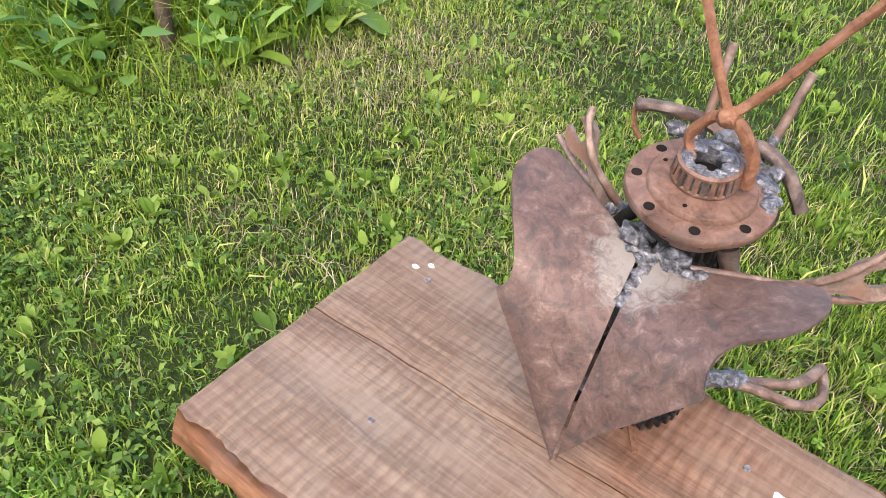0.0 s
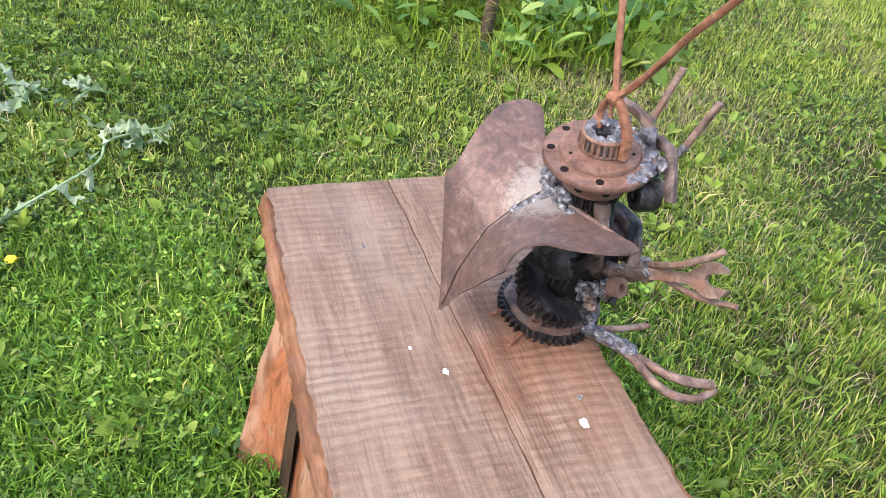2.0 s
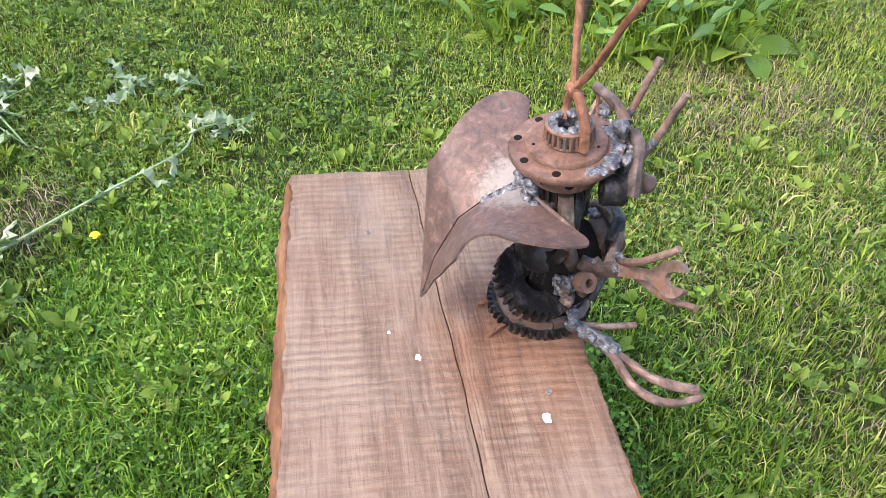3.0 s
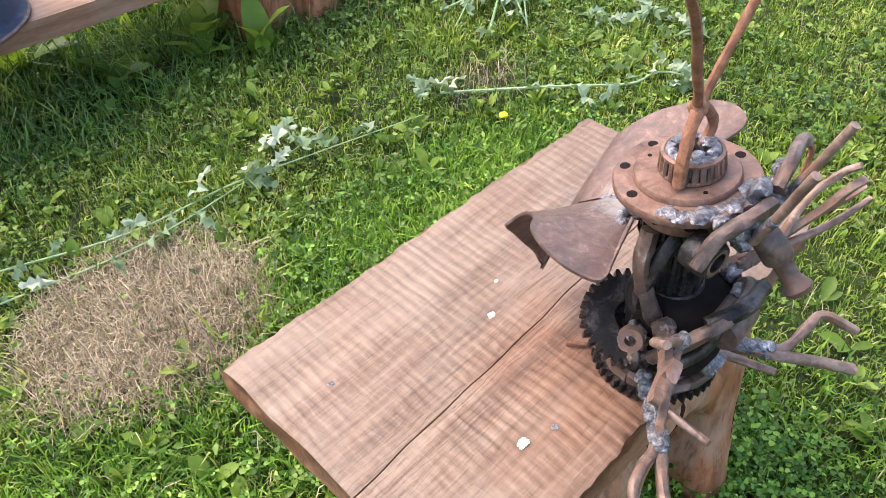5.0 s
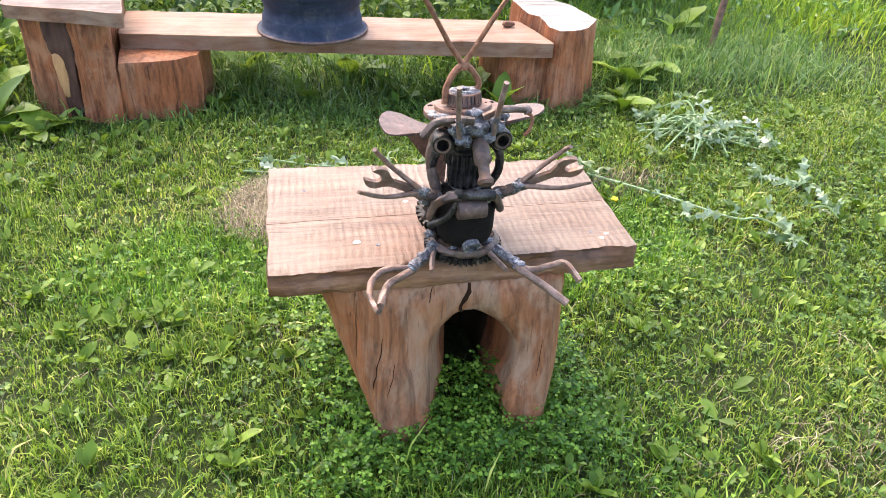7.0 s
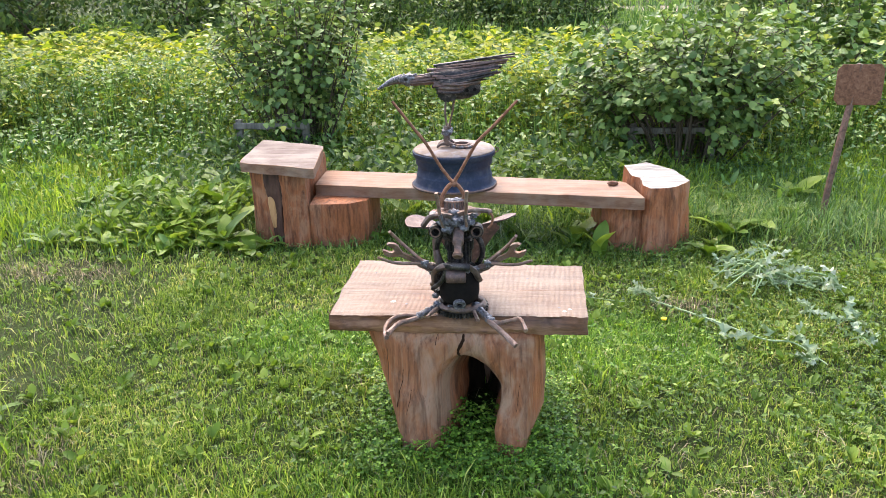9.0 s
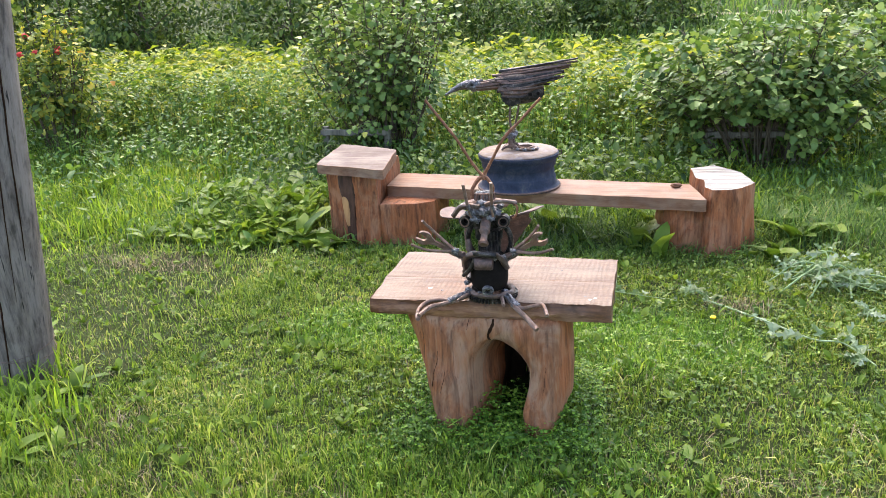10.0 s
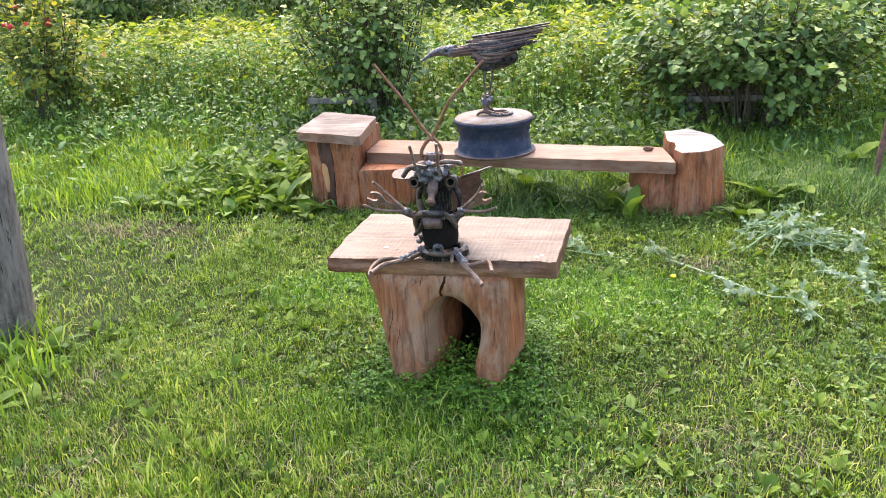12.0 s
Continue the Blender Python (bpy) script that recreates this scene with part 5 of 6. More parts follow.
part("wire_loop", bm, [ROD], pole, "thin rusty wire wound round the foot")

sign = thing("rusty_sign", (-1.835, -1.49, 0.0), label="rusty sheet-metal sign on a leaning iron post", category="sign")
bm = bmesh.new()
tube(bm, [(-1.815, -1.46, -0.04), (-1.852, -1.475, 0.30), (-1.900, -1.50, 0.66), (-1.922, -1.50, 0.86)], 0.018, 0, 9, 3, 0.25)
part("post", bm, [FLANGE], sign)
bm = bmesh.new()
block(bm, [(-2.045, -1.487), (-1.805, -1.487), (-1.805, -1.482), (-2.045, -1.482)], 0.645, 0.86, 6, 0, 0.001, 0.002)
part("sign_plate", bm, [ORANGE], sign, "blotched orange-rusted plate")

for x, y, lean in ((-1.835, 1.520, 0.02), (-2.13, 2.17, 0.0)):
    bm = bmesh.new()
    tube(bm, [(x, y, -0.04), (x - lean, y + lean, 0.3), (x - 2 * lean, y + 2 * lean, 0.62)], 0.024, 0, 14, 3, 0.05)
    thing("iron_post", (x, y, 0), bm, [ROD], label="short dark iron tube post among tall weeds", category="post", group="iron posts")

# ---- bush frames of old boards ----
for tag, x0, x1, y, z in (("a", 1.43, 1.99, -2.50, 0.335), ("b", -1.45, -0.85, -2.52, 0.30)):
    fr = thing("bush_frame", ((x0 + x1) / 2, y, 0), label="weathered grey board frame holding up a currant bush", category="plant support", group="bush frames")
    bm = bmesh.new()
    block(bm, [(x0, y + 0.012), (x0, y - 0.012), (x1, y - 0.012), (x1, y + 0.012)], z - 0.022, z + 0.022, 8, 0, 0.002, 0.004)
    part("rail", bm, [GREYBOARD], fr)
    bm = bmesh.new()
    block(bm, [(x0, y - 0.70), (x0, y - 0.73), (x1, y - 0.73), (x1, y - 0.70)], z - 0.022, z + 0.022, 8, 0, 0.002, 0.004)
    part("rail", bm, [GREYBOARD], fr)
    for px in (x0 + 0.03, x1 - 0.03):
        for py in (y - 0.036, y - 0.676):
            bm = bmesh.new()
            block(bm, [(px - 0.024, py + 0.022), (px - 0.024, py - 0.022), (px + 0.024, py - 0.022), (px + 0.024, py + 0.022)], -0.03, z + 0.04, 6, 0, 0.003, 0.003)
            part("stake", bm, [GREYBOARD], fr)

# ---- planting ----
RNG = np.random.default_rng(11)
SOLIDS = [(-0.03, 0.68, 0.24, 0.20), (0.98, -1.10, 0.40, 0.30), (-0.78, -1.10, 0.23, 0.25), (1.86, 0.85, 0.10, 0.10)]


def clear(x, y, grow=0.0):
    """True where no stump or pole stands."""
    ok = np.ones(x.shape, bool)
    for cx, cy, rx, ry in SOLIDS:
        ok &= ((x - cx) / (rx + grow)) ** 2 + ((y - cy) / (ry + grow)) ** 2 > 1
    return ok


def patchy(x, y, s, seed=0.0):
    """A cheap smooth field from 0 to 1."""
    f = np.sin(s * x + 2.3 * np.sin(0.7 * s * y + seed) + seed) * np.sin(s * 0.9 * y + 1.9 * np.sin(0.8 * s * x - seed)) + 0.5 * np.sin(2.3 * s * x - 1.7 * s * y + 3 * seed)
    return np.clip(0.5 + f / 3, 0, 1)


def bare(x, y):
    """How bare the turf is: worn and dry patches."""
    b = np.zeros(x.shape)
    for cx, cy, rx, ry, w in ((0.28, -0.08, 0.26, 0.24, 1.0), (2.1, -0.40, 0.40, 0.14, 0.6), (-1.29, 1.9, 0.28, 0.40, 0.45), (-0.86, -0.16, 0.16, 0.10, 0.7), (1.35, 1.15, 0.22, 0.2, 0.5), (-0.95, 1.15, 0.25, 0.15, 0.35)):
        d = ((x - cx) / rx) ** 2 + ((y - cy) / ry) ** 2
        b = np.maximum(b, w * np.clip(1.35 - d, 0, 1))
    return b


def scatter(n, x0, x1, y0, y1, keep):
    x, y = RNG.uniform(x0, x1, n), RNG.uniform(y0, y1, n)
    k = RNG.random(n) < keep(x, y)
    return x[k], y[k]


def blades(x, y, high, wide, lean, z=None):
    """Tapered, bent blades: five points and three triangles each."""
    n = len(x)
    z = rise(x, y) if z is None else z
    a, turn = RNG.uniform(0, 2 * np.pi, n), RNG.uniform(-0.9, 0.9, n)
    l = lean * RNG.uniform(0.2, 1.0, n)
    dx, dy = np.cos(a), np.sin(a)
    sx, sy = -np.sin(a + turn) * wide / 2, np.cos(a + turn) * wide / 2
    mx, my, mz = x + dx * high * l * 0.35, y + dy * high * l * 0.35, z + high * (0.62 - 0.16 * l)
    tx, ty, tz = x + dx * high * l, y + dy * high * l, z + high * np.maximum(0.12, 1.0 - 0.55 * l**1.5)
    z = z - 0.012
    v = np.stack([np.stack([x - sx, y - sy, z], -1), np.stack([x + sx, y + sy, z], -1), np.stack([mx + sx * 0.8, my + sy * 0.8, mz], -1), np.stack([mx - sx * 0.8, my - sy * 0.8, mz], -1), np.stack([tx, ty, tz], -1)], 1)
    t = np.array([[0, 1, 2], [0, 2, 3], [3, 2, 4]])
    return v.reshape(-1, 3), (np.arange(n)[:, None, None] * 5 + t).reshape(-1, 3)


def tufts(x, y, high, wide, lean):
    """Short mown blades, kites folded at their bend: four points and two triangles each."""
    n = len(x)
    z = rise(x, y)
    a, turn = RNG.uniform(0, 2 * np.pi, n), RNG.uniform(-1.1, 1.1, n)
    l = lean * RNG.uniform(0.15, 1.0, n)
    dx, dy = np.cos(a), np.sin(a)
    sx, sy = -np.sin(a + turn) * wide / 2, np.cos(a + turn) * wide / 2
    mx, my, mz = x + dx * high * l * 0.4, y + dy * high * l * 0.4, z + high * (0.60 - 0.14 * l)
    tip = np.stack([x + dx * high * l, y + dy * high * l, z + high * np.maximum(0.15, 1.0 - 0.55 * l**1.5)], -1)
    v = np.stack([np.stack([x, y, z - 0.012], -1), np.stack([mx + sx, my + sy, mz], -1), np.stack([mx - sx, my - sy, mz], -1), tip], 1)
    return v.reshape(-1, 3), (np.arange(n)[:, None, None] * 4 + np.array([[0, 1, 2], [1, 3, 2]])).reshape(-1, 3)


def leaves(p, d, up, length, wide, shape, cup=0.15):
    """Flat-folded leaves at p along d, of an outline given as (along, half-width) pairs, folded along the midrib."""
    n = len(p)
    d = d / np.linalg.norm(d, axis=1, keepdims=True)
    s = np.cross(up, d)
    s /= np.linalg.norm(s, axis=1, keepdims=True) + 1e-9
    u = np.cross(d, s)
    rows = []
    k = len(shape)
    for i, (t, w) in enumerate(shape):
        drop = -0.30 * t * t
        mid = p + d * (length * t)[:, None] + u * (length * drop * 0.6)[:, None]
        if i in (0, k - 1):
            rows.append(mid[:, None])
        else:
            off = s * (wide * w)[:, None]
            rise_ = u * (wide * w * cup * 2)[:, None]
            rows.append(np.stack([mid + off + rise_, mid, mid - off + rise_], 1))
    v = np.concatenate(rows, 1)
    tris = []
    tris += [[0, 1, 2], [0, 2, 3]]
    for i in range(1, k - 2):
        a, b = 1 + 3 * (i - 1), 1 + 3 * i
        tris += [[a, b, b + 1], [a, b + 1, a + 1], [a + 1, b + 1, b + 2], [a + 1, b + 2, a + 2]]
    a, e = 1 + 3 * (k - 3), 1 + 3 * (k - 2)
    tris += [[a, e, a + 1], [a + 1, e, a + 2]]
    per = v.shape[1]
    return v.reshape(-1, 3), (np.arange(n)[:, None, None] * per + np.array(tris)).reshape(-1, 3)


def join(sets):
    vs, ts, base = [], [], 0
    for v, t in sets:
        vs.append(v)
        ts.append(t + base)
        base += len(v)
    return np.concatenate(vs), np.concatenate(ts)


def stuff(name, sets, mat, label, category):
    v, t = join(sets)
    return tagged(new(name, sheet_mesh(name, v, t, mat)), label, category, kind="stuff")


def tilted(n, lo, hi):
    """Directions at random headings, climbing between two angles in degrees."""
    a, e = RNG.uniform(0, 2 * np.pi, n), np.radians(RNG.uniform(lo, hi, n))
    return np.stack([np.cos(a) * np.cos(e), np.sin(a) * np.cos(e), np.sin(e)], -1)


def ups(n, spread=0.3):
    u = np.stack([RNG.normal(0, spread, n), RNG.normal(0, spread, n), np.ones(n)], -1)
    return u / np.linalg.norm(u, axis=1, keepdims=True)


def deep_zone(x, y):
    """Darker, deeper green turf in front of the stool and along its bench side."""
    k = 0.40 * np.clip(1.5 - ((x + 0.05) / 0.55) ** 2 - ((y - 1.15) / 0.32) ** 2, 0, 1)
    return np.maximum(k, np.clip(1.5 - ((x + 0.05) / 0.95) ** 2 - ((y - 0.22) / 0.30) ** 2, 0, 1))


def dry_zone(x, y):
    """Yellowed turf on the far side, towards the iron posts."""
    return np.clip((-0.75 - x) / 0.7, 0, 1) * np.clip((y - 0.75) / 0.6, 0, 1)


# mown lawn: short blades, thick near the stool
DIAMOND = [(0.0, 0.0), (0.55, 0.5), (1.0, 0.0)]
sets = []
for n, x0, x1, y0, y1, hi in ((390000, -2.3, 1.5, -0.9, 2.2, 0.85), (290000, -3.6, 4.2, -1.7, 4.2, 1.0), (90000, -8.0, 6.5, -2.4, 7.0, 1.6)):
    x, y = scatter(n, x0, x1, y0, y1, lambda x, y: (0.45 + 0.55 * patchy(x, y, 4.3)) * np.clip(-0.05 + 1.6 * patchy(x, y, 37.0, 1.0), 0.08, 1) * (1 - 0.97 * bare(x, y)) * (1 - 0.4 * deep_zone(x, y)) * (1 - 0.5 * dry_zone(x, y)) * clear(x, y))
    m = len(x)
    front = np.clip((y - 0.9) / 0.6, 0, 1) * np.clip((x + 0.7) / 0.6, 0, 1)
    h = RNG.uniform(0.016, 0.054, m) * (0.6 + 0.6 * patchy(x, y, 2.7, 2.0)) * (0.35 + 1.25 * patchy(x, y, 23.0, 4.0)) * hi * (1 + 0.7 * front)
    sets.append(tufts(x, y, h, RNG.uniform(0.0024, 0.0050, m) * hi, 1.15 - 0.35 * front))
x, y = scatter(90000, -3.8, -0.75, 0.75, 4.2, lambda x, y: dry_zone(x, y) * (0.45 + 0.55 * patchy(x, y, 5.0, 2.0)))
stuff("dry_lawn", [tufts(x, y, RNG.uniform(0.022, 0.070, len(x)), RNG.uniform(0.0022, 0.0046, len(x)), 1.1)], DRY, "yellowed dry lawn grass towards the iron posts", "grass")
x, y = scatter(120000, -0.9, 1.1, -0.2, 1.75, lambda x, y: deep_zone(x, y) * (0.5 + 0.5 * patchy(x, y, 13.0, 5.0)) * (1 - bare(x, y)) * clear(x, y))
stuff("damp_lawn", [tufts(x, y, RNG.uniform(0.020, 0.062, len(x)), RNG.uniform(0.0024, 0.0056, len(x)), 1.2)], DEEP, "deep green lawn grass round the stool", "grass")
stuff("lawn_grass", sets, GRASS, "short mown green lawn grass with yellowed blades", "grass")


def lush(x, y):
    """Higher growth that the mower misses round the stool's foot."""
    return np.clip(1.45 - np.maximum(abs(x + 0.03) / 0.30, abs(y - 0.83) / 0.27) ** 2, 0, 1)


# clover and small round-leaved weeds in the lawn
TREFOIL = [(0.0, 0.0), (0.45, 0.40), (0.85, 0.46), (1.0, 0.0)]
sets = []
for n, x0, x1, y0, y1, big in ((13000, -2.3, 1.5, -0.8, 2.2, 0.85), (12000, -3.4, 3.8, -1.3, 3.6, 1.1)):
    x, y = scatter(n, x0, x1, y0, y1, lambda x, y: np.clip(2.6 * patchy(x, y, 3.3, 5.0) - 0.9, 0.08, 1) * (1 - 0.85 * np.maximum(np.clip((y - 0.7) / 0.5, 0, 1) * np.clip((x + 0.9) / 0.6, 0, 1), np.clip((x - 0.3) / 0.3, 0, 1))) * (1 - 0.5 * deep_zone(x, y)) * (1 - 0.9 * bare(x, y)) * clear(x, y, -0.04))
    m = len(x)
    z = rise(x, y) + RNG.uniform(0.012, 0.050, m) + 0.075 * lush(x, y) * np.clip((1.02 - y) / 0.2, 0.12, 1) * np.sqrt(RNG.random(m))
    a0, tip = RNG.uniform(0, 2 * np.pi, m), ups(m, 0.38)
    size = RNG.uniform(0.007, 0.0165, m) * big
    for k in range(3):
        a = a0 + k * 2.094
        d = np.stack([np.cos(a), np.sin(a), RNG.uniform(-0.1, 0.35, m)], -1)
        sets.append(leaves(np.stack([x, y, z], -1), d, tip, size * 0.9, size * 0.8, TREFOIL, 0.1))
x, y = scatter(90000, -2.8, 2.6, -1.0, 2.9, lambda x, y: np.clip(2.2 * patchy(x, y, 3.9, 8.0) - 0.6, 0.12, 1) * (1 - 0.85 * np.maximum(np.clip((y - 0.7) / 0.5, 0, 1) * np.clip((x + 0.9) / 0.6, 0, 1), np.clip((x - 0.3) / 0.3, 0, 1))) * (1 - 0.5 * deep_zone(x, y)) * np.clip(0.2 + 1.5 * patchy(x, y, 27.0, 6.0), 0, 1) * (1 - 0.8 * bare(x, y)) * clear(x, y))
m = len(x)
L = RNG.uniform(0.009, 0.027, m)
sets.append(leaves(np.stack([x, y, rise(x, y) + RNG.uniform(0.008, 0.05, m)], -1), tilted(m, -5, 55), ups(m, 0.4), L, L * RNG.uniform(0.3, 0.65, m), DIAMOND, 0.18))
stuff("clover_patches", sets, CLOVER, "green clover and small leafy weeds spreading through the lawn", "clover")
x, y = scatter(44000, -1.10, 1.0, -0.20, 1.75, lambda x, y: np.maximum(lush(x, y), 0.12 * deep_zone(x, y) * patchy(x, y, 6.0, 1.0)) * (1 - bare(x, y)) * clear(x, y, -0.04))
m = len(x)
z = rise(x, y) + RNG.uniform(0.015, 0.060, m) + 0.095 * lush(x, y) * np.clip((1.02 - y) / 0.2, 0.12, 1) * np.sqrt(RNG.random(m))
a0, tip, size = RNG.uniform(0, 2 * np.pi, m), ups(m, 0.45), RNG.uniform(0.007, 0.016, m)
sets = []
for k in range(3):
    d = np.stack([np.cos(a0 + k * 2.094), np.sin(a0 + k * 2.094), RNG.uniform(-0.1, 0.35, m)], -1)
    sets.append(leaves(np.stack([x, y, z], -1), d, tip, size * 0.8, size * 0.72, TREFOIL, 0.1))
stuff("foot_clover", sets, DEEP, "lush green clover round the foot of the stool", "clover")
x, y = scatter(26000, -1.1, 0.44, -0.1, 1.20, lambda x, y: np.maximum(0.5 * lush(x, y), 0.6 * np.clip(1.4 - ((x + 0.45) / 0.5) ** 2 - ((y - 0.22) / 0.32) ** 2, 0, 1)) * (0.3 + 0.7 * patchy(x, y, 11.0, 3.0)) * (1 - bare(x, y)) * clear(x, y, -0.04))
stuff("foot_grass", [blades(x, y, RNG.uniform(0.035, 0.075, len(x)) * (1 + 0.7 * lush(x, y) * np.clip((1.02 - y) / 0.2, 0, 1)), RNG.uniform(0.003, 0.006, len(x)), 1.2)], DEEP, "unmown grass round the foot of the stool", "grass")

# dandelion, plantain and dock seedlings in the lawn
LEAF4 = [(0.0, 0.0), (0.35, 0.36), (0.75, 0.34), (1.0, 0.0)]
LANCE = [(0.0, 0.0), (0.25, 0.22), (0.55, 0.38), (0.82, 0.30), (1.0, 0.0)]
x, y = scatter(3800, -3.2, 3.8, -1.0, 3.4, lambda x, y: (0.25 + 0.75 * patchy(x, y, 2.0, 9.0)) * (1 - 0.8 * bare(x, y)) * clear(x, y, 0.03))
reps = RNG.integers(3, 7, len(x))
X, Y = np.repeat(x, reps), np.repeat(y, reps)
S = np.repeat(RNG.uniform(0.020, 0.058, len(x)), reps) * RNG.uniform(0.7, 1.15, len(X))
sets = [leaves(np.stack([X, Y, rise(X, Y) + 0.012], -1), tilted(len(X), 22, 68), ups(len(X), 0.2), S, S * 0.62, LANCE, 0.2)]
for name, n, x0, x1, y0, y1, high, leaf, words in (
    ("bed_weeds", 5200, -0.9, 2.2, -2.5, -1.5, 0.30, HEDGE, "dark broad-leaved weeds in the bed behind the log bench"),
    ("bank_weeds", 1500, 1.42, 2.3, -1.5, -0.75, 0.20, BROAD, "lush bright broad-leaved weeds beside the log bench"),
):
    x, y = scatter(n, x0, x1, y0, y1, lambda x, y: 0.25 + 0.75 * patchy(x, y, 2.6, 4.0))
    S = RNG.uniform(0.03, 0.08, len(x))
    z = rise(x, y) + RNG.uniform(0.03, high, len(x)) * np.clip((-0.55 - y) / 0.7, 0.25, 1)
    stuff(name, [leaves(np.stack([x, y, z], -1), tilted(len(x), 5, 65), ups(len(x), 0.3), S, S * 0.7, LANCE, 0.2)], leaf, words, "weeds")
stuff("lawn_weeds", sets, BROAD, "broad-leaved dandelion and plantain rosettes in the lawn", "weeds")


# taller grass: round the bench, posts and along the bed
def tall_zone(x, y):
    k = np.clip((-0.95 - y) / 0.5, 0, 1) * np.clip((y + 3.2) / 0.4, 0, 1)
    k *= np.where(x < -1.1, np.clip((-1.5 - y) / 0.4, 0, 1), 1)
    k = np.maximum(k, np.clip(1.25 - ((x + 1.95) / 0.40) ** 2 - ((y - 1.75) / 0.55) ** 2, 0, 1))
    k = np.maximum(k, 0.8 * np.clip(1.3 - ((x - 1.85) / 0.26) ** 2 - ((y - 0.95) / 0.24) ** 2, 0, 1))
    k = np.maximum(k, 0.6 * np.clip(1.3 - ((x - 1.60) / 0.30) ** 2 - ((y - 1.20) / 0.34) ** 2, 0, 1))
    k = np.maximum(k, 0.75 * np.clip((x - 1.35) / 0.6, 0, 1) * np.clip((-0.45 - y) / 0.5, 0, 1) * np.clip((y + 3.2) / 0.4, 0, 1))
    return k


x, y = scatter(170000, -3.4, 6.2, -3.3, 2.4, lambda x, y: ((x + 1.79) ** 2 + (y - 1.46) ** 2 > 0.026) * tall_zone(x, y) * (0.3 + 0.7 * patchy(x, y, 2.7, 1.0)) * clear(x, y))
m = len(x)
h = RNG.uniform(0.06, 0.25, m) * (0.55 + 0.8 * patchy(x, y, 1.9, 4.0)) * (0.65 + 0.35 * tall_zone(x, y))
broad = RNG.random(m) < 0.3
stuff("tall_grass", [blades(x, y, h, np.where(broad, RNG.uniform(0.008, 0.014, m), RNG.uniform(0.003, 0.007, m)), 1.0)], TALL, "unmown bright green grass round the bench and posts", "grass")

# long grass under and behind the bench, shade put in by dark colour
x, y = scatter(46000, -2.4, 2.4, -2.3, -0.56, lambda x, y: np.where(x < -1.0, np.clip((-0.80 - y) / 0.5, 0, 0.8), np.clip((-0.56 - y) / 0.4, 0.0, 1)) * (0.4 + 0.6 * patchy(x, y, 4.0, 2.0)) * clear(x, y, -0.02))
m = len(x)
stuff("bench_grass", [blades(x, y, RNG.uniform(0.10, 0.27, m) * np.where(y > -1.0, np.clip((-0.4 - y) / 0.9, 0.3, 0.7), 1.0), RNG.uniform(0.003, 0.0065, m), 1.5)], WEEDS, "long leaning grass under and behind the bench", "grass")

# broad leaves and tufts mixed through the unmown strip and under the bench
def rank_zone(x, y):
    k = np.clip((-0.78 - y) / 0.3, 0, 1) * np.clip((y + 3.0) / 0.5, 0, 1)
    k *= np.where(x < -0.95, np.clip((-1.45 - y) / 0.35, 0, 1), 1)
    k = np.maximum(k, np.clip((x - 1.25) / 0.3, 0, 1) * np.clip((-0.55 - y) / 0.4, 0, 1) * np.clip((y + 3.0) / 0.5, 0, 1))
    return k * (0.25 + 0.75 * patchy(x, y, 4.1, 3.0))


x, y = scatter(26000, -3.0, 5.5, -3.0, -0.5, lambda x, y: rank_zone(x, y) * clear(x, y, -0.03))
m = len(x)
far = np.clip((-0.7 - y) / 1.3, 0.15, 1)
L = RNG.uniform(0.018, 0.058, m) * (1 + 0.9 * (RNG.random(m) > 0.93))
z = rise(x, y) + 0.30 * far * RNG.random(m) * (0.5 + 0.7 * patchy(x, y, 3.3, 1.0))
under = (y > -1.36) & (x > -0.75) & (x < 0.97)
z = np.where(under, np.minimum(z, 0.15), z)
stuff("strip_weeds", [leaves(np.stack([x, y, z], -1), tilted(m, 5, 75), ups(m, 0.3), L, L * RNG.uniform(0.3, 0.62, m), LEAF4, 0.2)], WEEDS, "leafy weeds in the unmown strip behind and under the bench", "weeds")

# rank growth round the iron posts
x, y = scatter(9000, -2.9, -1.4, 1.0, 2.6, lambda x, y: ((x + 1.79) ** 2 + (y - 1.46) ** 2 > 0.026) * np.clip(1.5 - ((x + 2.15) / 0.55) ** 2 - ((y - 1.75) / 0.62) ** 2, 0, 1))
m = len(x)
rank = [blades(x, y, RNG.uniform(0.12, 0.34, m), RNG.uniform(0.003, 0.007, m), 1.1)]
stuff("rank_grass", rank, TALL, "long leaning grass round the iron posts", "grass")
x, y = x[:900], y[:900]
L = RNG.uniform(0.05, 0.12, 900)
stuff("rank_weeds", [leaves(np.stack([x, y, rise(x, y) + RNG.uniform(0.03, 0.22, 900)], -1), tilted(900, -10, 55), ups(900, 0.3), L, L * 0.6, LANCE, 0.2)], WEEDS, "leafy green weeds round the iron posts", "weeds")

# worn bare patch with dry straw
bm = bmesh.new()
ring = [bm.verts.new((0.28, -0.08, 0.0))]
hub_z = float(rise(np.array(0.28), np.array(-0.08)))
ring[0].co.z = hub_z + 0.010
loops = []
for k in (0.35, 0.65, 0.85, 1.0):
    row = []
    for i in range(40):
        a = 2 * math.pi * i / 40
        rr = k * (1 + 0.22 * noise.noise(Vector((math.cos(a) * 2, math.sin(a) * 2, 3))))
        px, py = 0.28 + 0.22 * rr * math.cos(a), -0.08 + 0.20 * rr * math.sin(a)
        row.append(bm.verts.new((px, py, float(rise(np.array(px), np.array(py))) + (0.012 if k < 0.9 else -0.02) + 0.004 * noise.noise(Vector((px * 30, py * 30, 0))))))
    loops.append(row)
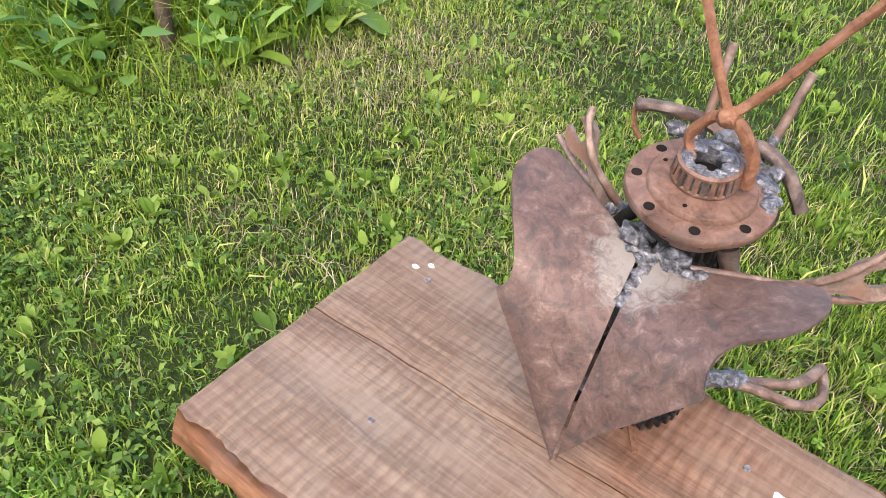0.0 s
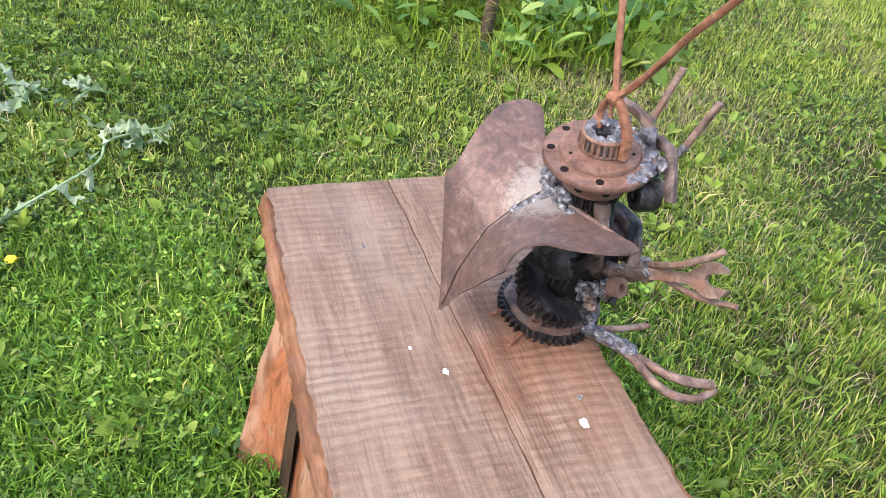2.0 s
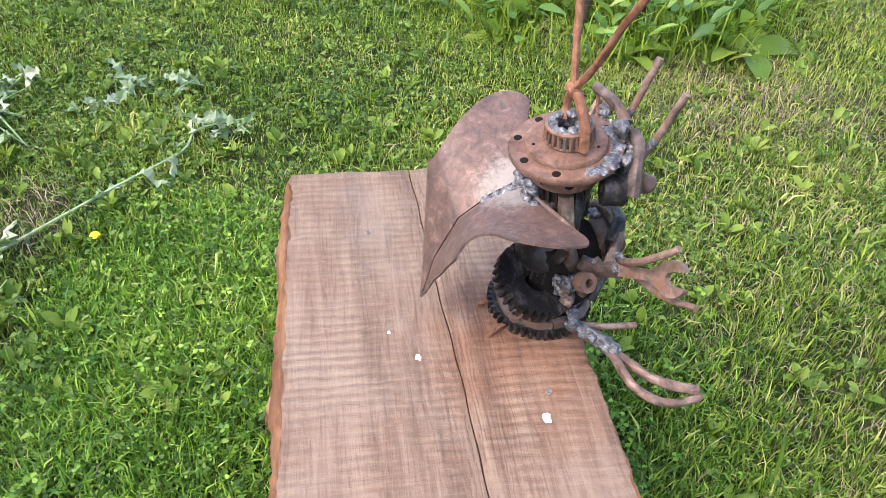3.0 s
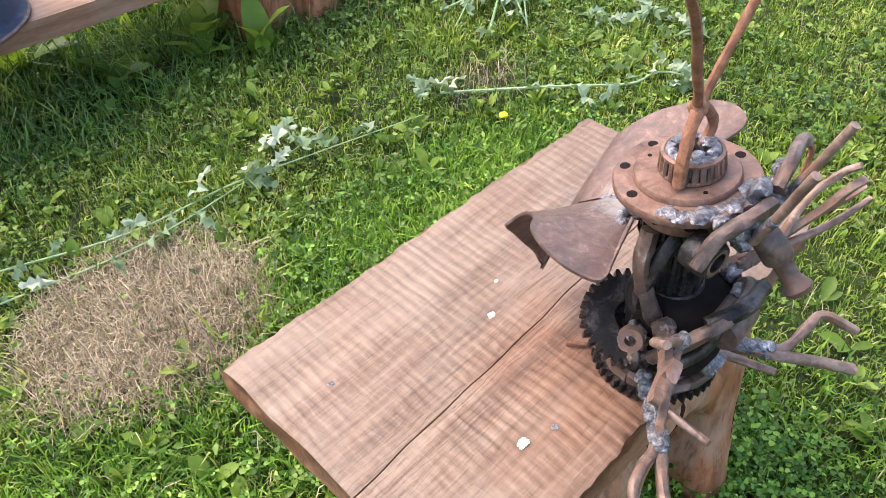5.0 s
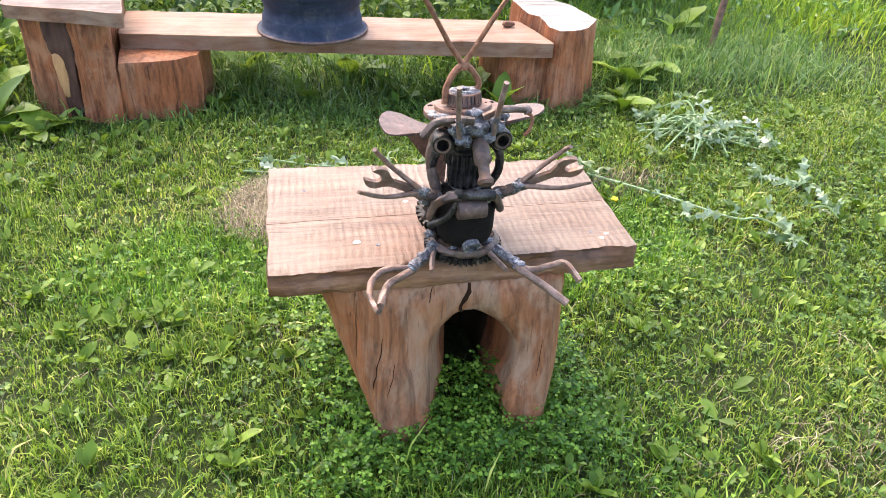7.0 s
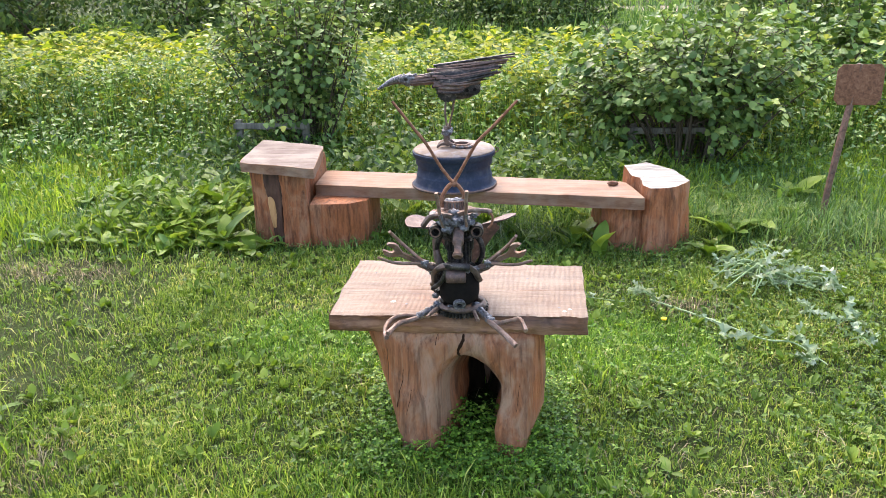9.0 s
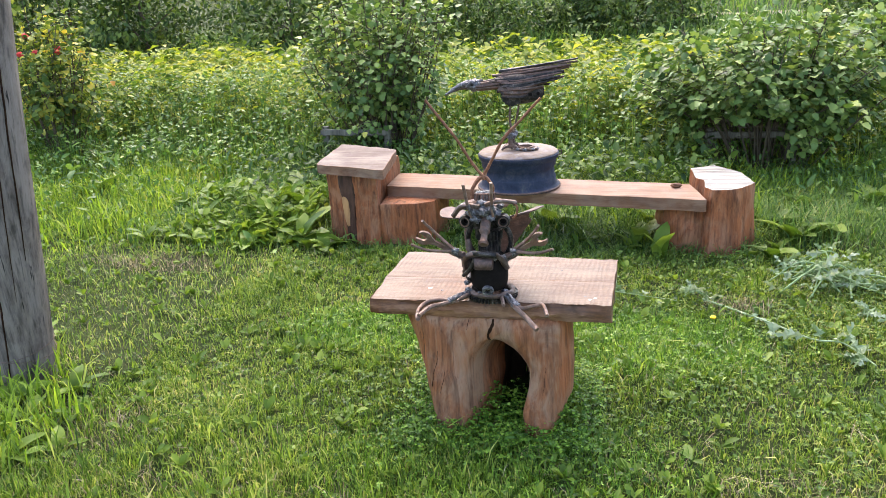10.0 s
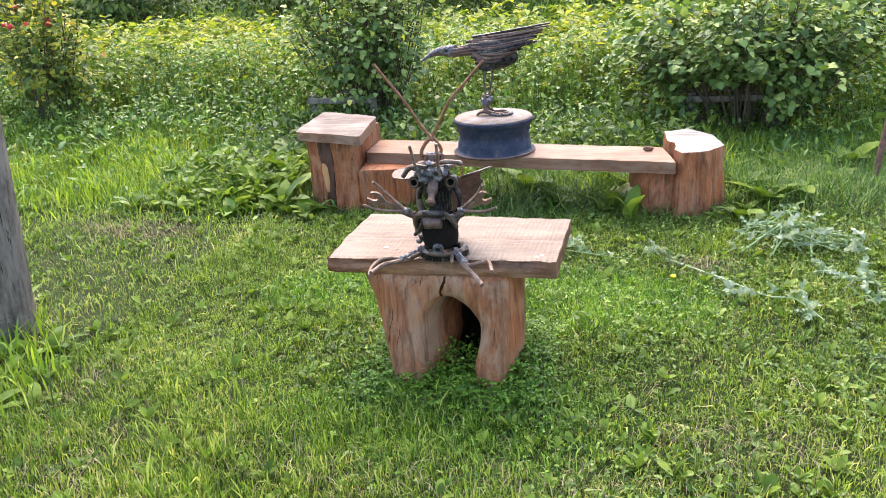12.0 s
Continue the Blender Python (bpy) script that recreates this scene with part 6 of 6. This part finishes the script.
for i in range(40):
    bm.faces.new((ring[0], loops[0][i], loops[0][(i + 1) % 40]))
    for a, b in zip(loops, loops[1:]):
        bm.faces.new((a[i], b[i], b[(i + 1) % 40], a[(i + 1) % 40]))
tagged(link_mesh("soil_patch", bm, [BARESOIL]), "bare dry soil patch worn into the lawn", "soil", kind="structure")
x, y = scatter(110000, -1.8, 2.8, -0.8, 2.5, lambda x, y: 0.9 * bare(x, y) + 0.04)
px, py = scatter(16000, -0.1, 0.66, -0.42, 0.26, lambda x, y: np.clip(1.25 * bare(x, y), 0, 1))
qx, qy = scatter(30000, -2.4, 1.4, 1.35, 3.4, lambda x, y: 0.75 * patchy(x, y, 2.6, 4.0))
x, y = np.concatenate([x, px, qx]), np.concatenate([y, py, qy])
m = len(x)
stuff("dry_straw", [blades(x, y, RNG.uniform(0.02, 0.07, m), RNG.uniform(0.0012, 0.0026, m), 1.9, rise(x, y) + 0.014)], STRAW, "dry pale straw and dead grass on worn patches", "straw")

# dark weeds in front of the field
x, y = scatter(44000, -4.5, 8.0, -3.9, -1.9, lambda x, y: np.clip((-2.0 - y) / 0.5, 0, 1) * np.where(abs(x + 0.0) < 1.0, np.clip((-2.3 - y) / 0.5, 0, 1), 1) * (0.35 + 0.65 * patchy(x, y, 2.2, 7.0)))
m = len(x)
top = np.clip((-1.85 - y) * 0.50, 0.06, 0.72) * (0.6 + 0.6 * patchy(x, y, 3.0, 3.0))
z = rise(x, y) + top * np.sqrt(RNG.random(m))
L = RNG.uniform(0.022, 0.070, m)
sets = [leaves(np.stack([x, y, z], -1), tilted(m, -15, 55), ups(m, 0.35), L, L * 0.55, DIAMOND, 0.2), blades(x[:6000], y[:6000], 1.15 * top[:6000], RNG.uniform(0.004, 0.009, 6000), 0.6)]
stuff("weed_bank", sets, WEEDS, "dark green tangled weeds in front of the field", "weeds")

# field of yellow-green plants
sets = []
for n, x0, x1, y0, y1, grow in ((52000, -6, 8.5, -5.4, -3.1, 0.8), (30000, -8, 11, -7.3, -5.2, 1.05)):
    x, y = scatter(n, x0, x1, y0, y1, lambda x, y: 0.45 + 0.55 * patchy(x, y, 2.6, 6.0))
    m = len(x)
    top = (0.24 + 0.30 * patchy(x, y, 3.4, 2.0) + 0.32 * patchy(x, y, 7.0, 1.0)) * np.clip((-2.9 - y) / 0.6, 0.35, 1) * (1 + 0.12 * np.clip((x - 1.0) / 3.0, -0.5, 1))
    z = rise(x, y) + top * (1 - 0.75 * RNG.random(m) ** 2.2)
    L = RNG.uniform(0.055, 0.145, m) * grow
    sets.append(leaves(np.stack([x, y, z], -1), tilted(m, -25, 40), ups(m, 0.35), L, L * 0.62, DIAMOND, 0.18))
stuff("field_plants", sets, FIELD, "bed of low yellow-green leafy plants", "crop")

# ---- bushes ----
LOBED = [(0.0, 0.0), (0.12, 0.34), (0.34, 0.56), (0.50, 0.38), (0.72, 0.38), (1.0, 0.0)]


def bush(name, centre, size, stems, count, leaf, mat, label, seed, hollow=None, flowers=0):
    r = np.random.default_rng(seed)
    cx, cy = centre
    sx, sy, sz, low = size
    ob = thing(name, (cx, cy, 0.0), label=label, category="bush")
    tips = []
    for i in range(stems):
        bm = bmesh.new()
        a, q = r.uniform(0, 2 * np.pi), r.uniform(0.25, 1.0)
        foot = Vector((cx + 0.25 * sx * math.cos(a) * q, cy + 0.25 * sy * math.sin(a) * q, -0.02))
        tip = Vector((cx + sx * math.cos(a) * q, cy + sy * math.sin(a) * q, low + (sz - low) * (1.02 - 0.35 * q * q) * r.uniform(0.6, 1.12)))
        mid = foot.lerp(tip, 0.5) + Vector((r.normal(0, 0.05), r.normal(0, 0.05), 0.12))
        tube(bm, [foot, mid, tip], (0.008, 0.0025), 0, 5, 4)
        line = smooth_path([foot, mid, tip], 6)
        tips += [(line[k], line[k] - foot) for k in range(4, len(line))]
        for j in range(3):
            k = int(r.integers(4, len(line) - 1))
            end = line[k] + Vector((r.normal(0, 0.14), r.normal(0, 0.14), r.uniform(-0.05, 0.14)))
            tube(bm, [line[k], line[k].lerp(end, 0.5) + Vector((0, 0, 0.02)), end], (0.004, 0.0016), 0, 4, 2)
            tips += [(line[k].lerp(end, t), end - line[k]) for t in (0.35, 0.7, 1.0)]
        part("stem", bm, [TWIG], ob)
    pick = r.integers(0, len(tips), count)
    p = np.array([tips[i][0] for i in pick]) + r.normal(0, 0.055, (count, 3)) * np.array([1, 1, 0.8])
    out = p - np.array([cx, cy, 0.45 * sz])
    out /= np.linalg.norm(out, axis=1, keepdims=True)
    d = out + r.normal(0, 0.6, (count, 3))
    d[:, 2] -= 0.35
    up = out * 0.6 + np.array([0, 0, 0.9]) + r.normal(0, 0.3, (count, 3))
    L = r.uniform(0.6, 1.2, count) * leaf
    keep = p[:, 2] > low * 0.6
    if hollow:
        hx, hz, hw = hollow
        keep &= ~((abs(p[:, 0] - hx) < hw) & (p[:, 2] < hz) & (p[:, 1] > cy - 0.22))
    p, d, up, L = p[keep], d[keep], up[keep], L[keep]
    v, t = leaves(p, d, up, L, L * 0.95, LOBED, 0.14)
    me = sheet_mesh("crown", v - np.array([cx, cy, 0.0]), t, mat)
    crown = new("crown", me)
    crown.parent = ob
    tagged(crown, kind="stuff")
    for i in range(flowers):
        q = Vector(p[int(r.integers(0, len(p)))])
        q.z = max(q.z, 1.0)
        bm = bmesh.new()
        lump(bm, q, (0.028, 0.028, 0.022), 0, 0.6, i)
        part("flower", bm, [PETAL], ob, "red bloom")
    return ob


PETAL = material("red_petal", 0.6)
PETAL.node_tree.nodes["Principled BSDF"].inputs["Base Color"].default_value = (0.55, 0.04, 0.04, 1)
bush("currant_bush", (1.55, -2.75), (0.72, 0.45, 1.42, 0.36), 64, 4300, 0.050, BUSH, "tall currant bush with dull green lobed leaves", 3)
bush("currant_bush", (-1.25, -2.62), (0.98, 0.55, 1.04, 0.05), 84, 8800, 0.052, BUSH, "broad currant bush with large glossy lobed leaves", 4, (-1.10, 0.44, 0.26))
bush("rose_bush", (4.60, -2.75), (0.50, 0.45, 1.45, 0.15), 30, 2600, 0.050, ROSE, "rose bush with yellowing leaves and red blooms", 5, None, 7)
bush("currant_bush", (-2.6, -4.2), (0.9, 0.6, 1.15, 0.12), 30, 3000, 0.07, BUSH, "darker bush at the edge of the field", 6)

# ---- hedge, saplings and far trees ----


def crown_mass(boxes, per, leaf, r):
    sets = []
    for cx, cy, cz, rx, ry, rz in boxes:
        n = int(per * rx * rz)
        u = r.normal(0, 1, (n, 3))
        u /= np.linalg.norm(u, axis=1, keepdims=True)
        rad = r.uniform(0.55, 1.08, n) ** 0.6
        lump_ = 1 + 0.22 * np.sin(5 * u[:, 0] + cx) * np.sin(6 * u[:, 2] + cy) + 0.12 * np.sin(11 * u[:, 1] + cz)
        p = np.array([cx, cy, cz]) + u * (rad * lump_)[:, None] * np.array([rx, ry, rz])
        p[:, 2] = np.maximum(p[:, 2], 0.02)
        L = r.uniform(0.6, 1.3, n) * leaf
        sets.append(leaves(p, u + r.normal(0, 0.7, (n, 3)) - np.array([0, 0, 0.3]), u * 0.5 + np.array([0, 0, 1.0]) + r.normal(0, 0.3, (n, 3)), L, L * 0.55, DIAMOND, 0.15))
    return sets


def tree(name, x, y, height, spread, count, leaf, mat, label, seed, low=0.15):
    """Trunk, limbs and a gapped crown of many leaves."""
    r = np.random.default_rng(seed)
    ob = thing(name, (x, y, 0), label=label, category="tree" if height > 2.2 else "shrub", group=name.replace("_", " ") + "s")
    z0 = float(0.055 * max(0, -y - 16))
    ob.location.z = z0
    bm = bmesh.new()
    tube(bm, [(x, y, z0 - 0.05), (x + 0.05 * height * r.normal(0, 0.4), y, z0 + height * 0.4), (x + 0.05 * height * r.normal(0, 0.5), y, z0 + height * 0.85)], (0.018 * height, 0.004 * height), 0, 7, 4, 0.2)
    boxes = []
    for k in range(9):
        h = low + (0.95 - low) * (k + 0.5) / 9
        a = k * 2.4 + r.uniform(0, 0.8)
        w = spread * (0.55 + 0.45 * math.sin(math.pi * min(1, h + 0.15)))
        end = Vector((x + 0.62 * w * math.cos(a), y + 0.62 * w * math.sin(a), z0 + height * h))
        tube(bm, [(x, y, z0 + height * max(0.05, h - 0.22)), end], (0.007 * height, 0.002 * height), 0, 5, 1)
        boxes.append((end.x, end.y, end.z, 0.52 * w, 0.52 * w, 0.17 * height))
    part("trunk", bm, [TWIG], ob)
    area = sum(b[3] * b[5] for b in boxes)
    v, t = join(crown_mass(boxes, count / area, leaf, r))
    crown = new("crown", sheet_mesh("crown", v - np.array([x, y, z0]), t, mat))
    crown.parent = ob
    tagged(crown, kind="stuff")
    return ob


r = np.random.default_rng(21)
for i in range(13):
    tree("hedge_shrub", 3.2 + 1.05 * i + r.normal(0, 0.2), -9.6 + r.normal(0, 0.5), r.uniform(1.7, 2.6), r.uniform(1.1, 1.5), 3600, 0.105, HEDGE, "dark leafy shrub in the hedge behind the field", 40 + i)
for i in range(14):
    x = 2.6 - 1.0 * i + r.normal(0, 0.25)
    if -2.7 < x < -1.4:
        continue
    tree("hedge_shrub", x, -10.6 + r.normal(0, 0.4), r.uniform(1.15, 1.6) if x > -4 else r.uniform(1.7, 2.4), r.uniform(0.7, 1.0), 2600, 0.095, HEDGE, "low dark shrub in the hedge behind the field", 140 + i)
for i, (x, y, h, w) in enumerate(((1.9, -9.2, 1.5, 0.7), (0.7, -10.5, 1.35, 0.55), (-0.9, -10.2, 1.5, 0.7), (-3.6, -9.0, 1.9, 0.9), (-5.0, -8.8, 2.2, 1.1), (-6.6, -8.4, 2.3, 1.2), (-8.4, -8.6, 2.5, 1.3), (-10.4, -8.8, 2.4, 1.3), (2.7, -10.8, 2.1, 0.9))):
    tree("young_tree", x, y, h, w, 2800, 0.080, HEDGE, "young tree at the edge of the field", 70 + i)
for i in range(22):
    x = -40 + 5.2 * i + r.normal(0, 1.2)
    tree("far_tree", x, -52 + r.normal(0, 4), r.uniform(5, 9), r.uniform(2.5, 4.5), 700, 0.85, HEDGE, "distant tree beyond the meadow", 100 + i)
track_x = np.linspace(-14, 6, 60)
track_v = np.stack([np.stack([track_x, y + 0.25 * np.sin(0.7 * track_x), rise(track_x, y) + 0.055 * (-y - 0.4 - 16) + 0.05], -1) for y in (-18.2, -19.2, -20.4)])
low, mid_, up_ = (np.arange(60) + 60 * k for k in range(3))
track_t = np.concatenate([np.stack(q, -1) for a, b in ((low, mid_), (mid_, up_)) for q in ((a[:-1], a[1:], b[1:]), (a[:-1], b[1:], b[:-1]))])
tagged(new("track", sheet_mesh("track", track_v.reshape(-1, 3), track_t, TRACK)), "pale dry earth track beyond the hedge", "track", kind="structure")
x, y = scatter(34000, -9, 14, -14.5, -8.2, lambda x, y: 0.4 + 0.6 * patchy(x, y, 1.5, 3.0))
fx, fy = scatter(16000, -16, 6, -36, -14, lambda x, y: ((y < -20.8) | (y > -17.8)) * (0.35 + 0.65 * patchy(x, y, 0.8, 3.0)))
m = len(x)
far_z = rise(fx, fy) + 0.055 * np.clip(-fy - 16, 0, 200)
stuff("meadow_grass", [blades(x, y, RNG.uniform(0.3, 0.9, m), RNG.uniform(0.012, 0.025, m), 0.6), blades(fx, fy, RNG.uniform(0.25, 0.8, len(fx)), RNG.uniform(0.02, 0.05, len(fx)), 0.7, far_z)], WEEDS, "long pale meadow grass beyond the field", "grass")

# ---- large-leaved weeds ----
DOCKLEAF = []
for k in range(3):
    r3 = np.random.default_rng(k)
    bm = bmesh.new()
    n, half = 9, 3
    rows = []
    for i in range(n + 1):
        t = i / n
        w = 0.25 * math.sin(math.pi * min(1, 0.06 + t * 0.94)) ** 0.62 * (1 - 0.12 * t) + 0.004
        row = []
        for j in range(-half, half + 1):
            s = j / half
            row.append(bm.verts.new((t, w * s * (1 + 0.08 * math.sin(9 * t + k)), 0.10 * math.sin(1.3 * t * math.pi) - 0.22 * t * t + 0.22 * w * abs(s) + 0.018 * math.sin(14 * t + 3 * s + k) * abs(s))))
        rows.append(row)
    for a, b in zip(rows, rows[1:]):
        for j in range(2 * half):
            bm.faces.new((a[j], b[j], b[j + 1], a[j + 1]))
    me = bpy.data.meshes.new("dock_leaf")
    bm.to_mesh(me)
    bm.free()
    me.polygons.foreach_set("use_smooth", [True] * len(me.polygons))
    me.materials.append(BROAD)
    DOCKLEAF.append(me)


def dock(x, y, count, size, climb, seed):
    r = random.Random(seed)
    z = float(rise(np.array(x), np.array(y)))
    ob = thing("dock_plant", (x, y, z), label="broad-leaved dock plant with large green leaves", category="weed", group="dock plants")
    for k in range(count):
        leaf = new("leaf", r.choice(DOCKLEAF))
        leaf.parent = ob
        s = 0.88 * size * r.uniform(0.65, 1.15)
        leaf.matrix_basis = pose(0, 0, 0.005, 0, 0, 360 * k / count + r.uniform(-25, 25)) @ pose(0.01, 0, 0, r.uniform(-15, 15), -r.uniform(climb - 18, climb + 18), 0) @ Matrix.Scale(s, 4)
    return ob


for i, (x, y, c, s, e) in enumerate((
    (-1.60, 2.05, 5, 0.24, 25), (-1.60, 1.62, 5, 0.20, 45), (-1.80, 1.20, 4, 0.15, 30), (-2.00, 1.30, 5, 0.22, 45), (-2.15, 1.50, 5, 0.26, 45), (-1.76, 1.84, 5, 0.24, 55), (-1.90, 1.80, 4, 0.22, 50), (-2.25, 1.85, 5, 0.26, 50),
    (0.60, -0.98, 4, 0.17, 60), (0.50, -1.30, 5, 0.22, 60), (-0.45, -0.98, 5, 0.22, 62), (-0.50, -1.30, 5, 0.24, 60), (-0.98, -0.80, 4, 0.11, 50), (-1.12, -0.92, 5, 0.13, 50), (-1.14, -1.30, 5, 0.20, 60),
    (1.25, -0.72, 6, 0.17, 40), (1.42, -0.82, 5, 0.22, 62), (1.55, -1.15, 5, 0.22, 60), (1.70, -0.85, 5, 0.17, 50), (2.0, -1.0, 5, 0.17, 55), (2.4, -0.75, 5, 0.16, 50), (1.15, -1.62, 5, 0.22, 70), (0.72, -1.62, 6, 0.26, 72), (0.40, -1.66, 5, 0.24, 70), (-0.20, -1.65, 5, 0.20, 68), (-0.62, -1.62, 5, 0.20, 66), (-1.35, -1.62, 5, 0.20, 62), (-1.62, -1.42, 5, 0.17, 52),
    (1.76, 1.02, 5, 0.13, 55), (1.62, 1.12, 5, 0.12, 50), (1.50, 1.35, 5, 0.13, 45), (1.46, 1.08, 5, 0.12, 45), (1.66, 1.30, 5, 0.15, 50), (1.36, 1.28, 5, 0.11, 40), (1.58, 0.92, 5, 0.13, 50), (1.72, 1.46, 5, 0.14, 50), (2.0, 0.62, 5, 0.14, 55), (0.62, 0.28, 4, 0.08, 40), (0.47, 0.94, 4, 0.07, 35), (-0.45, 0.40, 4, 0.07, 40), (0.30, 0.10, 3, 0.07, 60), (-1.25, 0.75, 5, 0.06, 40), (0.25, 1.02, 5, 0.08, 35), (-0.24, 0.96, 5, 0.07, 40),
    (1.36, -0.74, 7, 0.13, 58), (1.50, -0.78, 6, 0.14, 58), (1.26, -0.68, 5, 0.10, 40), (1.75, -1.05, 6, 0.26, 60), (2.05, -1.35, 6, 0.28, 60), (-0.54, -0.80, 3, 0.22, 78), (-0.40, -0.92, 5, 0.14, 55), (-0.15, -0.98, 6, 0.16, 55), (0.25, -1.02, 6, 0.16, 58), (0.05, -1.22, 6, 0.24, 60), (-1.08, -0.78, 5, 0.18, 45), (-1.22, -1.05, 6, 0.22, 55), (-1.38, -1.20, 6, 0.20, 50), (-1.75, -1.75, 6, 0.24, 55), (2.6, -1.5, 6, 0.26, 58), (3.0, -1.1, 6, 0.22, 55), (3.4, -1.7, 6, 0.28, 60),
    (1.48, -0.98, 7, 0.24, 58), (1.62, -0.92, 7, 0.20, 52), (1.85, -0.90, 7, 0.22, 55), (1.60, -1.28, 7, 0.26, 64), (1.90, -1.20, 7, 0.24, 60), (2.20, -1.05, 7, 0.22, 56), (1.72, -0.70, 6, 0.15, 46), (2.05, -0.72, 6, 0.16, 48), (2.30, -1.40, 7, 0.28, 62), (1.20, -0.80, 6, 0.13, 48), (1.80, -1.50, 7, 0.30, 66), (1.50, -1.50, 7, 0.28, 66),
)):
    dock(x, y, c, s, e, i)

# ---- cut thistles lying on the lawn ----
THISTLE = []
for k in range(3):
    bm = bmesh.new()
    spine = [(0.0, 0.02), (0.10, 0.06), (0.20, 0.19), (0.30, 0.07), (0.42, 0.25), (0.52, 0.09), (0.64, 0.22), (0.74, 0.07), (0.86, 0.13), (1.0, 0.008)]
    rows = []
    for i, (t, w) in enumerate(spine):
        c = 0.10 * math.sin(3 * t + k) + 0.07 * math.sin(13 * t + 2 * k)
        rows.append([bm.verts.new((t + (0.05 if w > 0.09 else 0) * abs(s), w * s, c + 0.8 * w * abs(s) * math.cos(7 * t + 2 * k))) for s in (-1, 0, 1)])
    for a, b in zip(rows, rows[1:]):
        for j in range(2):
            bm.faces.new((a[j], b[j], b[j + 1], a[j + 1]))
    me = bpy.data.meshes.new("thistle_leaf")
    bm.to_mesh(me)
    bm.free()
    me.materials.append(SILVER)
    THISTLE.append(me)


def thistle(points, count, size, seed, thick=0.005, spread=0.9):
    r = random.Random(seed)
    line = smooth_path([(x, y, z + float(rise(np.array(x), np.array(y)))) for x, y, z in points], 5)
    ob = thing("cut_thistle", (line[0].x, line[0].y, float(rise(np.array(line[0].x), np.array(line[0].y)))), label="cut wilted thistle with silvery leaves lying on grass", category="weed", group="cut thistles")
    bm = bmesh.new()
    tube(bm, line, (thick, thick * 0.5), 0, 6, 1)
    part("stem", bm, [STALK], ob)
    for k in range(count):
        q = line[int((k + 0.5 + r.uniform(-0.4, 0.4)) / count * (len(line) - 1))]
        leaf = new("leaf", r.choice(THISTLE))
        leaf.parent = ob
        leaf.matrix_basis = Matrix.Translation(q - ob.location) @ pose(0, 0, 0.004, r.uniform(-85, 85), r.uniform(-45, 20), r.uniform(0, 360)) @ Matrix.Scale(size * r.uniform(0.6, 1.2), 4)
    return ob


thistle([(-0.72, -0.20, 0.03), (-0.93, 0.027, 0.045), (-1.09, 0.175, 0.05), (-1.19, 0.21, 0.06), (-1.27, 0.345, 0.05)], 8, 0.09, 1, 0.0048)
thistle([(0.45, -0.46, 0.03), (0.18, -0.33, 0.04), (-0.07, -0.292, 0.05), (-0.275, -0.245, 0.05), (-0.61, -0.155, 0.04)], 12, 0.085, 2, 0.0032)
thistle([(0.50, -0.36, 0.03), (0.18, -0.267, 0.045), (-0.17, -0.28, 0.05), (-0.40, -0.30, 0.05)], 9, 0.08, 3, 0.0026)
rp = random.Random(9)
for i in range(15):
    a = rp.uniform(0, 6.28)
    cx, cy = -1.25 + rp.gauss(0, 0.08), -0.50 + rp.gauss(0, 0.11)
    dx, dy, b = 0.16 * math.cos(a), 0.16 * math.sin(a), rp.uniform(0.05, 0.14)
    thistle([(cx - dx, cy - dy, 0.03), (cx + 0.04 * math.sin(3 * a), cy, b), (cx + dx, cy + dy, 0.04)], 4, 0.075, 20 + i, 0.0045)
for i, (x, y, a) in enumerate(((-1.343, -0.09, 1.2), (-1.462, -0.012, 0.3), (-1.453, 0.154, 2.0), (-1.227, 0.315, 0.9), (-1.52, -0.34, 2.2), (-1.114, -0.61, 0.3), (-0.685, -0.222, 0.4), (-0.30, -0.36, 1.6))):
    thistle([(x - 0.05 * math.cos(a), y - 0.05 * math.sin(a), 0.03), (x, y, 0.06), (x + 0.05 * math.cos(a), y + 0.05 * math.sin(a), 0.04)], 6, 0.085, 50 + i, 0.004)
bm = bmesh.new()
lump(bm, (-0.748, 0.009, 0.035), (0.012, 0.012, 0.007), 0, 0.4, 3)
YEL = material("yellow_petal", 0.6)
YEL.node_tree.nodes["Principled BSDF"].inputs["Base Color"].default_value = (0.85, 0.55, 0.02, 1)
thing("dandelion_flower", (-0.748, 0.009, 0.0), bm, [YEL], label="small yellow dandelion flower in the lawn", category="flower")
